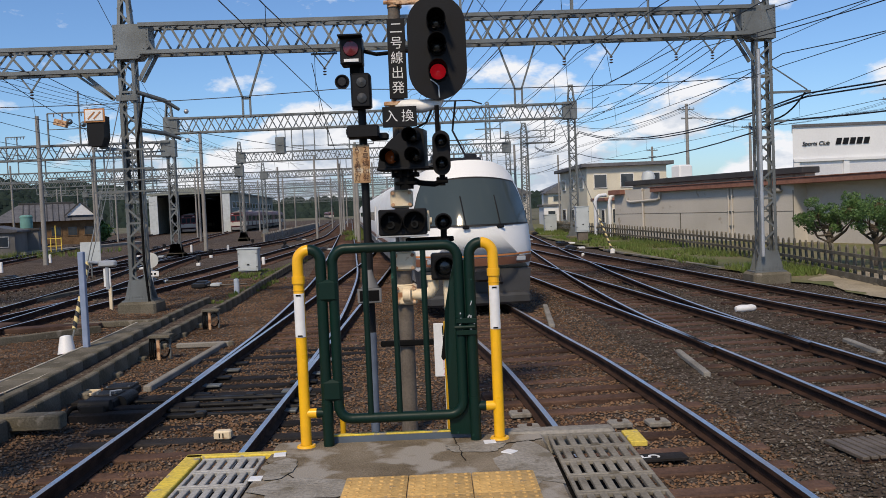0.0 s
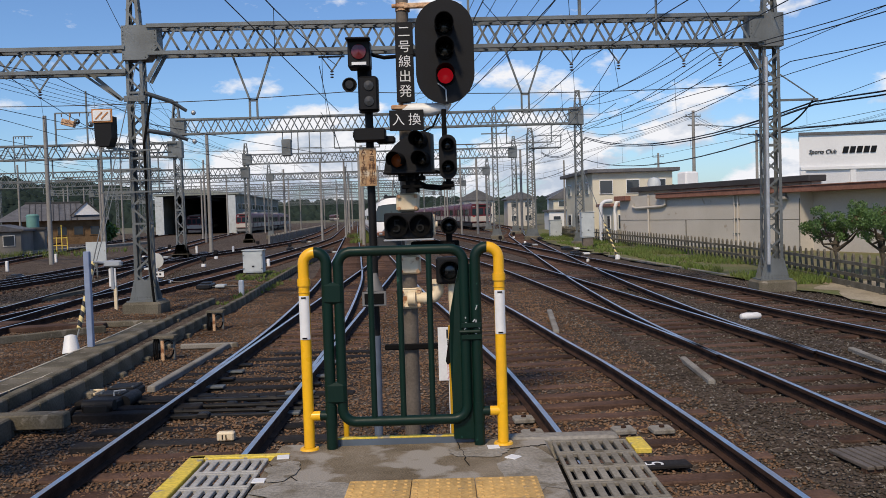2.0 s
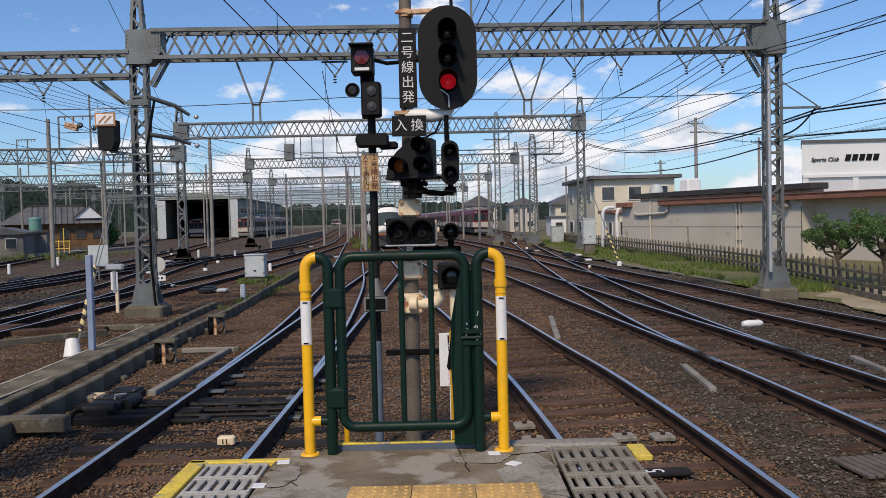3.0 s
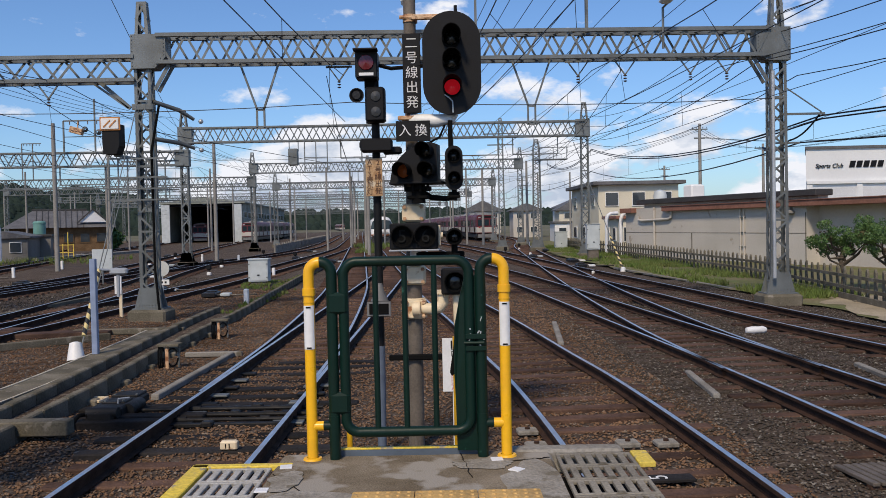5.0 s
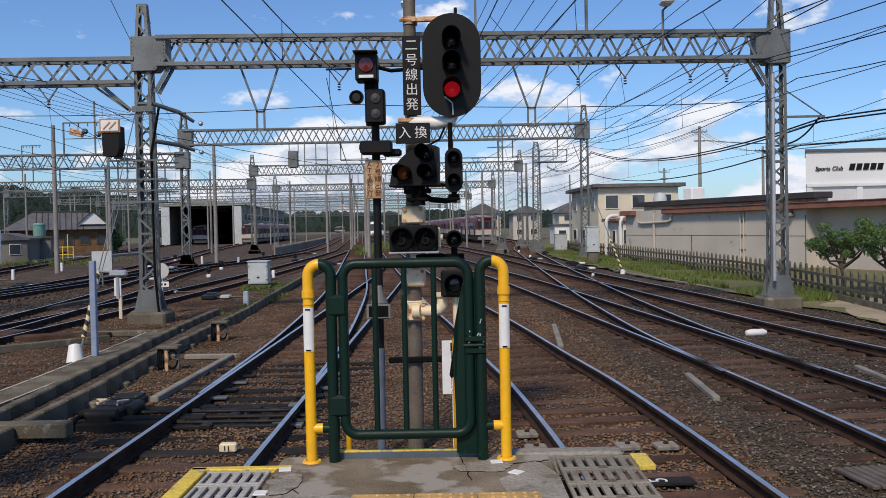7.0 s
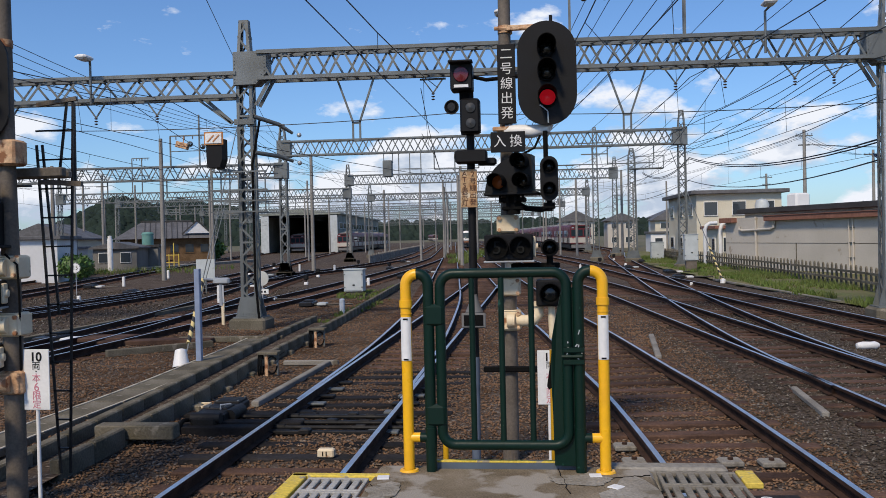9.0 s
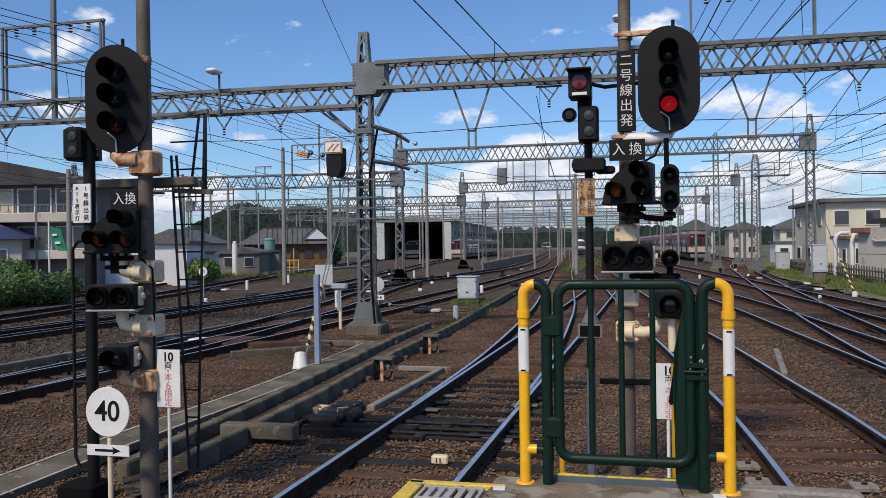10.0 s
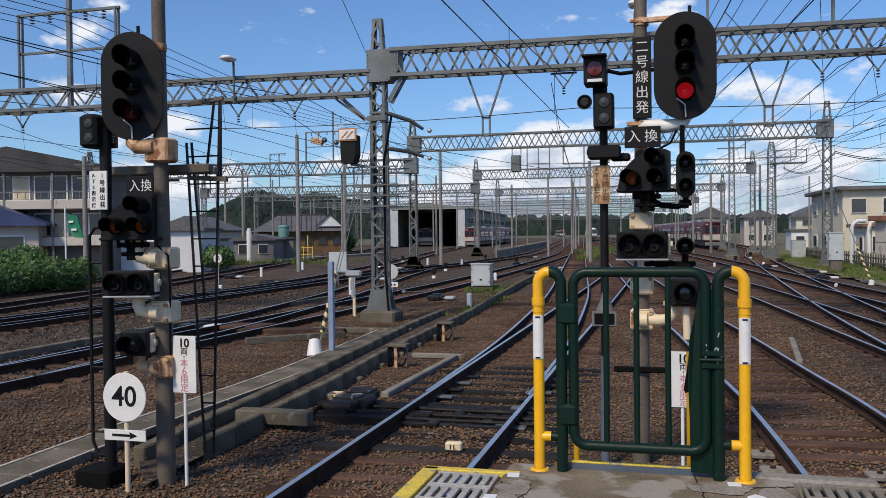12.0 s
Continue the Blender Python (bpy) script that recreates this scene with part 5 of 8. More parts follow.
def shunt_head(label, m, mats):
    """A quarter-round shunting signal with three lenses."""
    s = thing("shunting_signal", label, "railway signal", m, "shunting signals")
    out = [(0.22, -0.20), (0.22, 0.19), (0.12, 0.22)] + [(0.22 - 0.50 * math.cos(radians(a)), -0.20 + 0.42 * math.sin(radians(a))) for a in range(80, -1, -8)]
    part("case", Geo().prism(out, 0.0, 0.22).box((0, 0.1, -0.21), (0.56, 0.34, 0.03), 0.008), BLACK, s)
    for (x, z), mat in zip(((0.11, 0.115), (-0.13, -0.085), (0.13, -0.085)), mats):
        lens(s, x, 0.0, z, 0.074, mat, "amber lens" if mat is LENS_AMBER else "", 0.27)
    part("neck", Geo().tube([(0, 0.1, -0.22), (0, 0.1, -0.42)], 0.075, 12).box((0, 0.1, -0.27), (0.26, 0.16, 0.05), 0.01).box((0, 0.1, -0.36), (0.22, 0.15, 0.04), 0.01), BLACK_MATT, s)
    for i in range(4):
        part("bolt", Geo().tube([(-0.12 + 0.08 * i, 0.0, -0.22), (-0.12 + 0.08 * i, 0.0, -0.30)], 0.014, 6), BLACK_MATT, s)
    return s


def twin_head(label, m, w=0.50, h=0.27, names=("5", "6")):
    """A low box with two hooded round number indicators."""
    s = thing("route_indicator", label, "railway signal", m, "route indicators")
    part("case", Geo().box((0, 0.12, 0), (w, 0.24, h), 0.012), BLACK, s)
    for x, ch in zip((-w * 0.24, w * 0.24), names):
        l = part("visor", hood(Geo(), x, 0.0, 0, h * 0.43, 0.10).lathe([(h * 0.36, 0), (h * 0.44, 0), (h * 0.44, 0.02), (h * 0.36, 0.02)], 18, pose(x, -0.002, 0, 90, 0, 0)), BLACK_MATT, s)
        part("lens", Geo().lathe([(0, 0.012), (h * 0.36, 0.0), (h * 0.36, -0.01)], 18, pose(x, 0, 0, 90, 0, 0)), BLACK_MATT, l)
        lettering(l, ch, x, -0.016, -0.005, 0.19, LENS_NUM, "numeral", depth=0.001)
    part("tray", Geo().box((0, 0.12, -h / 2 - 0.012), (w + 0.02, 0.27, 0.018), 0.004), GALV_LIGHT, s)
    part("latch", Geo().box((w / 2 + 0.012, 0.12, 0), (0.03, 0.10, h * 0.8), 0.008).lathe([(0, 0.03), (0.035, 0.03), (0.045, 0)], 12, pose(w / 2 + 0.02, 0.12, 0, 0, 90, 0)), CREAM, s, "cream side cover")
    return s


def single_head(label, m, r=0.085):
    s = thing("indicator_lamp", label, "railway signal", m, "indicator lamps")
    part("case", Geo().lathe([(0, -0.16), (r * 0.8, -0.15), (r, -0.05), (r * 1.08, 0.0), (r * 1.08, 0.02), (r * 0.95, 0.02)], 18, pose(0, 0, 0, 90, 0, 0)), BLACK, s)
    lens(s, 0, -0.02, 0, r * 0.82, LENS_OFF, hood_len=0.13)
    part("stem", Geo().tube([(0, 0.06, -r), (0, 0.06, -r - 0.10)], 0.035, 10).box((0, 0.06, -r - 0.11), (0.11, 0.1, 0.03), 0.006), BLACK_MATT, s)
    return s


def clamp(parent, x, y, z, h=0.18, mat=None, arm=0.0):
    """A cast clamp round the mast, with a stub pipe towards the track side."""
    c = part("clamp", Geo().box((x, y, z), (0.24, 0.22, h), 0.02).box((x, y - 0.115, z), (0.20, 0.02, h * 0.9), 0.01), mat or CREAM, parent, "cream painted clamp with rust streaks")
    for dx in (-0.09, 0.09):
        for dz in (-h * 0.33, h * 0.33):
            part("bolt", Geo().lathe([(0.022, 0), (0.022, 0.025), (0, 0.03)], 6, pose(x + dx, y - 0.125, z + dz, 90, 0, 0)), RUSTY, c)
    if arm:
        s = 1 if arm > 0 else -1
        pts = [(x, y - 0.05, z), (x + arm * 0.6, y - 0.14, z), (x + arm * 0.88, y - 0.15, z + 0.015), (x + arm, y - 0.15, z + 0.07), (x + arm, y - 0.15, z + 0.17)]
        part("elbow", Geo().tube(pts, 0.062, 12).tube([(x + arm, y - 0.15, z + 0.16), (x + arm, y - 0.15, z + 0.20)], 0.085, 12).tube([(x - s * 0.02, y - 0.13, z), (x + s * 0.06, y - 0.14, z)], 0.078, 12), mat or CREAM, parent, "cream cast elbow pipe with rust streaks")
    return c


def vertical_board(parent, text, x, y, z0, z1, w, back, ink, name="sign_board", label="", columns=1, size=None):
    b = part(name, Geo().box((x, y, (z0 + z1) / 2), (w, 0.02, z1 - z0), 0.004), back, parent, label)
    rows = text.split("|")
    for c, col in enumerate(rows):
        n = len(col)
        step = (z1 - z0) * 0.93 / n
        s = size or min(step * 0.88, w / columns * 0.82)
        xc = x + (w * (0.25 - 0.5 * c) if len(rows) > 1 else 0)
        for i, ch in enumerate(col):
            if ch != " ":
                lettering(b, ch, xc, y - 0.0125, z1 - (z1 - z0) * 0.035 - step * (i + 0.5), s, ink, "letter", depth=0.0015)
    return b


def mast_one():
    x, y = -0.36, 9.25
    p = thing("signal_mast", "weathered grey signal mast carrying black signals and cream clamps", "signal mast", pose(0, 0, 0), "signal masts")
    part("pole", Geo().tube([(x - 0.02, y, -0.25), (x - 0.01, y, 1.6), (x, y, 3.0), (x + 0.01, y, 7.5)], [0.088, 0.085, 0.068, 0.062], 16), POLE_GREY, p)
    vertical_board(p, "二号線出発", x + 0.02, y - 0.12, 3.47, 4.31, 0.19, BLACK, LETTER_WHITE, label="black board with white characters")
    b = part("sign_board", Geo().box((x + 0.025, y - 0.25, 3.265), (0.36, 0.02, 0.215), 0.004), BLACK, p, "black board with two white characters")
    for dx, ch in ((-0.085, "入"), (0.085, "換")):
        lettering(b, ch, x + 0.025 + dx, y - 0.2625, 3.265, 0.135, LETTER_WHITE, "letter", depth=0.0015)
    part("top_arm", Geo().tube([(x - 0.1, y - 0.05, 4.50), (x + 0.30, y - 0.12, 4.47), (x + 0.48, y - 0.14, 4.46)], 0.022, 8).box((x + 0.2, y - 0.1, 4.485), (0.34, 0.03, 0.06), 0.01).tube([(x + 0.01, y, 4.45), (x + 0.01, y, 4.53)], 0.08, 14), RUSTY, p, "rusty upper arm")
    part("carrier_arm", Geo().tube([(x, y - 0.05, 3.40), (x + 0.28, y - 0.13, 3.38), (x + 0.44, y - 0.16, 3.40), (x + 0.47, y - 0.16, 3.45)], [0.075, 0.07, 0.055, 0.04], 12), WHITE, p, "white tapered carrier arm")
    part("clamp", Geo().tube([(x, y, 3.36), (x, y, 3.44)], 0.10, 14).box((x, y - 0.1, 3.42), (0.28, 0.05, 0.05), 0.01), RUSTY, p, "rusty clamp")
    clamp(p, x, y, 2.41, 0.19)
    part("lower_stub", Geo().tube([(x + 0.02, y - 0.13, 1.85), (x + 0.02, y - 0.13, 2.02)], 0.06, 12), WHITE, p, "white pipe stub")
    clamp(p, x, y, 1.74, 0.20)
    clamp(p, x, y, 1.38, 0.22, arm=0.30)
    part("side_arm", Geo().tube([(x + 0.05, y - 0.1, 2.66), (x + 0.2, y - 0.16, 2.57), (x + 0.36, y - 0.2, 2.55), (x + 0.46, y - 0.2, 2.58)], 0.03, 8).box((x + 0.44, y - 0.2, 2.60), (0.12, 0.1, 0.04), 0.01), BLACK_MATT, p)
    part("side_arm", Geo().box((x + 0.28, y - 0.16, 1.965), (0.52, 0.06, 0.055), 0.01), BLACK_MATT, p)
    part("side_arm", Geo().box((x + 0.02, y - 0.1, 0.86), (0.62, 0.06, 0.06), 0.01), BLACK_MATT, p)
    part("stand_pipe", Geo().tube([(x + 0.45, y - 0.2, 1.2), (x + 0.44, y - 0.2, 1.55)], 0.04, 10), CREAM, p)
    part("cable", Geo().tube([(x + 0.40, y - 0.13, 3.42), (x + 0.30, y - 0.2, 3.20), (x + 0.10, y - 0.2, 3.10), (x + 0.02, y - 0.15, 2.95)], 0.012, 6), BLACK_MATT, p)
    part("cable", Geo().tube([(x + 0.34, y - 0.12, 3.98), (x - 0.2, y - 0.1, 3.95), (x - 0.36, y - 0.12, 3.99)], 0.022, 6), BLACK_MATT, p)
    colour_light_head("departure_signal", "tall black oval departure signal with lit red lens", pose(0.085, y - 0.25, 3.965), True)
    shunt_head("black quarter-round shunting signal with hooded lenses", pose(-0.31, y - 0.30, 2.93, 0, 0, -9), (LENS_OFF, LENS_AMBER, LENS_OFF))
    r = thing("repeater_signal", "slim rounded black repeater signal on a curved arm", "railway signal", pose(0.085, y - 0.28, 2.87))
    part("case", Geo().prism(stadium(0.185, 0.46)[::-1], -0.03, 0.14, smooth=True), BLACK, r)
    for z in (0.12, -0.11):
        lens(r, 0, -0.03, z, 0.062, LENS_OFF, hood_len=0.12)
    part("stem", Geo().tube([(0.0, 0.05, -0.22), (0.0, 0.05, -0.34)], 0.03, 8).box((0, 0.05, -0.30), (0.12, 0.08, 0.03), 0.006), BLACK_MATT, r)
    part("hanger_rod", Geo().tube([(-0.03, 0.05, 0.2), (-0.03, 0.05, 0.5)], 0.025, 8), BLACK_MATT, r)
    twin_head("black twin route indicator box with hooded numerals", pose(-0.345, y - 0.42, 2.165))
    single_head("small round black indicator lamp on an arm", pose(0.075, y - 0.26, 2.15))
    q = thing("lower_indicator", "black hooded indicator box low on the mast", "railway signal", pose(0.07, y - 0.3, 1.68))
    part("case", Geo().box((0, 0.1, 0), (0.29, 0.22, 0.28), 0.02), BLACK, q)
    lens(q, 0, -0.01, 0, 0.10, LENS_OFF, hood_len=0.14)
    return p


def mast_one_side():
    """The slim black post with lamps beside the mast."""
    x, y = -0.735, 9.1
    p = thing("indicator_post", "slim black post with lamp boxes and a stained cream board", "signal post", pose(0, 0, 0))
    part("pole", Geo().tube([(x, y, 0.95), (x, y, 3.95)], 0.043, 12), BLACK, p)
    part("lower_pole", Geo().tube([(x - 0.01, y, -0.25), (x, y, 1.0)], 0.047, 12), STEEL_BLUE, p, "blue-grey lower pole")
    b = part("stop_lamp", Geo().box((-0.80, y - 0.12, 3.945), (0.23, 0.24, 0.275), 0.012).box((-0.80, y - 0.28, 4.085), (0.25, 0.14, 0.02), 0.005), BLACK, p, "square black lamp with dull red glass")
    part("glass", Geo().lathe([(0, 0.02), (0.075, 0.01), (0.08, 0)], 18, pose(-0.80, y - 0.245, 3.965, 90, 0, 0)), LENS_DULL_RED, b)
    part("plate", Geo().box((-0.80, y - 0.246, 3.845), (0.15, 0.006, 0.03)), STICKER, b, "small white plate")
    part("neck", Geo().box((-0.785, y - 0.05, 3.76), (0.10, 0.1, 0.12), 0.01), BLACK_MATT, p)
    t = part("twin_lamp", Geo().box((-0.72, y - 0.12, 3.54), (0.205, 0.2, 0.36), 0.02).tube([(-0.78, y - 0.05, 3.36), (-0.78, y - 0.05, 3.72)], 0.05, 8), BLACK, p, "black box with two grey lenses")
    for z in (3.62, 3.46):
        part("lens", Geo().lathe([(0, 0.015), (0.05, 0.008), (0.055, 0)], 16, pose(-0.71, y - 0.222, z, 90, 0, 0)), LENS_GREY, t)
    h = part("bell", Geo().lathe([(0.02, -0.14), (0.035, -0.07), (0.06, -0.02), (0.078, 0.0), (0.07, 0.0), (0.05, -0.02)], 18, pose(-0.915, y - 0.14, 3.645, 90, 0, 0)), STEEL_DARK, p, "round black bell horn")
    part("bell_cup", Geo().lathe([(0, 0.0), (0.04, 0.0), (0.05, -0.01)], 14, pose(-0.915, y - 0.15, 3.645, 90, 0, 0)), STEEL_DARK, h)
    part("junction_box", Geo().box((-0.72, y - 0.1, 3.12), (0.33, 0.2, 0.135), 0.015).tube([(-0.90, y - 0.1, 3.13), (-0.86, y - 0.1, 3.13)], 0.03, 8).box((-0.56, y - 0.05, 3.07), (0.2, 0.1, 0.08), 0.02), BLACK, p)
    vertical_board(p, "2号線出発|ATS表示灯", -0.755, y - 0.10, 2.59, 2.99, 0.175, BOARD_RUSTY, LETTER_BROWN, label="rust-stained cream board with brown characters", columns=2, size=0.074)
    s = part("loudspeaker", Geo().box((-0.72, y - 0.2, 1.42), (0.22, 0.16, 0.13), 0.03).box((-0.72, y - 0.29, 1.42), (0.25, 0.02, 0.16), 0.02).lathe([(0.10, 0), (0.05, 0.12), (0.03, 0.2)], 12, pose(-0.72, y - 0.18, 1.48)), TRAIN_GREY, p, "grey horn loudspeaker")
    part("mouth", Geo().box((-0.72, y - 0.303, 1.42), (0.20, 0.006, 0.11)), BLACK_MATT, s)
    return p


def mast_two():
    x, y = -4.965, 7.54
    p = thing("signal_mast", "weathered grey signal mast with flaking rusty cream brackets", "signal mast", pose(0, 0, 0), "signal masts")
    part("pole", Geo().tube([(x, y, -0.25), (x, y, 1.5), (x, y, 3.0), (x, y, 7.0)], [0.094, 0.090, 0.072, 0.06], 16), POLE_GREY, p)
    part("top_arm", Geo().box((x - 0.12, y - 0.1, 4.19), (0.26, 0.03, 0.07), 0.012).tube([(x, y, 4.15), (x, y, 4.22)], 0.075, 14).tube([(x - 0.2, y - 0.1, 4.2), (x + 0.03, y - 0.1, 4.16)], 0.022, 8), RUSTY, p, "rusty upper arm")
    part("carrier_arm", Geo().box((x + 0.02, y - 0.02, 3.16), (0.26, 0.22, 0.24), 0.02).tube([(x - 0.02, y - 0.1, 3.19), (x - 0.18, y - 0.14, 3.20), (x - 0.23, y - 0.14, 3.24), (x - 0.24, y - 0.14, 3.30)], [0.07, 0.075, 0.065, 0.05], 12), RUSTY, p, "flaking rusty cream elbow bracket")
    for z, mt in ((1.995 + 0.10, CREAM), (1.56, CREAM), (1.02, RUSTY)):
        clamp(p, x + 0.02, y, z, 0.22, mt, -0.20)
    part("cable", Geo().tube([(x + 0.02, y - 0.12, 2.22), (x + 0.14, y - 0.12, 2.12), (x + 0.14, y - 0.1, 1.8), (x + 0.1, y - 0.05, 1.0)], 0.01, 6), BLACK_MATT, p)
    b = part("sign_board", Geo().box((x - 0.105, y - 0.2, 2.80), (0.30, 0.02, 0.20), 0.004), BLACK, p, "black board with two white characters")
    for dx, ch in ((-0.055, "入"), (0.075, "換")):
        lettering(b, ch, x - 0.105 + dx, y - 0.2125, 2.80, 0.125, LETTER_WHITE, "letter", depth=0.0015)
    part("cross_beam", Geo().box((-5.2, y + 0.2, 2.99), (1.35, 0.10, 0.09), 0.01).box((-4.85, y + 0.35, 2.98), (0.6, 0.08, 0.07), 0.01), POLE_GREY, p, "rusty cross beam")
    colour_light_head("departure_signal", "tall black oval departure signal turned towards the yard", pose(-5.16, y - 0.17, 3.785, 0, 0, 14), False, 0.60, 1.06)
    shunt_head("black quarter-round shunting signal with faint amber lenses", pose(-5.16, y - 0.25, 2.50, 0, 0, 12), (LENS_OFF, LENS_AMBER, LENS_AMBER))
    twin_head("black twin route indicator box with a cream side cover", pose(-5.13, y - 0.35, 1.86, 0, 0, 13), 0.46, 0.235)
    r = thing("route_indicator", "small black single hooded indicator box low on the mast", "railway signal", pose(-5.10, y - 0.32, 1.27, 0, 0, 13), "route indicators")
    part("case", Geo().box((0, 0.12, 0), (0.27, 0.24, 0.24), 0.012), BLACK, r)
    lens(r, 0, 0.0, 0, 0.092, LENS_OFF, hood_len=0.20)
    part("latch", Geo().box((0.147, 0.12, 0), (0.03, 0.10, 0.19), 0.008).lathe([(0, 0.03), (0.035, 0.03), (0.045, 0)], 12, pose(0.155, 0.12, 0, 0, 90, 0)), CREAM, r, "cream side cover")
    return p


def mast_two_side():
    x, y = -5.515, 7.42
    p = thing("indicator_post", "slim black post with a white character board and step rungs", "signal post", pose(0, 0, 0))
    part("pole", Geo().tube([(x, y, -0.25), (x, y, 3.4)], 0.058, 12), BLACK, p)
    part("base_plate", Geo().box((x - 0.1, y, -0.1), (0.4, 0.36, 0.2), 0.02), BLACK_MATT, p)
    t = part("twin_lamp", Geo().box((-5.61, y - 0.05, 3.36), (0.20, 0.22, 0.33), 0.03), BLACK, p, "black box with two grey lenses")
    for z in (3.43, 3.29):
        part("lens", Geo().lathe([(0, 0.015), (0.045, 0.008), (0.05, 0)], 16, pose(-5.585, y - 0.162, z, 90, 0, 0)), LENS_GREY, t)
    vertical_board(p, "一号線出発", -5.50, y + 0.06, 3.20, 3.98, 0.17, BLACK, LETTER_WHITE, label="black board with white characters")
    vertical_board(p, "1号線出発|ATS表示灯", -5.545, y - 0.075, 2.58, 2.965, 0.20, WHITE, BLACK, label="white board with black characters", columns=2)
    part("step_rail", Geo().tube([(-5.54, y, 2.42), (-5.66, y, 2.40), (-5.72, y, 2.32), (-5.72, y, 0.25), (-5.66, y, 0.12), (-5.54, y, 0.12)], 0.017, 8), BLACK, p)
    for z in (2.05, 1.70, 1.35, 1.0, 0.65, 0.35):
        part("step", Geo().tube([(-5.72, y, z), (x, y, z)], 0.011, 6), BLACK, p)
    return p


def mast_ladder():
    p = thing("mast_ladder", "thin rusty steel ladder with top cage behind the mast", "ladder", pose(0, 0, 0))
    y = 8.1
    for a, b in (((-5.02, y, 3.3), (-4.86, y, 0.0)), ((-4.96, y, 3.3), (-4.83, y, 1.6)), ((-4.76, y, 0.0), (-4.62, y, 3.75)), ((-4.78, y + 0.3, 3.75), (-4.79, y + 0.3, 2.9)), ((-4.68, y, 3.76), (-4.80, y, 2.9))):
        part("stile", Geo().bar(a, b, 0.024, 0.016), STEEL_DARK, p)
    for k in range(12):
        z = 0.25 + k * 0.29
        part("rung", Geo().bar((-4.87 - 0.045 * z, y, z), (-4.75 + 0.035 * z, y, z), 0.016), STEEL_DARK, p)
    part("top_rail", Geo().bar((-5.0, y, 3.70), (-4.58, y, 3.75), 0.04), POLE_GREY, p)
    part("top_rail", Geo().bar((-5.0, y, 2.93), (-4.55, y, 2.90), 0.05), POLE_GREY, p)
    return p


mast_one()
mast_one_side()
mast_two()
mast_two_side()
mast_ladder()


# ---- signs ----
def post(parent, x, y, z0, z1, r=0.018, mat=None, label=""):
    return part("post", Geo().tube([(x, y, z0), (x, y, z1)], r, 10), mat or WHITE, parent, label)


def length_sign(x, y, z0, z1, label):
    s = thing("stopping_sign", label, "sign", pose(0, 0, 0), "stopping signs")
    post(s, x - 0.01, y + 0.02, -0.25, z0 + 0.1)
    b = part("board", Geo().box((x, y, (z0 + z1) / 2), (0.255, 0.012, z1 - z0), 0.003), WHITE, s)
    h = z1 - z0
    lettering(b, "10", x, y - 0.0085, z1 - h * 0.13, 0.118, BLACK, "letter", depth=0.001, bold=0.003)
    lettering(b, "両", x, y - 0.0085, z1 - h * 0.28, 0.085, BLACK, "letter", depth=0.001)
    lettering(b, "・", x, y - 0.0085, z1 - h * 0.37, 0.06, BLACK, "letter", depth=0.001)
    for i, ch in enumerate("本6限定"):
        lettering(b, ch, x, y - 0.0085, z1 - h * (0.48 + 0.145 * i), 0.088 if ch != "6" else 0.11, LETTER_RED, "letter", depth=0.001)
    return s


length_sign(-4.715, 7.5, 0.76, 1.325, "white stopping sign with black and pink characters on a white post")
length_sign(0.05, 8.95, 0.52, 1.085, "white stopping sign with black and pink characters behind the gate")


def speed_sign():
    s = thing("speed_sign", "round white speed sign with an arrow plate on a rusty post", "sign", pose(0, 0, 0))
    x, y = -5.19, 7.20
    post(s, x, y + 0.03, -0.25, 1.0, 0.026, CREAM, "rusty white post")
    d = part("disc", Geo().lathe([(0, 0.006), (0.236, 0.006), (0.24, 0.0), (0.236, -0.006), (0, -0.006)], 32, pose(x, y, 0.755, 90, 0, 0)), WHITE, s)
    lettering(d, "40", x, y - 0.0075, 0.755, 0.275, BLACK, "numeral", depth=0.001, bold=0.004)
    a = part("arrow_plate", Geo().box((x - 0.0, y, 0.385), (0.46, 0.012, 0.105), 0.002), WHITE, s)
    part("arrow", Geo().prism([(-0.14, -0.012), (0.06, -0.012), (0.05, -0.035), (0.14, 0.0), (0.05, 0.035), (0.06, 0.012), (-0.14, 0.012)], y - 0.009, y - 0.007, Matrix.Translation((x, 0, 0.385))), BLACK, a, "black arrow")
    return s


speed_sign()


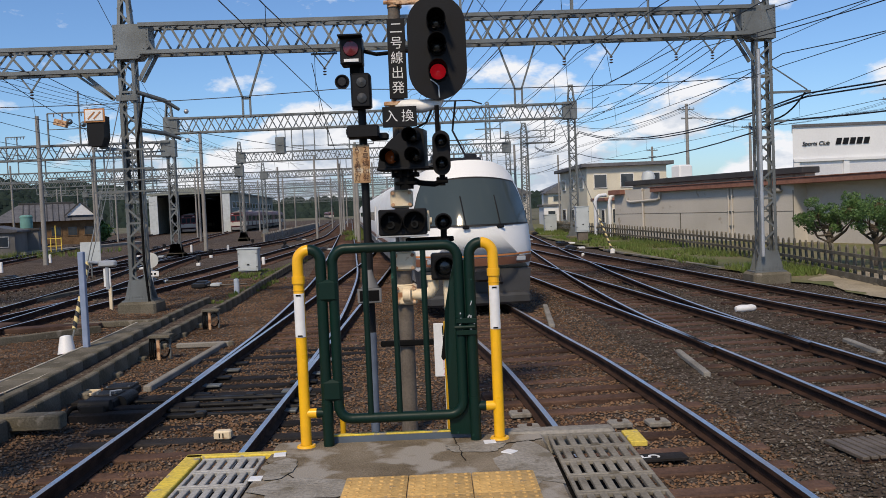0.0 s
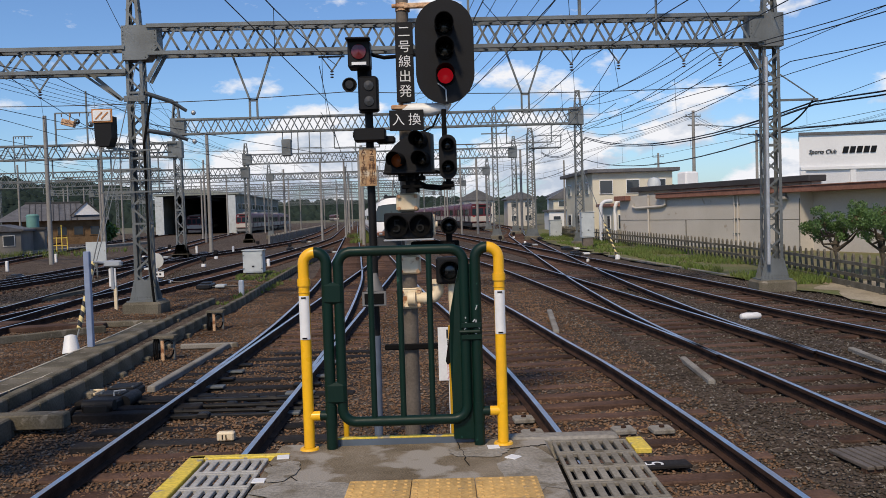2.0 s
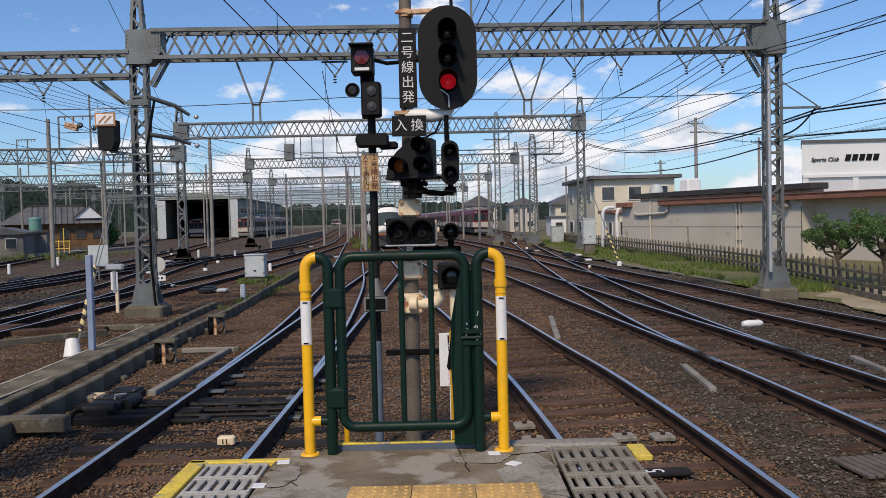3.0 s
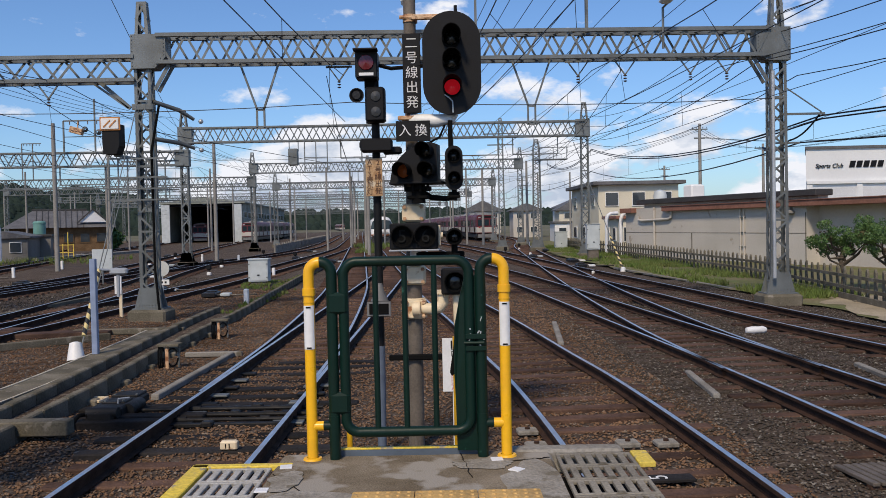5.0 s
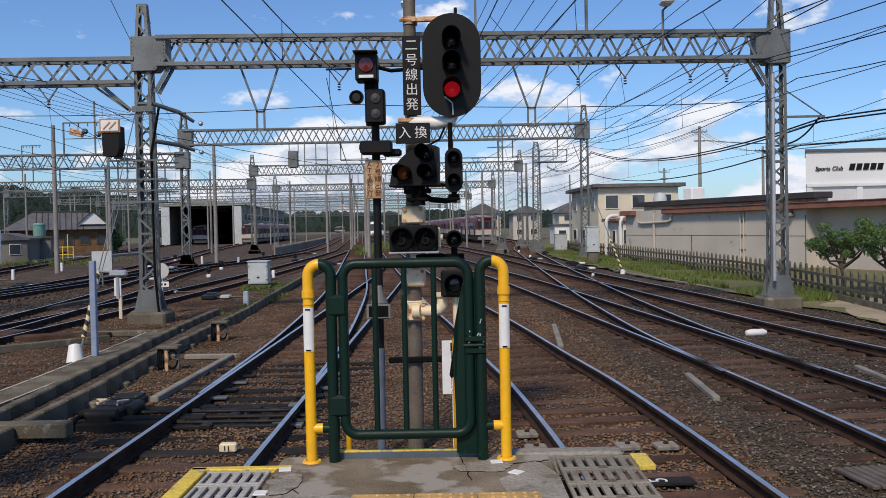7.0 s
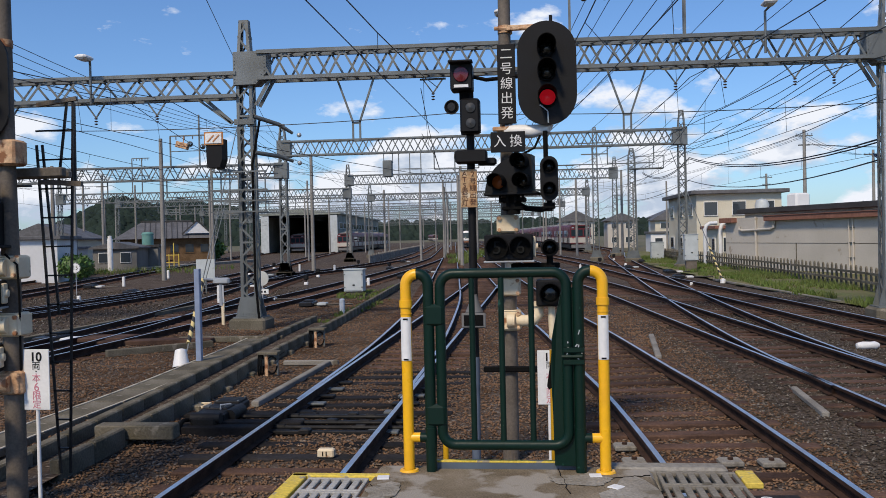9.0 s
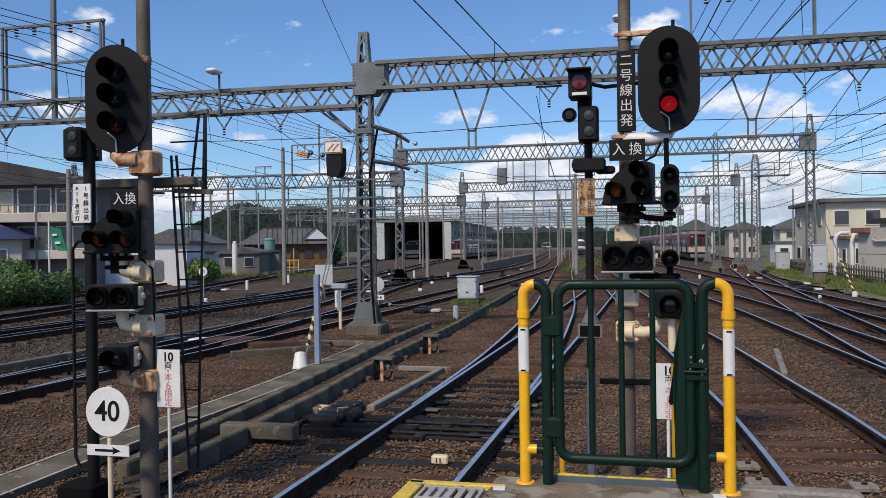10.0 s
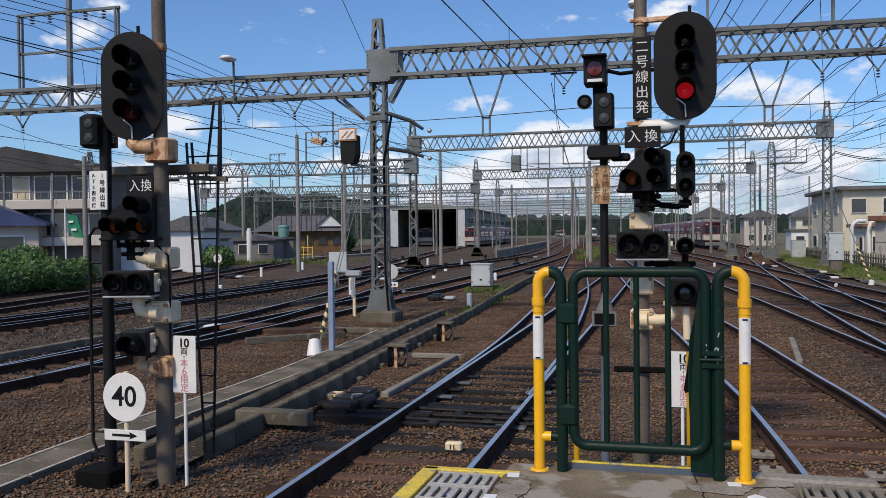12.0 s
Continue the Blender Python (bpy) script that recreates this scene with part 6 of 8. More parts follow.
# ---- trackside concrete and switch gear ----
def cable_trough():
    t = thing("cable_trough", "mossy concrete cable trough with two low walls beside the track", "cable trough", kind="structure")
    for ctrl, w, h in (([(-5.12, 8.4), (-5.15, 10.0), (-5.25, 12.7), (-5.49, 16.0), (-5.68, 20.5), (-5.80, 24.2), (-6.35, 32), (-7.0, 42), (-7.6, 54)], 0.12, 0.26), ([(-5.6, 8.0), (-5.75, 10.8), (-5.94, 13.5), (-6.26, 17.7), (-6.50, 21.0), (-6.65, 24.5)], 0.15, 0.26)):
        pts = curve_through(ctrl, 0.75)
        for a, b in zip(pts, pts[1:]):
            d = b - a
            m = Matrix.Translation(((a + b) / 2).to_tuple()) @ pose(0, 0, 0, 0, 0, math.degrees(math.atan2(-d.x, d.y)) + random.uniform(-0.4, 0.4))
            part("wall_block", Geo().box((0, 0, 0.06 - h / 2 + random.uniform(-0.008, 0.008)), (w, d.length - 0.008, h), 0.018), CONCRETE_OLD, t, m=m)
    pts = curve_through([(-4.98, 10.6), (-5.02, 11.2), (-5.14, 12.7), (-5.38, 16.0), (-5.57, 20)], 1.5)
    for i, p in enumerate(pts):
        part("pad", Geo().box((p.x, p.y, -0.17), (0.16, 0.18, 0.14), 0.02), CONCRETE_OLD, t)
    part("trough_floor", Geo().add([(-5.0, 7.2, -0.10), (-5.6, 8, -0.10), (-6.0, 13.5, -0.10), (-6.6, 24, -0.10), (-5.8, 24, -0.10), (-5.25, 12.7, -0.10)], [(0, 5, 4, 3, 2, 1)]), BALLAST, t)
    return t


cable_trough()


PALE_EDGE = surf("pale_worn_edge", (0.62, 0.57, 0.47), (0.40, 0.36, 0.29), 2.5, 0.9, bump=0.3, fine=40, spots=(0.2, 0.18, 0.14), spot_scale=4, spot_at=0.6)


def walkway():
    w = thing("walkway", "narrow concrete walkway with a pale worn edge line", "walkway", kind="structure")
    pts = curve_through([(-6.55, 6.2), (-6.62, 9.5), (-6.55, 13.3), (-6.72, 17.5), (-6.95, 21.0)], 1.0)
    for a, b in zip(pts, pts[1:]):
        d = b - a
        m = Matrix.Translation(((a + b) / 2).to_tuple()) @ pose(0, 0, 0, 0, 0, math.degrees(math.atan2(-d.x, d.y)))
        part("slab", Geo().box((0, 0, -0.13), (0.56, 0.985, 0.10), 0.015), CONCRETE_OLD, w, m=m)
        part("edge_line", Geo().box((-0.27, 0, -0.074), (0.04, 0.98, 0.014), 0.003), PALE_EDGE, w, m=m)
        part("edge_line", Geo().box((0.26, 0, -0.074), (0.03, 0.98, 0.014), 0.003), PALE_EDGE, w, m=m)
    return w


walkway()


def slab_thing(name, label, c, s, turn, mat=None):
    return tagged(part(name, Geo().box((0, 0, 0), s, 0.015), mat or CONCRETE_OLD, None, label, pose(*c, 0, 0, turn)), label, "concrete strip")


slab_thing("concrete_beam", "short mossy concrete beam lying on pads beside the point machine", (-5.0, 10.02, -0.02), (1.0, 0.22, 0.18), 1)
slab_thing("concrete_strip", "narrow pale concrete strip lying diagonally in the ballast", (-4.235, 14.3, -0.13), (0.12, 4.1, 0.10), -1, CONCRETE)
slab_thing("concrete_strip", "narrow pale concrete strip lying across the ballast", (-4.55, 16.4, -0.13), (1.1, 0.10, 0.10), 0, CONCRETE)
slab_thing("concrete_strip", "narrow pale concrete strip between the tracks", (2.38, 18.8, -0.15), (0.12, 3.6, 0.08), -5, CONCRETE)
slab_thing("concrete_strip", "narrow pale concrete strip between the tracks", (3.71, 12.6, -0.15), (0.10, 1.9, 0.08), -4, CONCRETE)
slab_thing("concrete_strip", "narrow pale concrete strip between the tracks", (6.6, 13.3, -0.15), (0.10, 1.3, 0.08), -4, CONCRETE)
slab_thing("concrete_strip", "low concrete curb across the yard path", (-8.6, 18.5, -0.10), (2.4, 0.14, 0.16), 42)
slab_thing("concrete_strip", "low concrete curb across the yard path", (-7.6, 20.2, -0.10), (2.6, 0.16, 0.14), 2)
slab_thing("concrete_strip", "long concrete curb beside the yard track", (-13.2, 21, -0.12), (0.16, 20, 0.16), -2)
slab_thing("timber_crossing", "dark timber boards of a yard foot crossing", (-9.4, 19.8, -0.10), (2.9, 0.5, 0.12), 8, SLEEPER)
slab_thing("timber_crossing", "dark timber boards of a yard foot crossing", (-10.8, 20.3, -0.06), (1.2, 0.9, 0.10), 3, SLEEPER)
pit = thing("pit_cover", "small weathered slatted timber cover in the ballast", "cover", pose(4.05, 8.0, -0.15, 0, 0, 8))
for i in range(7):
    part("slat", Geo().box((-0.27 + i * 0.09, 0, 0), (0.07, 0.62, 0.035), 0.006), POLE_GREY, pit)
for yy in (-0.25, 0.25):
    part("batten", Geo().box((0, yy, -0.035), (0.62, 0.07, 0.035)), SLEEPER, pit)
for px, py, pt in ((9.15, 34, 4.5), (8.55, 41, 4.5)):
    slab_thing("concrete_strip", "pale cable cover beside the outer track", (px + 0.25, py - 1, -0.14), (0.10, 7.5, 0.10), pt, CONCRETE)


OILY_IRON = surf("oily_black_iron", (0.016, 0.015, 0.015), (0.010, 0.010, 0.010), 5, 0.6, 0.0, 0.25, 50, spots=(0.05, 0.042, 0.035), spot_scale=9, spot_at=0.64)


def point_machine():
    p = thing("point_machine", "oily black electric point machine beside the track", "point machine", pose(-4.45, 11.3, -0.17, 0, 0, 0))
    part("bed_plate", Geo().box((-0.1, -0.72, 0.03), (1.9, 0.20, 0.13), 0.012).box((0.45, -0.42, 0.03), (1.7, 0.22, 0.13), 0.012).box((0.35, 0.30, 0.0), (1.9, 0.22, 0.09), 0.012), SLEEPER_OILY, p, "oil-soaked black timber bearer")
    part("case", Geo().box((0.02, 0.08, 0.13), (0.42, 1.05, 0.13), 0.025), OILY_IRON, p)
    part("lid", Geo().box((0.02, 0.42, 0.205), (0.36, 0.36, 0.03), 0.01).box((0.02, -0.02, 0.20), (0.32, 0.30, 0.025), 0.01), OILY_IRON, p, "bolted steel lid")
    part("gear_box", Geo().box((0.05, -0.55, 0.13), (0.34, 0.30, 0.14), 0.03).tube([(-0.13, -0.62, 0.17), (0.26, -0.62, 0.17)], 0.07, 12), OILY_IRON, p)
    part("motor", Geo().tube([(0.24, -0.25, 0.12), (0.24, 0.20, 0.12)], 0.085, 12), OILY_IRON, p)
    for dx, dy in ((-0.13, 0.28), (0.17, 0.28), (-0.13, 0.56), (0.17, 0.56), (-0.10, -0.12), (0.14, -0.12)):
        part("bolt", Geo().lathe([(0.018, 0), (0.018, 0.02), (0, 0.024)], 6, pose(dx, dy, 0.212)), GALV, p)
    part("handle", Geo().tube([(0.1, -0.2, 0.2), (0.1, -0.2, 0.26), (0.22, -0.12, 0.26)], 0.012, 6), GALV_LIGHT, p, "bright steel crank")
    part("cable", Geo().tube([(-0.12, -0.5, 0.14), (-0.20, -0.72, 0.16), (-0.25, -0.95, 0.02), (-0.42, -1.1, -0.02), (-0.72, -1.12, 0.02)], 0.028, 8), BLACK_MATT, p)
    for y in (-0.62, -0.34, 0.02):
        part("operating_rod", Geo().tube([(0.2, y, 0.06), (2.75, y - 0.03, 0.06)], 0.026, 8).tube([(1.0, y, 0.06), (1.12, y, 0.06)], 0.042, 8).tube([(2.05, y, 0.06), (2.17, y, 0.06)], 0.042, 8), OILY_IRON, p)
    for k, y in enumerate((-0.80, -0.22, 0.18)):
        part("tie_bar", Geo().box((1.72, y, 0.03), (1.32, 0.09, 0.05), 0.01).box((1.45 + 0.2 * k, y - 0.06, 0.06), (0.14, 0.14, 0.07), 0.015), OILY_IRON, p)
    for i in range(7):
        part("slide_plate", Geo().box((1.02, -0.75 + i * 0.6, 0.035), (0.40, 0.17, 0.03), 0.006), GALV if i % 2 else OILY_IRON, p)
        part("slide_plate", Geo().box((2.42, -0.75 + i * 0.6, 0.035), (0.40, 0.17, 0.03), 0.006), GALV if i % 2 == 0 else OILY_IRON, p)
        part("rail_chair", Geo().box((0.86, -0.75 + i * 0.6, 0.05), (0.10, 0.14, 0.07), 0.012), RAIL_SIDE, p)
    return p


point_machine()
wf = thing("rusty_hoop", "thin rusty white frame lying on the ballast", "frame", pose(-5.28, 12.2, -0.15, 0, 0, -5))
for c, s in (((0, 0.13, 0.02), (0.62, 0.03, 0.04)), ((0, -0.13, 0.02), (0.62, 0.03, 0.04)), ((0.3, 0, 0.02), (0.03, 0.26, 0.04)), ((-0.3, 0, 0.02), (0.03, 0.26, 0.04))):
    part("frame_bar", Geo().box(c, s, 0.006), CREAM, wf)


def junction_stand(x, y):
    j = thing("cable_junction", "mossy concrete slab on posts with looped black cables", "cable junction", pose(x, y, -0.2), "cable junctions")
    j.scale = (0.62, 0.62, 0.78)
    part("top_slab", Geo().box((0, 0, 0.56), (0.62, 0.42, 0.07), 0.012), CONCRETE_OLD, j)
    part("stand", Geo().box((-0.05, -0.1, 0.25), (0.10, 0.09, 0.55), 0.01), RUSTY, j, "rusty post")
    part("stand", Geo().box((0.22, 0.08, 0.25), (0.05, 0.05, 0.55)), GALV, j)
    for k in range(3):
        part("cable_loop", Geo().tube([(-0.28 + 0.05 * k, -0.1 + 0.24 * math.cos(a) * 0.4, 0.27 + 0.25 * math.sin(a)) for a in np.linspace(0.6, 6.2, 14)], 0.02, 6), BLACK_MATT, j)
        part("cable_loop", Geo().tube([(0.1 + 0.16 * math.cos(a), -0.12 + 0.03 * k, 0.28 + 0.2 * math.sin(a)) for a in np.linspace(0.6, 6.2, 14)], 0.018, 6), BLACK_MATT, j)
    return j


junction_stand(-5.0, 15.2)
junction_stand(-5.15, 19.2)

block = thing("sleeper_marker", "small rusty white block marker on a sleeper", "marker", pose(-2.45, 9.35, -0.15))
part("block", Geo().box((0, 0, 0.05), (0.19, 0.10, 0.10), 0.015), CREAM, block)
part("bars", Geo().box((-0.03, -0.052, 0.05), (0.012, 0.004, 0.05)).box((0.01, -0.052, 0.05), (0.012, 0.004, 0.05)), BLACK_MATT, block)
sack = thing("white_sandbag", "crumpled white bag lying between the rails", "bag", pose(6.5, 18.1, -0.16, 0, 0, 10))
part("bag", Geo().lathe([(0, -0.24), (0.06, -0.22), (0.085, -0.1), (0.075, 0.05), (0.085, 0.15), (0.05, 0.23), (0, 0.24)], 10, pose(0, 0, 0.06, 0, 90, 0)), WHITE, sack)
plate5 = thing("number_plate", "dark plate with a white number on a sleeper", "marker", pose(2.02, 7.9, -0.128, 0, 0, 4))
part("plate", Geo().box((0, 0, 0.0), (0.46, 0.19, 0.03), 0.005), SLEEPER_OILY, plate5)
lettering(plate5, "5", -0.1, 0, 0.017, 0.25, WHITE, "numeral", (0, 0, 90), 0.001)
for x, y in ((0.92, 9.2), (1.91, 9.22), (2.32, 9.2), (0.88, 9.85)):
    pad = thing("sleeper_pad", "pale square concrete pad with a bolt on the sleepers", "pad", pose(x, y, -0.14, 0, 0, 4), "sleeper pads")
    part("block", Geo().box((0, 0, 0), (0.24, 0.22, 0.06), 0.015), CONCRETE, pad)
    part("bolt", Geo().lathe([(0.03, 0.028), (0.03, 0.05), (0, 0.055)], 8), RAIL_SIDE, pad)


# ---- posts, signs and cabinets in the yard ----
HAZARD = bpy.data.materials.new("hazard_stripes")
HAZARD.use_nodes = True
hn, hl = HAZARD.node_tree.nodes, HAZARD.node_tree.links
hc, hw, hr = hn.new("ShaderNodeTexCoord"), hn.new("ShaderNodeTexWave"), hn.new("ShaderNodeValToRGB")
hw.bands_direction, hw.inputs["Scale"].default_value = "DIAGONAL", 1.9
hr.color_ramp.interpolation = "CONSTANT"
hr.color_ramp.elements[0].color, hr.color_ramp.elements[1].color = (0.02, 0.02, 0.02, 1), (0.62, 0.50, 0.22, 1)
hr.color_ramp.elements[1].position = 0.5
hl.new(hc.outputs["Object"], hw.inputs["Vector"]), hl.new(hw.outputs["Fac"], hr.inputs["Fac"]), hl.new(hr.outputs["Color"], hn["Principled BSDF"].inputs["Base Color"])


def stay_anchor():
    s = thing("stay_wire", "guy wire with black and yellow cover and white anchor", "guy wire", pose(0, 0, 0))
    a, b = Vector((-7.15, 16.4, -0.1)), Vector((-8.05, 23.1, 6.6))
    d = b - a
    part("wire", Geo().tube([a, b], 0.012, 6), GALV, s)
    part("wire", Geo().tube([a, b + Vector((0.25, 0, -0.1))], 0.010, 6), GALV, s)
    part("striped_cover", Geo().tube([a + d * 0.05, a + d * 0.235], 0.045, 10), HAZARD, s, "black and yellow striped cover")
    part("anchor_cover", Geo().lathe([(0.17, 0.0), (0.11, 0.34), (0.04, 0.36), (0, 0.36)], 12, pose(-7.17, 16.3, -0.18, -12, -6, 0)), WHITE, s, "white plastic anchor cover")
    return s


stay_anchor()
bp = thing("blue_post", "pale blue square post with a small camera", "post", pose(-6.85, 16.45, -0.2))
part("post", Geo().box((0, 0, 0.98), (0.11, 0.11, 1.96), 0.01), BLUE_POLE, bp)
part("camera_body", Geo().box((0.42, 0.2, 1.70), (0.34, 0.14, 0.13), 0.03, pose(0, 0, 0)).tube([(0.1, 0.05, 1.75), (0.3, 0.2, 1.72)], 0.025, 8).tube([(0.40, 0.2, 1.65), (0.40, 0.2, 1.2)], 0.035, 8), GALV_LIGHT, bp, "grey box camera")


def disc_sign(x, y, z, r, mat, label, text="", plate=True):
    s = thing("disc_sign", label, "sign", pose(0, 0, 0))
    post(s, x + 0.02, y + 0.02, -0.25, z, 0.02, GALV_LIGHT)
    d = part("disc", Geo().lathe([(0, 0.006), (r, 0.006), (r, -0.006), (0, -0.006)], 28, pose(x, y, z, 90, 0, 0)), mat, s)
    if text:
        lettering(d, text, x, y - 0.008, z, r * 1.05, BLACK, "numeral", depth=0.001)
        part("rim", Geo().lathe([(r * 0.88, 0.008), (r * 0.98, 0.008), (r * 0.98, 0.006)], 28, pose(x, y, z, 90, 0, 0)), BLACK, d)
    if plate:
        pl = part("plate", Geo().box((x + 0.05, y, z - r - 0.18), (0.34, 0.012, 0.16), 0.003), WHITE, s)
        part("bars", Geo().box((x, y - 0.009, z - r - 0.18), (0.06, 0.004, 0.06)).box((x + 0.11, y - 0.009, z - r - 0.18), (0.06, 0.004, 0.06)), BLACK, pl)
    return s


disc_sign(-8.60, 25.6, 1.13, 0.23, surf("faded_disc", (0.55, 0.56, 0.54), (0.46, 0.47, 0.45), 5, 0.6), "faded white disc sign with a small plate on a thin post")
disc_sign(-22.4, 39.1, 1.18, 0.26, WHITE, "round white sign with a black number on a white post", "15", False)
for x, y, h, lab in ((-9.4, 24.3, 1.0, "small white board on a wooden stake beside the track"),):
    s = thing("stake_board", lab, "sign", pose(x, y, -0.2))
    part("stake", Geo().box((0.05, 0, 0.4), (0.09, 0.07, 0.8), 0.01), CREAM, s)
    b = part("board", Geo().box((0, -0.05, 0.95), (0.20, 0.04, 0.52), 0.01), WHITE, s)
    part("bars", Geo().box((0, -0.073, 0.98), (0.07, 0.004, 0.3)), BLACK, b)


def marker_stub(x, y, h=0.5, label="short white concrete marker post"):
    return tagged(part("marker_post", Geo().box((0, 0, h / 2), (0.16, 0.14, h), 0.03), WHITE, None, "", pose(x, y, -0.22)), label, "marker post", "marker posts")


for x, y, h in ((-24.3, 47.6, 0.6), (-26.0, 57.4, 0.6), (-9.0, 44, 0.45), (-20.5, 36, 0.25), (-14, 36, 0.25), (-15.2, 62, 0.6), (-19, 66, 0.6), (2.8, 62, 0.3), (6.8, 40, 0.18), (-6.55, 27.6, 0.55), (5.8, 60, 0.4)):
    marker_stub(x, y, h)


def yard_barrier():
    """A low fence of pale concrete panels between posts along the yard tracks."""
    f = thing("panel_fence", "low pale concrete panel fence along the yard tracks", "fence", kind="structure")
    a, b = Vector((-16.6, 82, 0)), Vector((-24.5, 178, 0))
    n = 44
    for i in range(n):
        p, q = a.lerp(b, i / n), a.lerp(b, (i + 1) / n)
        part("post", Geo().box((p.x, p.y, 0.25), (0.16, 0.16, 1.0), 0.02), CONCRETE, f)
        part("panel", Geo().bar((p.x, p.y + 0.1, 0.2), (q.x, q.y - 0.1, 0.2), 0.06, 0.78), PALE_PATCH, f)
    return f


yard_barrier()


def cabinet(x, y, w, d, h, z0, label, leg=0.0):
    c = thing("equipment_cabinet", label, "cabinet", pose(x, y, -0.22))
    if leg:
        part("plinth", Geo().box((0, 0, leg / 2), (w * 0.8, d * 0.8, leg), 0.02), POLE_GREY, c, "dark plinth")
    part("body", Geo().box((0, 0, z0 + h / 2), (w, d, h), 0.015), BOX_GREY, c)
    part("lid", Geo().box((0, 0, z0 + h + 0.02), (w + 0.08, d + 0.08, 0.05), 0.01), BOX_GREY, c)
    dr = part("door", Geo().box((0, -d / 2 - 0.008, z0 + h / 2), (w * 0.9, 0.016, h * 0.9), 0.005), BOX_GREY, c)
    part("handle", Geo().box((w * 0.02, -d / 2 - 0.03, z0 + h * 0.3), (0.10, 0.03, 0.06), 0.01), STEEL_DARK, dr)
    for s in (-1, 1):
        part("hinge", Geo().box((s * w * 0.46, -d / 2 - 0.02, z0 + h * 0.2), (0.08, 0.02, 0.04)).box((s * w * 0.46, -d / 2 - 0.02, z0 + h * 0.8), (0.08, 0.02, 0.04)), GALV, dr)
    return c


cabinet(-8.18, 37.0, 0.85, 0.6, 0.95, 0.20, "pale grey metal relay cabinet on a low concrete base", 0.2)
cabinet(9.0, 53, 0.80, 0.6, 1.55, 0.75, "tall pale blue-grey equipment cabinet on a dark plinth", 0.75)
cabinet(10.2, 77, 1.1, 0.7, 1.5, 0.1, "white equipment cabinet beside the far tracks", 0.1)
hb = thing("hanging_board", "pale square plate on stay wires", "plate", pose(-16.3, 40.2, 0.95))
part("plate", Geo().box((0, 0, 0), (0.95, 0.03, 1.0), 0.01), BOX_GREY, hb)
part("stand", Geo().bar((0, 0.03, -1.2), (0, 0.03, -0.45), 0.06), GALV, hb)


def dwarf_signal(x, y):
    s = thing("dwarf_signal", "low black dwarf signal with white base", "railway signal", pose(x, y, -0.2), "dwarf signals")
    s.scale = (0.7, 0.7, 0.7)
    part("base", Geo().box((0, 0, 0.12), (0.3, 0.25, 0.24), 0.03), WHITE, s)
    part("head", Geo().tube([(0, 0, 0.2), (0, 0, 0.5)], 0.05, 8).box((0, 0, 0.62), (0.4, 0.22, 0.42), 0.08), BLACK, s)
    return s


for x, y in ((4.6, 68), (6.6, 79), (-12.9, 46), (-14.6, 55), (-21, 60), (-23, 72), (-16.2, 75), (-11.8, 66), (0.9, 52)):
    dwarf_signal(x, y)
def point_indicator(x, y, k):
    """A flat black point machine with a pale cover between the yard rails."""
    p = thing("yard_point_machine", "low black point machine with a pale cover beside a yard track", "point machine", pose(x, y, -0.16, 0, 0, 4 * (k % 3)), "yard point machines")
    part("case", Geo().box((0, 0, 0.08), (0.5, 1.1, 0.16), 0.03).box((0, 0.15, 0.18), (0.36, 0.5, 0.06), 0.02), STEEL_DARK, p)
    part("cover", Geo().box((0.55, -0.1, 0.07), (0.35, 0.5, 0.10), 0.02), BOX_GREY if k % 2 else WHITE, p, "pale metal cover")
    part("rod", Geo().tube([(0.2, -0.3, 0.06), (1.7, -0.3, 0.06)], 0.03, 6), STEEL_DARK, p)
    return p


for k, (tr, y, o) in enumerate((("yard_one", 20.5, -1.7), ("yard_one", 31, 1.6), ("yard_link", 34, 1.5), ("yard_two", 33, -1.5), ("yard_two", 44, 1.5), ("yard_three", 40, -1.6), ("yard_one", 52, 1.5), ("yard_two", 62, -1.5), ("yard_four", 46, 1.5), ("yard_five", 40, 1.6), ("yard_one", 66, -1.5), ("yard_three", 58, 1.5), ("outer", 46, 1.6), ("outer", 60, 1.5), ("crossover", 52, 1.7), ("crossover", 72, 1.5), ("right", 54, -1.5), ("left_branch", 58, -1.5), ("train_line", 60, 1.5), ("yard_two", 84, 1.5), ("yard_three", 78, -1.5), ("yard_four", 70, -1.5))):
    point_indicator(curve_at(TRACKS[tr], y)[0].x + o, y, k)
slab_thing("foot_crossing", "pale concrete foot crossing at the yard edge", (-36.5, 89.5, -0.12), (1.5, 26, 0.30), -5, CONCRETE)
rs = thing("stay_wire", "black and yellow striped guy wire guard on the grass", "guy wire", pose(0, 0, 0))
part("striped_cover", Geo().tube([(8.5, 41.7, 0.0), (8.1, 42.6, 1.55)], 0.05, 10), HAZARD, rs)
part("anchor_cover", Geo().lathe([(0.14, 0), (0.12, 0.18), (0, 0.24)], 12, pose(8.52, 41.6, -0.2)), WHITE, rs, "white anchor cover")
part("wire", Geo().tube([(8.1, 42.6, 1.55), (6.8, 45.6, 6.5)], 0.02, 6), GALV, rs)

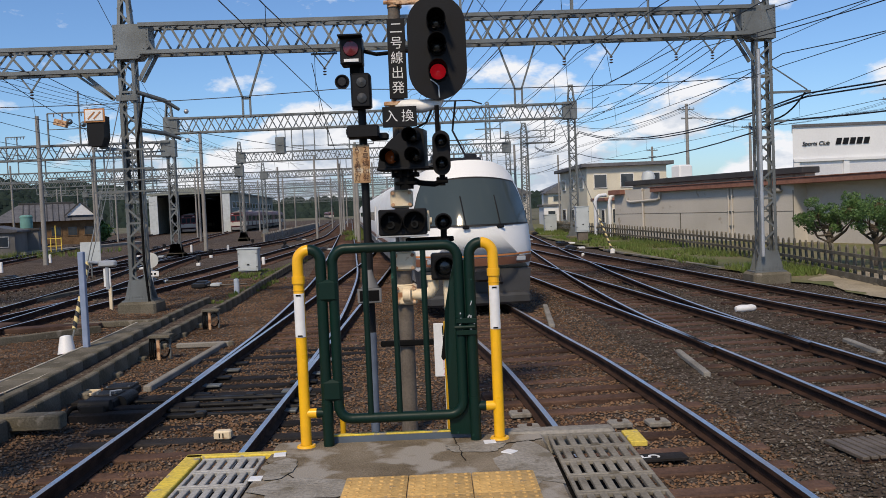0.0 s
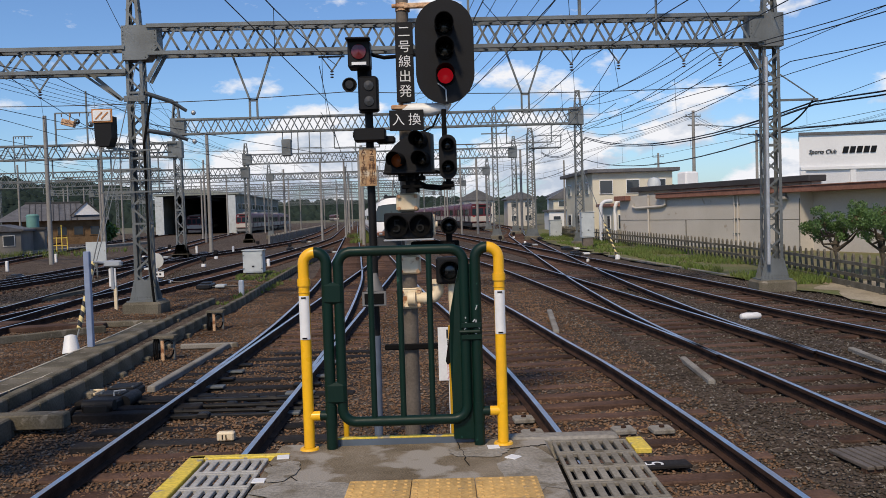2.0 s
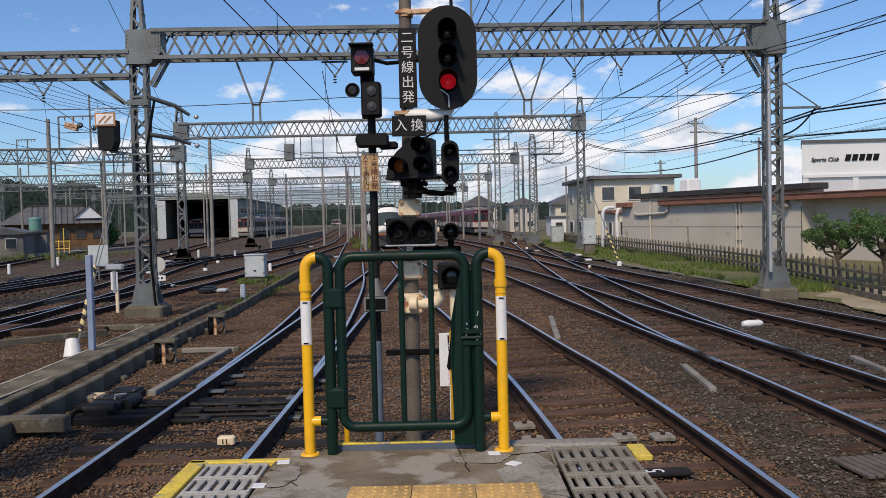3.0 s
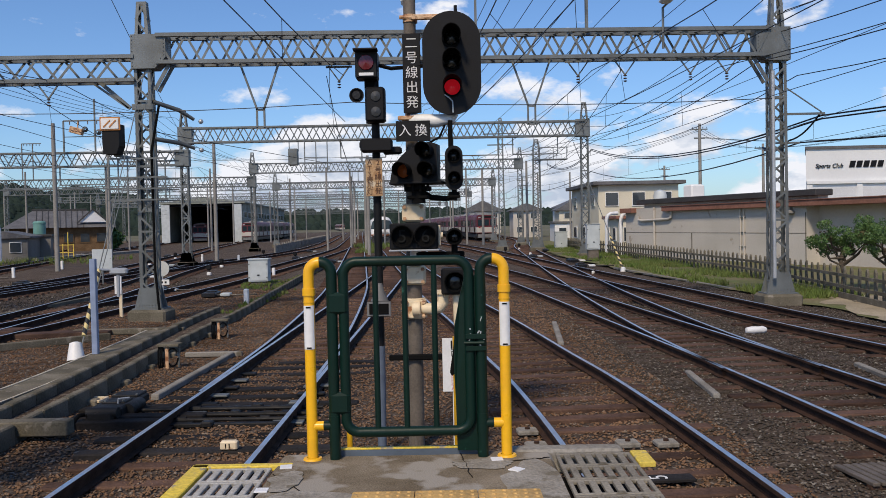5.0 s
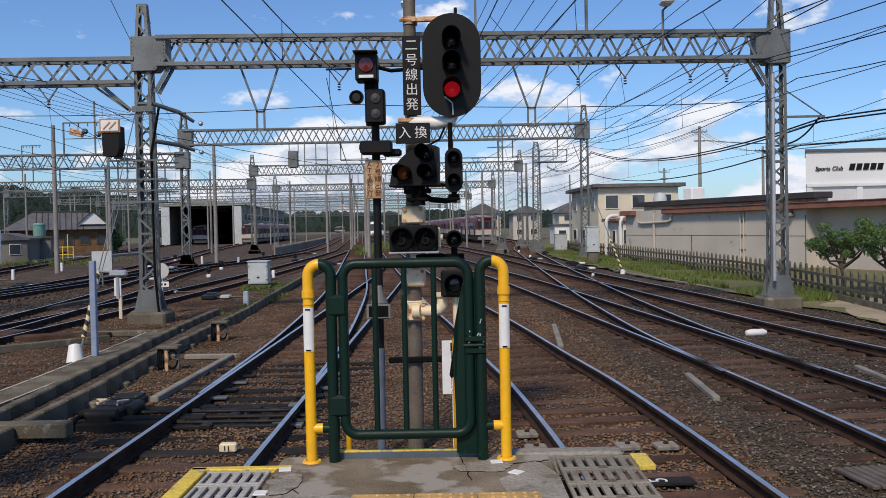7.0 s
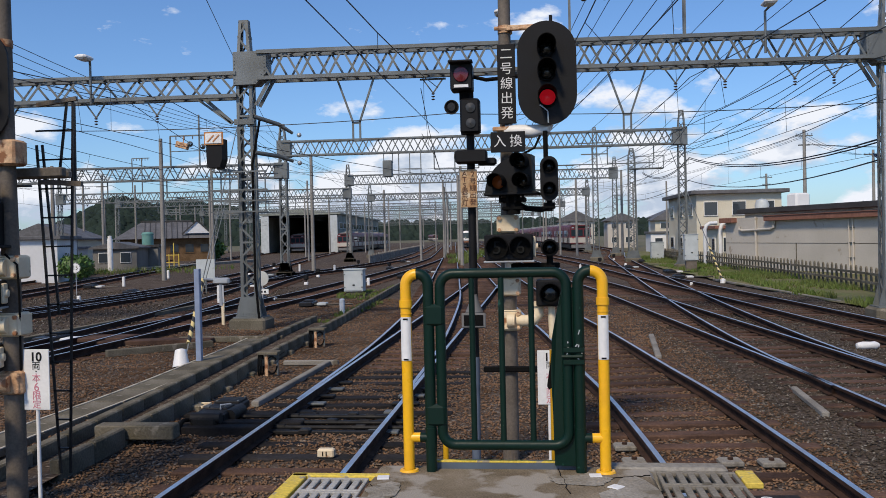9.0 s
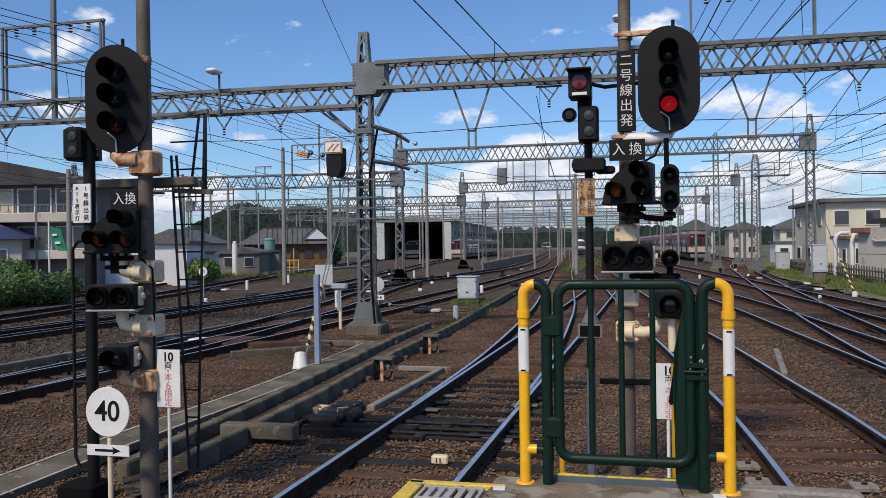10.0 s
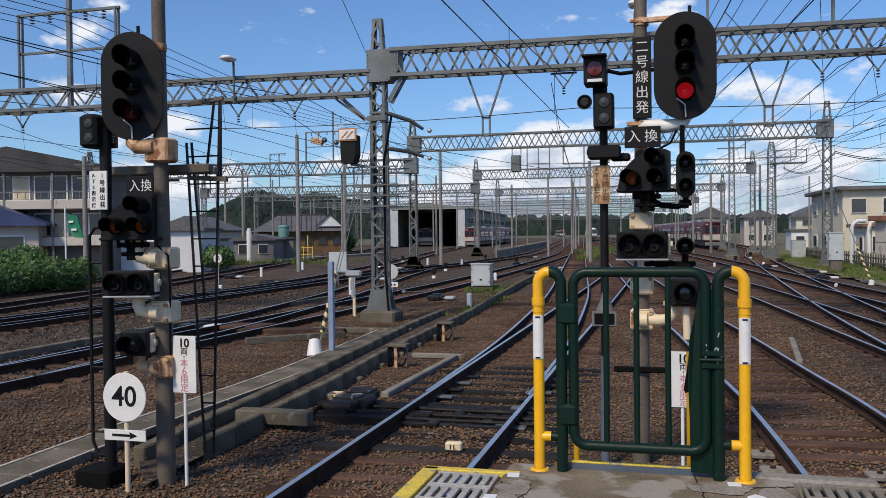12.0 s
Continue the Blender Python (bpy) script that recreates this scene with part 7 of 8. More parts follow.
# ---- picket fence and verge ----
GRASS = surf("grass_blades", (0.10, 0.16, 0.035), (0.15, 0.17, 0.06), 0.6, 0.8, bump=0)
VERGE = surf("grassy_soil", (0.12, 0.14, 0.05), (0.20, 0.17, 0.10), 0.5, 0.95, bump=0.6, fine=12)
LEAF = surf("dark_pine_leaf", (0.035, 0.075, 0.022), (0.06, 0.11, 0.03), 2.0, 0.6, bump=0)
LEAF_B = surf("hedge_leaf", (0.060, 0.130, 0.022), (0.095, 0.170, 0.036), 1.2, 0.6, bump=0)
BARK = surf("grey_bark", (0.12, 0.10, 0.08), (0.07, 0.06, 0.05), 6, 0.9, bump=0.5)
def ragged(points, amount, seed, step=0.8):
    """An outline in plan with a wavering edge."""
    out = []
    for (xa, ya), (xb, yb) in zip(points, points[1:] + points[:1]):
        n = max(1, int(math.hypot(xb - xa, yb - ya) / step))
        for i in range(n):
            x, y = xa + (xb - xa) * i / n, ya + (yb - ya) * i / n
            out.append((x + amount * noise.noise((x * 0.9, y * 0.9, seed)), y + amount * noise.noise((x * 0.9, y * 0.9, seed + 5))))
    return out


verge = ragged([(10.0, 22), (10.2, 18), (40, 18), (40, 110), (9.2, 110), (8.2, 75), (7.9, 60), (8.4, 45), (9.2, 33)], 0.5, 1)
setting("ground_verge", Geo().add([(x, y, -0.125) for x, y in verge], [tuple(range(len(verge)))]), VERGE, "grassy verge along the picket fence", "verge")
path = ragged([(10.0, 20.5), (10.5, 16), (15, 16), (13, 25), (11.3, 25.5), (10.4, 23.5)], 0.9, 3, 0.3)
setting("ground_path", Geo().add([(x, y, -0.118) for x, y in path], [tuple(range(len(path)))]), SAND, "dry sandy soil beside the fence", "soil")


def leaf_cloud(name, centres, count, size, seed, material, parent=None, kind="", label="", category=""):
    """Many small leaves round the given (x, y, z, rx, ry, rz) clumps, as one mesh."""
    rng = np.random.default_rng(seed)
    c = np.array(centres, float)
    vol = c[:, 3] * c[:, 4] * c[:, 5]
    pick = rng.choice(len(c), count, p=vol / vol.sum())
    d = rng.normal(size=(count, 3))
    d /= np.linalg.norm(d, axis=1)[:, None]
    r = rng.random(count) ** 0.33
    r = 0.55 + 0.5 * r * rng.random(count) ** 0.3
    pos = c[pick, :3] + d * r[:, None] * c[pick, 3:]
    u = rng.normal(size=(count, 3))
    u /= np.linalg.norm(u, axis=1)[:, None]
    w = np.cross(u, d + 0.4 * rng.normal(size=(count, 3)))
    w /= np.linalg.norm(w, axis=1)[:, None] + 1e-6
    s = size * (0.6 + 0.8 * rng.random(count))[:, None]
    p = np.stack([pos - u * s, pos + w * s * 0.5, pos + u * s, pos - w * s * 0.5], 1).reshape(-1, 3)
    g = Geo()
    g.v = [tuple(q) for q in p]
    g.f = [(4 * i, 4 * i + 1, 4 * i + 2, 4 * i + 3) for i in range(count)]
    g.s = [False] * count
    ob = part(name, g, material, parent, label)
    return tagged(ob, label, category, "", kind) if kind else ob


def grass(name, label, count, boxes, seed, h=0.22):
    rng = random.Random(seed)
    g = Geo()
    for _ in range(count):
        x0, x1, y0, y1 = rng.choice(boxes)
        x, y = rng.uniform(x0, x1), rng.uniform(y0, y1)
        if noise.noise((x * 0.5, y * 0.35, 9)) < -0.12:
            continue
        for _k in range(3):
            a, k = rng.uniform(0, 6.28), h * rng.uniform(0.4, 1.3)
            dx, dy = math.cos(a) * 0.03, math.sin(a) * 0.03
            lx, ly = rng.uniform(-0.5, 0.5) * k, rng.uniform(-0.5, 0.5) * k
            g.add([(x - dx, y - dy, -0.14), (x + dx, y + dy, -0.14), (x + lx, y + ly, -0.14 + k)], [(0, 1, 2)])
    return tagged(part(name, g, GRASS), label, "grass", "", "stuff")


grass("grass", "rough green grass along the fence and cabinet", 9000, [(9.7, 12.3, 25, 34), (9.3, 12.6, 32, 48), (8.6, 12.8, 44, 62), (8.4, 12, 58, 85)], 3)
grass("grass", "weeds along the concrete trough", 900, [(-6.6, -5.9, 24, 33), (-8.9, -7.6, 34, 39), (-7.4, -6.8, 33, 45)], 4, 0.10)
grass("grass", "grass tufts between the far tracks", 2500, [(-8.5, -6.5, 75, 120), (-11, -9, 95, 140), (-45, -27, 64, 74)], 5, 0.45)


def picket_fence():
    f = thing("picket_fence", "weathered concrete picket fence along the verge", "fence", kind="structure")
    pts = curve_through([(10.6, 15), (11.1, 20), (11.5, 24), (12.0, 30), (12.25, 36), (12.1, 46), (11.75, 54), (11.5, 60), (11.3, 66), (11.0, 80)], 0.56)
    pm = Geo().prism([(-0.06, -0.45), (0.06, -0.45), (0.06, 0.36), (0.0, 0.46), (-0.06, 0.36)][::-1], -0.03, 0.03).mesh("picket")
    pm.materials.append(CONCRETE_OLD)
    for i, p in enumerate(pts):
        q = pts[min(i + 1, len(pts) - 1)] - pts[max(0, i - 1)]
        turn = math.degrees(math.atan2(q.y, q.x)) + random.uniform(-2, 2)
        part("picket", pm, CONCRETE_OLD, f, m=pose(p.x, p.y, 0.36 + random.uniform(-0.02, 0.02), random.uniform(-1.5, 1.5), random.uniform(-1.5, 1.5), turn))
    for a, b in zip(pts[::4], pts[4::4]):
        for z in (0.22, 0.55):
            part("rail", Geo().bar((a.x - 0.055, a.y, z), (b.x - 0.055, b.y, z), 0.05, 0.09), CONCRETE_OLD, f)
        if a.y < 29:
            part("kick_board", Geo().bar((a.x - 0.08, a.y, -0.08), (b.x - 0.08, b.y, -0.08), 0.05, 0.26), CONCRETE_OLD, f)
            part("footing", Geo().box((a.x - 0.1, a.y, -0.18), (0.14, 0.2, 0.2), 0.02), CONCRETE_OLD, f)
    return f


picket_fence()


def small_tree(x, y, seed, spread=1.0):
    t = thing("garden_tree", "small clipped evergreen tree with bare grey limbs behind the fence", "tree", pose(x, y, -0.15), "garden trees")
    rng = random.Random(seed)
    trunk = Geo().tube([(0, 0, 0), (0.06, 0, 0.5), (-0.05, 0.05, 1.0), (0.08, 0, 1.5)], [0.10, 0.085, 0.07, 0.05], 8)
    clumps, dry = [], []
    for i in range(13):
        a = i * 2.4 + rng.uniform(-0.4, 0.4)
        r = spread * rng.uniform(0.25, 1.0)
        tip = Vector((r * math.cos(a), r * math.sin(a) * 0.8, rng.uniform(1.25, 2.25) - 0.25 * r))
        z0 = rng.uniform(0.6, 1.3)
        trunk.tube([(0, 0, z0), tip * 0.55 + Vector((rng.uniform(-0.1, 0.1), 0, 0.35 * z0 - 0.1)), tip], [0.05, 0.032, 0.012], 6)
        for _ in range(6):
            q = tip + Vector((rng.gauss(0, 0.19), rng.gauss(0, 0.17), rng.gauss(0.06, 0.13)))
            k = rng.uniform(0.07, 0.17)
            (dry if rng.random() < 0.08 else clumps).append((*q, k * 1.2, k * 1.2, k * rng.uniform(0.8, 1.5)))
    part("trunk", trunk, BARK, t)
    leaf_cloud("crown", clumps, 9000, 0.034, seed, LEAF_GARDEN, t)
    if dry:
        leaf_cloud("dry_leaves", dry, 260, 0.034, seed + 50, LEAF_DRY, t, label="brown dry leaves")
    return t


LEAF_GARDEN = surf("garden_leaf", (0.055, 0.12, 0.028), (0.095, 0.165, 0.04), 2.5, 0.6, bump=0)
LEAF_DRY = surf("dry_leaf", (0.10, 0.085, 0.04), (0.075, 0.06, 0.03), 3, 0.8, bump=0)
small_tree(13.0, 28.2, 1)
small_tree(14.1, 27.4, 2, 1.1)
small_tree(14.0, 25.4, 5, 0.9)

# ---- far yard: shed, houses, hills ----
SHED_WALL = surf("grey_green_shed_wall", (0.30, 0.32, 0.28), (0.22, 0.235, 0.2), 0.4, 0.8, bump=0.1, fine=6)


WALL_GREY = surf("grey_render", (0.22, 0.215, 0.20), (0.16, 0.155, 0.145), 0.4, 0.9, bump=0.05, fine=8, speck=0.05)


def engine_shed():
    s = thing("engine_shed", "large open-fronted train shed with pale door pillars", "shed", pose(-52.5, 158, -0.3, 0, 0, 5))
    W, D, H = 14.5, 75, 7.6
    part("side_wall", Geo().box((W - 0.15, D / 2, H / 2), (0.3, D, H)), SHED_WALL, s)
    part("side_wall", Geo().box((0.15, D / 2, H / 2), (0.3, D, H)), SHED_WALL, s)
    part("back_wall", Geo().box((W / 2, D - 0.15, H / 2), (W - 0.6, 0.3, H)), SHED_WALL, s)
    part("roof", Geo().prism([(-0.5, H), (W / 2, H + 0.9), (W + 0.5, H), (W + 0.5, H - 0.25), (-0.5, H - 0.25)][::-1], -0.5, D + 0.5), SHED_WALL, s)
    part("lintel", Geo().box((W / 2, 0.1, H - 0.35), (W, 0.4, 0.8)), BLACK_MATT, s)
    for x in (0.5, W - 0.9):
        part("pillar", Geo().box((x, -0.2, H / 2 - 0.2), (1.5, 0.4, H - 0.4)), BOX_GREY, s, "pale blue-white door pillar")
    part("floor", Geo().box((W / 2, D / 2, 0.03), (W - 0.7, D - 0.7, 0.05)), BALLAST, s)
    for i in range(14):
        w = part("window", Geo().box((W + 0.03, 3 + i * 5, 5.2), (0.08, 3.6, 1.2)), WHITE, s)
        part("pane", Geo().box((W + 0.08, 3 + i * 5, 5.2), (0.04, 3.4, 1.05)), WINDOW, w)
    return s


engine_shed()
copy_thing(parked, pose(-47.5, 164, -0.2, 0, 0, 5))

block_building("far_house", "grey-roofed house beyond the parked train", 4.5, 215, 9, 8, 5.8, WALL_BEIGE, ROOF_TILE, 0, 0.6, 2, 3, 2.6)
block_building("far_house", "beige house with a low gable beside the far tracks", 11.6, 150, 4.8, 9, 4.8, WALL_BEIGE, ROOF_TILE, 0, 0.5, 2, 2, 1.2)
block_building("far_house", "small brown-roofed house beside the far tracks", 18.6, 142, 3.2, 6, 4.6, WALL_CREAM, ROOF_TILE, 0, 0.5, 2, 1, 1.3)
block_building("far_house", "white low shed beside the far tracks", 13.2, 105, 3.8, 5, 2.4, WALL_WHITE, ROOF_TILE, 0, 0.2, 1, 2)
block_building("far_house", "white garage beside the far tracks", 15.6, 98, 2.4, 5, 2.3, WALL_WHITE, ROOF_DARK, 0, 0.2, 1, 1)
block_building("far_house", "pale house behind the far fence", 22, 170, 8, 8, 5.5, WALL_WHITE, ROOF_TILE, 0, 0.5, 2, 3, 1.8)
block_building("far_house", "grey house behind the siding", 24, 120, 5, 8, 5.2, WALL_CREAM, ROOF_DARK, 0, 0.5, 2, 2, 1.6)
block_building("annex_house", "small cream annex with a red-brown eave", 12.75, 63.6, 2.7, 4.5, 2.7, WALL_CREAM, FASCIA, 2, 0.25, 1, 2, side_cols=2)

yard = block_building("yard_house", "three-storey grey house with a broad dark roof and balconies", -50.5, 48, 13.5, 10, 7.3, WALL_GREY, ROOF_DARK, 14, 1.1, 3, 0, 1.6, 3)
CURTAIN = surf("cream_curtain", (0.62, 0.56, 0.44), (0.50, 0.44, 0.33), 2, 0.9, bump=0)
for i in range(5):
    for z, hh in ((6.1, 1.7), (3.55, 1.6)):
        xc = 1.4 + i * 2.62
        wi = part("window", Geo().box((xc, -0.03, z), (2.35, 0.10, hh)), WHITE, yard)
        for s in (-0.56, 0.56):
            part("pane", Geo().box((xc + s, -0.09, z), (1.02, 0.03, hh - 0.14)), CURTAIN if (i * 3 + int(s > 0) + int(z)) % 4 == 1 else WINDOW, wi)
    part("balcony_post", Geo().box((0.1 + i * 3.3, -1.35, 3.5), (0.14, 0.14, 7.0)), GALV, yard)
for i in range(26):
    part("baluster", Geo().box((0.2 + i * 0.53, -1.4, 5.55), (0.035, 0.035, 0.42)), GALV, yard)
for z in (2.4, 4.9):
    part("balcony", Geo().box((6.75, -0.7, z), (13.6, 1.4, 0.62), 0.03), WALL_BEIGE, yard, "pale balcony parapet")
part("balcony_rail", Geo().bar((0, -1.4, 5.75), (13.5, -1.4, 5.75), 0.06), GALV, yard)
block_building("yard_house", "house with glossy blue roof tiles", -50, 44, 10, 6, 3.6, WALL_BEIGE, ROOF_BLUE, 25, 0.7, 1, 3, 2.2)
block_building("yard_house", "low white garage with a grey shutter", -39.5, 52, 7.5, 6, 3.0, WALL_WHITE, ROOF_TILE, 18, 0.3, 1, 3)
block_building("yard_house", "low grey shed with a shallow dark roof", -41.2, 75, 3.9, 5, 2.3, WALL_GREY, ROOF_TILE, 14, 0.3, 1, 2, 0.5)
block_building("yard_house", "small pale cabin beside the yard", -45.2, 74, 2.6, 4, 2.2, WALL_WHITE, ROOF_TILE, 14, 0.25, 1, 2)


def hipped_house(label, x, y, w, d, h, r, wall, turn):
    """A long house whose ridge runs along its front, with a small gable over the hipped end."""
    b = thing("tiled_house", label, "house", pose(x, y, -0.3, 0, 0, turn))
    part("wall", Geo().box((w / 2, d / 2, h / 2), (w, d, h)), wall, b)
    e = 0.9
    lo = [(-e, -e, h - 0.1), (w + e, -e, h - 0.1), (w + e, d + e, h - 0.1), (-e, d + e, h - 0.1)]
    hi = [(d * 0.3, d / 2, h + r), (w - d * 0.3, d / 2, h + r)]
    part("roof", Geo().add(lo + hi, [(3, 2, 1, 0), (0, 1, 5, 4), (1, 2, 5), (2, 3, 4, 5), (3, 0, 4)]), ROOF_TILE, b)
    part("ridge", Geo().box((w / 2, d / 2, h + r + 0.05), (w - d * 0.6 + 0.3, 0.35, 0.28), 0.05), ROOF_DARK, b)
    for k in range(9):
        xr = d * 0.35 + (w - d * 0.7) * k / 8
        part("roof_rib", Geo().bar((xr, d / 2, h + r + 0.02), (xr, -e, h - 0.06), 0.09), ROOF_DARK, b)
    part("gable", Geo().prism([(w * 0.70, h + r * 0.25), (w * 0.98, h + r * 0.25), (w * 0.84, h + r * 0.95)], -0.2, 0.4), WALL_WHITE, b, "pale plastered gable")
    for s in (-1, 1):
        part("bargeboard", Geo().bar((w * 0.84, -0.3, h + r * 1.02), (w * (0.84 + s * 0.17), -0.3, h + r * 0.2), 0.16), ROOF_DARK, b)
    for k in range(6):
        wi = part("window", Geo().box((w * (k + 0.5) / 6, -0.03, h * 0.55), (w / 9, 0.1, h * 0.4)), WOOD_BROWN, b)
        part("pane", Geo().box((w * (k + 0.5) / 6, -0.09, h * 0.55), (w / 11, 0.03, h * 0.33)), WINDOW, wi)
    return b


WOOD_BROWN = surf("brown_timber", (0.19, 0.12, 0.065), (0.12, 0.075, 0.04), 1.5, 0.8, bump=0.05, fine=10)
hipped_house("broad old house with a grey tiled hipped roof", -56.5, 110, 12, 9, 3.3, 2.3, WOOD_BROWN, 24)
hipped_house("old house with a low grey tiled roof", -68, 104, 10, 8, 2.9, 1.9, WALL_BEIGE, 28)

random.seed(21)
for i in range(26):
    az = radians(-40 + i * 1.05)
    dist = random.uniform(110, 175)
    x, y = math.sin(az) * dist, math.cos(az) * dist
    if -33 < math.degrees(az) < -11:
        continue
    block_building("town_house", random.choice(["low town house with a grey tiled roof", "white town house with a grey roof", "beige town house with a dark roof"]), x, y, random.uniform(7, 12), random.uniform(6, 9), random.uniform(2.4, 3.6), random.choice([WALL_BEIGE, WALL_BEIGE, WALL_CREAM, ROOF_TILE]), random.choice([ROOF_TILE, ROOF_TILE, ROOF_DARK]), random.uniform(0, 25), 0.5, random.choice([1, 2]), 3, 1.8)
pump = block_building("pump_shed", "small dark flat-roofed pump shed at the yard edge", -39.9, 80.6, 2.2, 2.6, 2.2, WALL_GREY, ROOF_DARK, 20, 0.15, 1, 1)
gas = thing("gas_tank", "slim white upright tank beside the low shed", "tank", pose(-37.3, 70.8, -0.3))
part("shell", Geo().lathe([(0.23, 0), (0.23, 3.0), (0.17, 3.15), (0.17, 3.3), (0, 3.34)], 14), WHITE, gas)
part("base", Geo().lathe([(0.4, 0), (0.4, 0.2), (0, 0.2)], 12), CONCRETE, gas)
rail = thing("guard_rail", "yellow painted guard rail beside the yard path", "railing", pose(-36.6, 80, -0.3))
for k in range(4):
    part("post", Geo().bar((k * 0.5, 0, 0), (k * 0.5, 0, 1.5 if k % 2 else 2.6), 0.07), YELLOW_LINE, rail)
for z in (0.7, 1.4):
    part("bar", Geo().bar((0, 0, z), (1.5, 0, z), 0.06), YELLOW_LINE, rail)
tank = thing("water_tank", "small teal cylindrical water tank on a shed roof", "tank", pose(-39.0, 81.6, 2.15))
part("shell", Geo().lathe([(0.56, 0), (0.56, 1.15), (0.48, 1.24), (0, 1.28)], 20), TEAL, tank)
part("rim", Geo().lathe([(0.56, 1.0), (0.60, 1.02), (0.60, 1.1), (0.56, 1.12)], 20), TEAL, tank)

flag = thing("green_banner", "green banner with pale marks on a white pole", "banner", pose(-33.8, 42, -0.3))
part("pole", Geo().tube([(0, 0, 0), (0, 0, 4.4)], 0.05, 8), WHITE, flag)
part("cloth", Geo().add([(0.1, 0, 4.0), (0.75, 0.05, 3.9), (1.0, 0, 3.2), (1.2, 0.05, 2.6), (0.6, 0, 2.65), (0.15, 0.05, 3.1)], [(0, 5, 4, 3, 2, 1)]).add([(0.1, 0.03, 4.0), (0.75, 0.08, 3.9), (1.0, 0.03, 3.2), (1.2, 0.08, 2.6), (0.6, 0.03, 2.65), (0.15, 0.08, 3.1)], [(0, 1, 2, 3, 4, 5)]), surf("green_cloth", (0.01, 0.20, 0.10), (0.01, 0.15, 0.08), 3, 0.7), flag)
part("mark", Geo().box((0.4, 0.0, 3.55), (0.3, 0.08, 0.12)).box((0.6, 0.0, 3.1), (0.35, 0.08, 0.12)), WHITE, flag)


def hedge(label, clumps, count, seed, size=0.09):
    h = thing("hedge", label, "hedge", pose(0, 0, 0))
    core = Geo()
    for x, y, z, a, b, c in clumps:
        core.lathe([(0.0, -c * 0.8), (a * 0.62, -c * 0.5), (a * 0.8, 0), (a * 0.6, c * 0.5), (0, c * 0.82)], 10, Matrix.Translation((x, y, z)))
    part("inner_foliage", core, LEAF, h)
    leaf_cloud("leaves", clumps, count, size, seed, LEAF_B, h)
    return h


rngh = random.Random(4)
hedge("clipped green hedge bordering the yard", [(-28.4 + rngh.uniform(-0.25, 0.25), 25.0 + i * 1.15, 0.55 + rngh.uniform(-0.08, 0.12), 0.9, 0.95, 0.8) for i in range(11)], 16000, 11, 0.075)
hedge("rounded dark green shrubs behind the hedge", [(-31.0 - rngh.uniform(0, 0.8), 27 + i * 1.9, 0.85 + rngh.uniform(-0.1, 0.25), 1.2, 1.2, 1.0) for i in range(6)], 10000, 12, 0.085)
hedge("dark green bush at the yard edge", [(-47, 118, 1.2, 2.2, 1.6, 1.6)], 1500, 13, 0.25)
hedge("dark green bush beside the low building", [(-34, 56, 0.9, 1.8, 1.2, 1.1), (-31.5, 55, 0.8, 1.3, 1.1, 0.9)], 2500, 14, 0.14)


def wooded_hill(label, az0, az1, dist, height, seed):
    g = Geo()
    n, m = 170, 7
    v = []
    for j in range(m):
        k = j / (m - 1)
        for i in range(n):
            a = radians(az0 + (az1 - az0) * i / (n - 1))
            env = math.sin(math.pi * i / (n - 1)) ** 0.5
            hgt = height * env * (0.80 + 0.25 * noise.noise((i * 0.03, seed, 0)))
            z = hgt * math.sin(k * 1.57) + (0.9 * noise.noise((i * 0.45, j * 0.8, seed)) + 0.45 * noise.noise((i * 1.3, j * 1.6, seed))) * dist / 500
            d = dist + k * 110
            v.append((math.sin(a) * d, math.cos(a) * d, z - 1))
    g.add(v, [(j * n + i, j * n + i + 1, (j + 1) * n + i + 1, (j + 1) * n + i) for j in range(m - 1) for i in range(n - 1)])
    rng = random.Random(seed)
    for q in range(900):
        i, k = rng.random(), rng.random()
        a = radians(az0 + (az1 - az0) * (0.02 + 0.96 * i))
        hgt = height * math.sin(math.pi * (0.02 + 0.96 * i)) ** 0.5 * (0.80 + 0.25 * noise.noise((i * n * 0.03, seed, 0)))
        r = rng.uniform(2.2, 4.6) * dist / 480
        d = dist + k * 110
        g.lathe([(0, r * 0.8), (r * 0.6, r * 0.45), (r, -r * 0.3), (r * 0.7, -r * 1.2)], 6, pose(math.sin(a) * d, math.cos(a) * d, hgt * math.sin(k * 1.57) - 1, rng.uniform(-12, 12), rng.uniform(-12, 12), rng.uniform(0, 60)))
    return setting("backdrop_hill", g, HILL, label, "hill")


HILL = surf("distant_woods", (0.024, 0.037, 0.028), (0.015, 0.025, 0.021), 0.03, 0.95, bump=0, fine=0.25)
wooded_hill("dark wooded hill beyond the town", -32, -17.5, 480, 38, 2)
wooded_hill("low wooded ridge on the horizon", -22, 12, 760, 22, 5)
wooded_hill("low wooded ridge beyond the town", -60, -26, 700, 22, 7)
wooded_hill("blue-green ridge behind the houses", 3, 40, 1400, 42, 9)

# ---- single poles ----
def pole(x, y, h, label="plain grey steel pole beside the tracks", r=0.16, arm=0):
    p = thing("line_pole", label, "pole", pose(x, y, -0.3), "line poles")
    part("shaft", Geo().tube([(0, 0, 0), (0, 0, h)], [r, r * 0.75], 10), CONC_POLE, p)
    if arm:
        part("cross_arm", Geo().bar((-arm, 0, h - 0.5), (arm, 0, h - 0.5), 0.09).bar((-arm * 0.7, 0, h - 1.3), (arm * 0.7, 0, h - 1.3), 0.09), GALV, p)
        g = Geo()
        for x in (-arm * 0.9, -arm * 0.4, arm * 0.4, arm * 0.9):
            insulator(g, (x, 0, h - 0.3), 2, 0.07)
        tagged(part("insulators", g, PORCELAIN, p), kind="stuff")
    return p


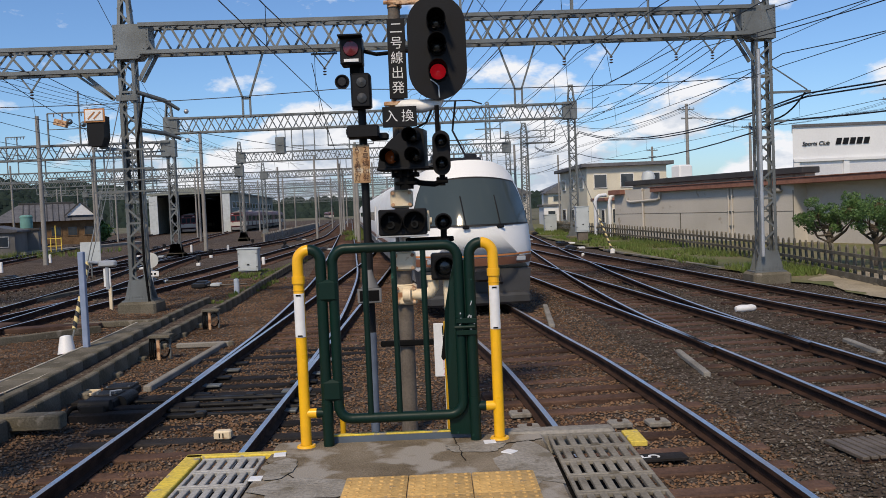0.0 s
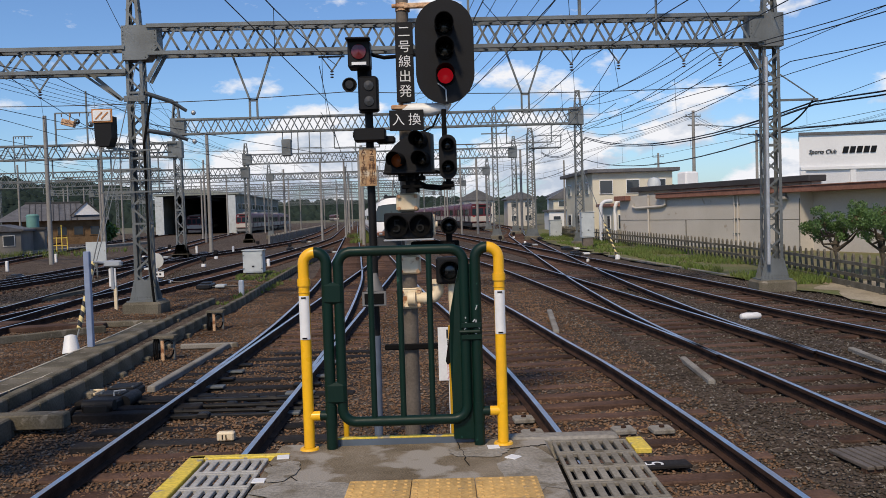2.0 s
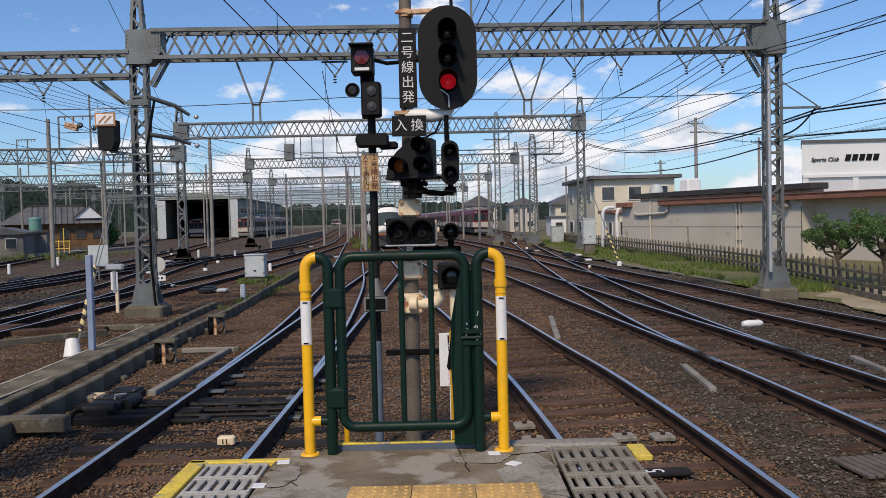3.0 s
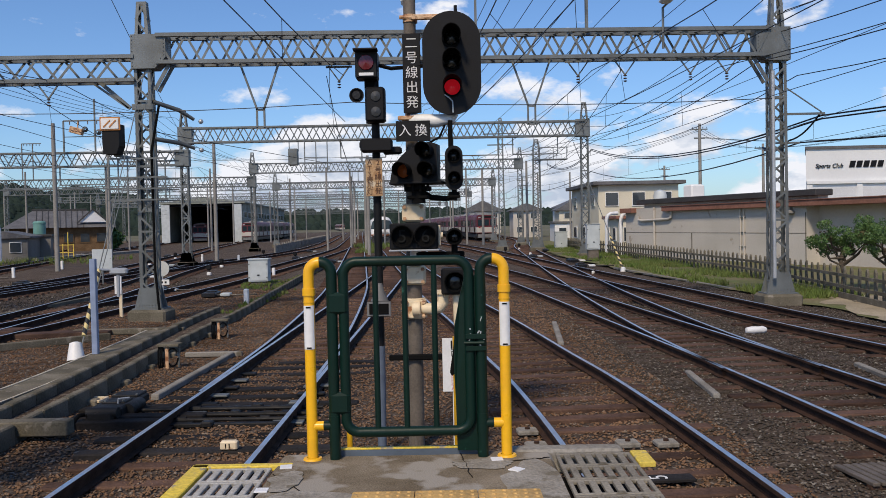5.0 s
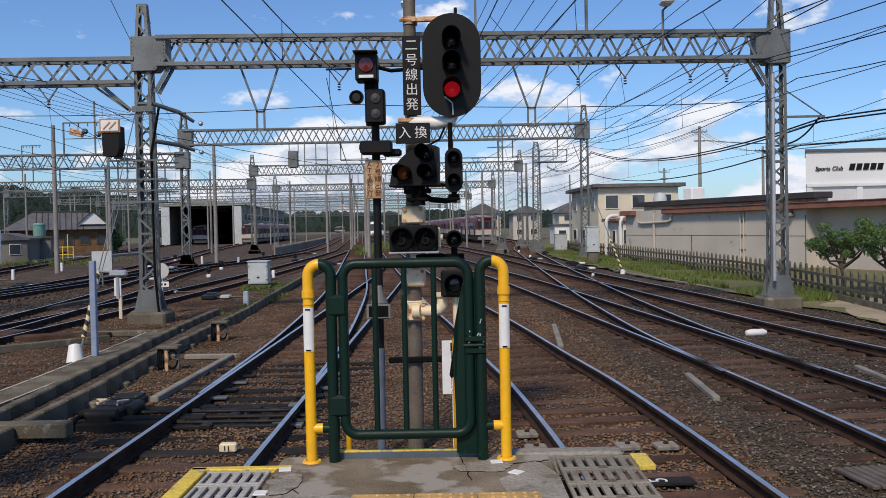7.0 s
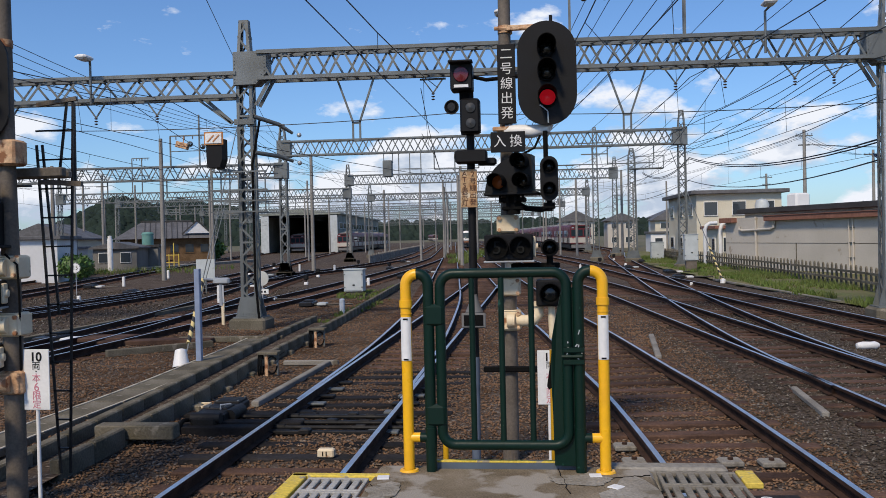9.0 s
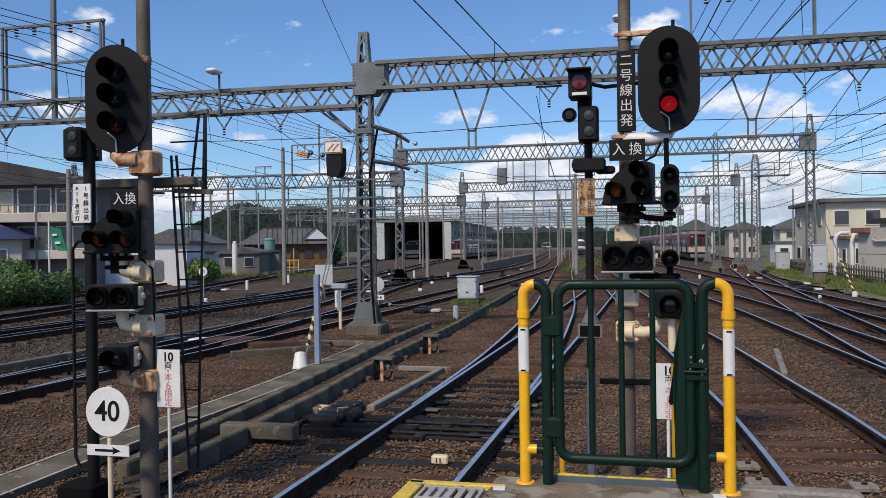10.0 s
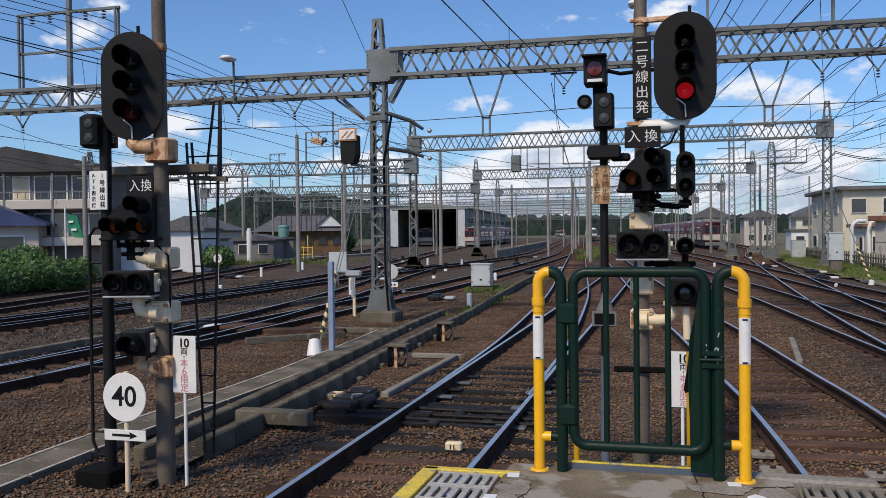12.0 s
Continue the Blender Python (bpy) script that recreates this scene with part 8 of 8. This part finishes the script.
for x, y, h in ((-18.0, 66.5, 9.3), (-6.6, 72, 8.5), (-7.4, 78, 8.2), (-25.2, 55, 9.6), (-12.2, 110, 9), (-13.5, 125, 9), (-20.5, 112, 9), (4.2, 100, 9), (6.2, 116, 9), (9.0, 96, 9.5), (1.0, 140, 9), (-9, 160, 9), (-17, 185, 9), (-21, 230, 9), (-35, 140, 10), (-30, 76, 9.5), (-39, 98, 10), (-27, 120, 9.5)):
    pole(x, y, h)
for x, y, h, a in ((22.5, 76, 11, 0.7), (34, 92, 10.5, 0.9), (28, 110, 9.5, 0.7), (44, 82, 11.8, 0.9), (11.5, 130, 9.5, 0.8), (-36, 60, 8.5, 0.9), (-40, 70, 9, 0.9), (-46, 86, 10, 0.9), (-56, 100, 10, 0.9), (-34, 44, 7.5, 0.7)):
    pole(x, y, h, "concrete utility pole with cross arms and insulators", 0.17, a)
for x, y, h in ((-46.8, 95, 9.4), (-49, 92, 7.8), (-55.5, 126, 8.0), (-54, 124, 8.4), (-60, 144, 8.8), (-41, 110, 9.2), (-33, 118, 8.8), (-26.5, 96, 9.4), (-24, 135, 9), (-20, 142, 9), (-18.3, 150, 9), (-16.5, 158, 9), (-28, 170, 9), (-26, 190, 9), (2.4, 104, 9.4), (0.5, 122, 9.2), (-3, 150, 9.2), (12.6, 118, 9.4), (15.0, 104, 8.6), (-10.8, 96, 9.0), (-12.6, 90, 8.8), (-7.3, 100, 8.4), (-31, 150, 9), (-38, 175, 9), (-64, 120, 9), (-70, 135, 9)):
    pole(x, y, h, r=0.13)


def feeder_frame(label, x0, x1, y, z0, z1, top, gear=True):
    """A light frame of two posts and bars above a portal, with a lamp box and horns."""
    f = thing("feeder_rack", label, "rack", pose(0, 0, 0), "feeder racks")
    for x, z in ((x0, z1), (x0 + (x1 - x0) * 0.56, top)):
        part("post", Geo().bar((x, y, z0), (x, y, z), 0.09), GALV, f)
    part("top_bar", Geo().bar((x0, y, z1), (x1, y, z1), 0.09), GALV, f)
    part("mid_bar", Geo().bar((x0, y, z0 + (z1 - z0) * 0.5), (x1, y, z0 + (z1 - z0) * 0.5), 0.05), GALV, f)
    for k in range(6):
        part("pin", Geo().bar((x0 + (x1 - x0) * (k + 0.7) / 6.2, y, z1 - 0.25), (x0 + (x1 - x0) * (k + 0.7) / 6.2, y, z1), 0.05), PORCELAIN, f)
    if gear:
        part("lamp_box", Geo().box((0, 0, 0), (0.85, 0.4, 0.42), 0.03, pose(x0 + 0.95, y - 0.2, z1 - 0.68, 0, 16, 0)).bar((x0 + 0.95, y, z1 - 0.5), (x0 + 0.95, y, z1), 0.06), RUSTY, f, "faded rusty lamp box")
        part("horn", Geo().lathe([(0.05, 0.25), (0.09, 0.12), (0.2, 0.0), (0.17, 0.0)], 12, pose(x0 + 2.4, y - 0.2, z1 - 0.8, 90, 0, 0)), GALV, f, "grey horn loudspeaker")
        part("horn", Geo().lathe([(0.05, 0.25), (0.09, 0.12), (0.2, 0.0), (0.17, 0.0)], 12, pose(x0 + 1.5, y - 0.2, z1 - 0.6, 90, 0, 30)), GALV, f, "grey horn loudspeaker")
    return f


feeder_frame("galvanised frame with a lamp box and horns above a portal", -25.1, -21.4, 56.3, 7.5, 9.6, 11.0)
feeder_frame("small galvanised feeder frame above a portal", -44.2, -42.2, 89.2, 7.8, 11.6, 11.6, False)
tall = thing("feeder_mast", "slender tall lattice feeder mast with insulators", "mast", pose(0, 0, 0))
lattice_mast(tall, 5.0, 78, 11.2, 0.62, 0.42, 0.6, leg=0.09, lace=0.05, pitch=0.7)
part("cross_arm", Geo().bar((3.4, 78, 10.4), (6.6, 78, 10.4), 0.1), GALV, tall)
part("cross_arm", Geo().bar((3.8, 78, 9.4), (6.2, 78, 9.4), 0.1), GALV, tall)
hung = thing("hanging_box", "grey equipment box hung below a portal", "equipment box", pose(-10.1, 56.8, 6.95))
part("box", Geo().box((0, 0, 0), (0.62, 0.5, 1.1), 0.04), GALV, hung)
part("hanger", Geo().bar((-0.3, 0.2, 0.4), (-0.3, 0.2, 1.2), 0.05).bar((0.3, 0.2, 0.4), (0.3, 0.2, 1.2), 0.05).bar((-0.3, 0.2, 0.5), (0.3, 0.2, 0.5), 0.05), GALV, hung)
cage = thing("hanging_cage", "small railed cage hung below a portal", "cage", pose(-8.6, 56.8, 0))
for cx in (-0.75, 0.0, 0.75):
    part("hanger", Geo().bar((cx, 0, 5.9), (cx, 0, 8.1), 0.06), GALV, cage)
for cz in (5.9, 6.2, 6.5, 6.9):
    part("rail", Geo().bar((-0.8, 0, cz), (0.8, 0, cz), 0.05), GALV, cage)
lattice_extra = thing("feeder_mast", "lattice feeder mast with a service platform", "mast", pose(0, 0, 0))
lattice_mast(lattice_extra, 7.7, 73, 8.3, 0.8, 0.6, 1.0, leg=0.10, lace=0.06)
part("service_platform", Geo().box((9.0, 73, 7.6), (2.6, 1.0, 0.08)).bar((7.8, 72.6, 8.6), (10.3, 72.6, 8.6), 0.06).bar((10.25, 72.6, 7.6), (10.25, 72.6, 8.6), 0.06).bar((9.1, 72.6, 7.6), (9.1, 72.6, 8.6), 0.06), GALV, lattice_extra)


# ---- overhead wires ----
SUPPORTS = [-12.0, 23.5, 57.0, 92.0, 128.0, 165.0, 205.0, 255.0]


def sagging(a, b, sag, n=12):
    return [Vector(a).lerp(Vector(b), i / n) - Vector((0, 0, sag * 4 * (i / n) * (1 - i / n))) for i in range(n + 1)]


def catenary(key, near=-12.0, z0=5.15, z1=6.15, off=0.0, stop=255.0):
    w = thing("overhead_wire", "contact wire hung by droppers from a messenger wire", "overhead wire", pose(0, 0, 0), "overhead wires")
    pts = TRACKS[key]
    sup = [s for s in SUPPORTS if near <= s <= stop]
    at = lambda y: curve_at(pts, y)[0].x + off
    for a, b in zip(sup, sup[1:]):
        r = 0.011 if a < 60 else 0.018
        ys = np.linspace(a, b, 9)
        part("contact_wire", Geo().tube([(at(y), y, z0) for y in ys], r * 0.8, 5, False), WIRE, w)
        top = sagging((at(a), a, z1 + 0.25), (at(b), b, z1 + 0.25), 0.75)
        part("messenger_wire", Geo().tube(top, r, 5, False), WIRE, w)
        if a < 100:
            for k in (1, 3, 5, 7, 9, 11):
                q = top[k]
                part("dropper", Geo().tube([(q.x, q.y, q.z), (at(q.y), q.y, z0)], 0.006, 4, False), WIRE, w)
    return w


for key in TRACKS:
    near = {"left_branch": 23.5, "crossover": 23.5, "yard_three": 23.5, "yard_four": 23.5, "yard_five": 23.5}.get(key, -12.0)
    catenary(key, near, stop={"yard_three": 128, "yard_four": 165, "yard_five": 128, "left": 23.5}.get(key, 255.0))


def feeder(ctrl, sag, r, label="bare feeder wire strung between the portals", name="feeder_wire"):
    g = Geo()
    for a, b in zip(ctrl, ctrl[1:]):
        g.tube(sagging(a, b, sag), r, 6, False)
    return tagged(part(name, g, WIRE), label, "wire", "feeder wires")


for k, x in enumerate((1.3, 1.95, 2.6, 3.25, 3.75)):
    feeder([(x + 2.6, -12, 8.6), (x, 23.6, 8.55), (x - 3.3, 57, 9.9), (x - 7, 92, 9.9), (x - 11, 128, 9.8), (x - 19, 205, 9.8)], 0.7, 0.011)
for k, x in enumerate((-19.3, -18.6, -17.9, -17.2, -16.6)):
    feeder([(x - 0.5, -12, 9.1), (x, 22.7, 8.95), (x - 1.0, 56, 9.6), (x - 4, 91, 9.6), (x - 8, 128, 9.6)], 0.7, 0.011)
for x, z in ((9.0, 8.4), (9.5, 8.0), (9.3, 7.4), (8.7, 6.6), (9.8, 6.2)):
    feeder([(x + 3.0, -12, z + 0.3), (x, 23.9, z), (x - 0.2, 57.5, z + 1.3), (x - 3.5, 92, z + 1.2), (x - 8, 128, z + 1)], 0.9, 0.013)
for dz in (0.0, 0.09):
    feeder([(14.8, -10, 6.2 + dz), (10.5, 24, 5.0 + dz), (9.75, 57.3, 7.0 + dz), (8.6, 73, 7.2 + dz)], 0.8, 0.024, "thick black bundled cable along the fence", "bundled_cable")
feeder([(10.5, 24, 5.2), (10.2, 25.5, 4.55), (9.6, 26, 4.4), (9.2, 24.1, 4.35)], 0.15, 0.025, "slack black cable loop at the mast", "cable_loop")
feeder([(16, -10, 5.0), (9.9, 24, 4.35), (9.7, 57.3, 5.6), (8, 93, 6)], 0.7, 0.022, "black cable strung along the masts", "bundled_cable")
for y0, z, x0, x1 in ((23.0, 5.55, -14, 9), (56.9, 6.9, -17, 9), (91, 7.0, -20, 8), (128, 7.0, -24, 6)):
    feeder([(x0, y0, z), ((x0 + x1) / 2, y0 + 0.3, z + 0.1), (x1, y0 + 0.6, z)], 0.12, 0.012, "cross-span wire between the masts", "span_wire")
for i, (x, y, z) in enumerate(((-8.1, 23.2, 5.0), (9.25, 24.0, 5.9), (-17.4, 57, 7.0), (9.3, 57.5, 7.6))):
    feeder([(x, y, z), (x + (6 if x < 0 else -6), y + 18, z - 0.3)], 0.05, 0.010, "pull-off wire from a lattice mast", "span_wire")
for x0, z0, x1, y1, z1 in ((-4.2, 9.5, -17.3, 57, 8.2), (6.5, 9.2, 2.0, 57, 8.0), (0.4, 9.0, 9.2, 57.4, 8.4), (8.5, 9.4, 4.0, 57.2, 8.0), (11.5, 8.6, 9.3, 24, 7.9), (13, 7.6, 7.8, 73, 7.9)):
    feeder([(x0, 4, z0), (x1, y1, z1)], 0.5, 0.010)
for a, b in (((44, 82, 10.9), (34, 92, 9.8)), ((34, 92, 9.8), (22.5, 76, 10.2)), ((22.5, 76, 10.2), (11.5, 130, 9)), ((60, 75, 11), (44, 82, 10.9)), ((44, 82, 10.2), (22.5, 76, 9.5)), ((-34, 44, 6.9), (-36, 60, 7.9)), ((-36, 60, 7.9), (-40, 70, 8.4)), ((-34, 44, 6.7), (-60, 30, 7.2)), ((-40, 70, 8.4), (-46, 86, 9.3))):
    for o in (0, 0.35, -0.5):
        feeder([(a[0] + o, a[1], a[2]), (b[0] + o, b[1], b[2])], 0.6, 0.014, "service wire between utility poles")


# ---- what moves ----
def motions():
    pts = TRACKS["train_line"]
    tail = [(0.0, 18.9), (0.25, 23.9), (0.5, 28.9), (0.75, 33.6), (1.0, 38.0), (1.5, 46.5), (2.0, 55.0), (2.5, 63.5), (3.0, 72.0), (4.0, 89.0), (5.0, 106.0), (6.0, 123.5), (7.0, 141.0), (8.0, 158.5), (9.5, 185.0), (11.0, 211.0), (12.0, 228.0)]
    for k, car in enumerate(CARS):
        rows = []
        for t, y in tail:
            a, _ = curve_at(pts, y + 1.5 + k * 20.6)
            b, _ = curve_at(pts, y + 18.5 + k * 20.6)
            d = (b - a).normalized()
            o = a - d * 1.5
            rows.append((t, pose(o.x, o.y, 0.0, 0, 0, math.degrees(math.atan2(-d.x, d.y)))))
        walk(car, rows)


motions()
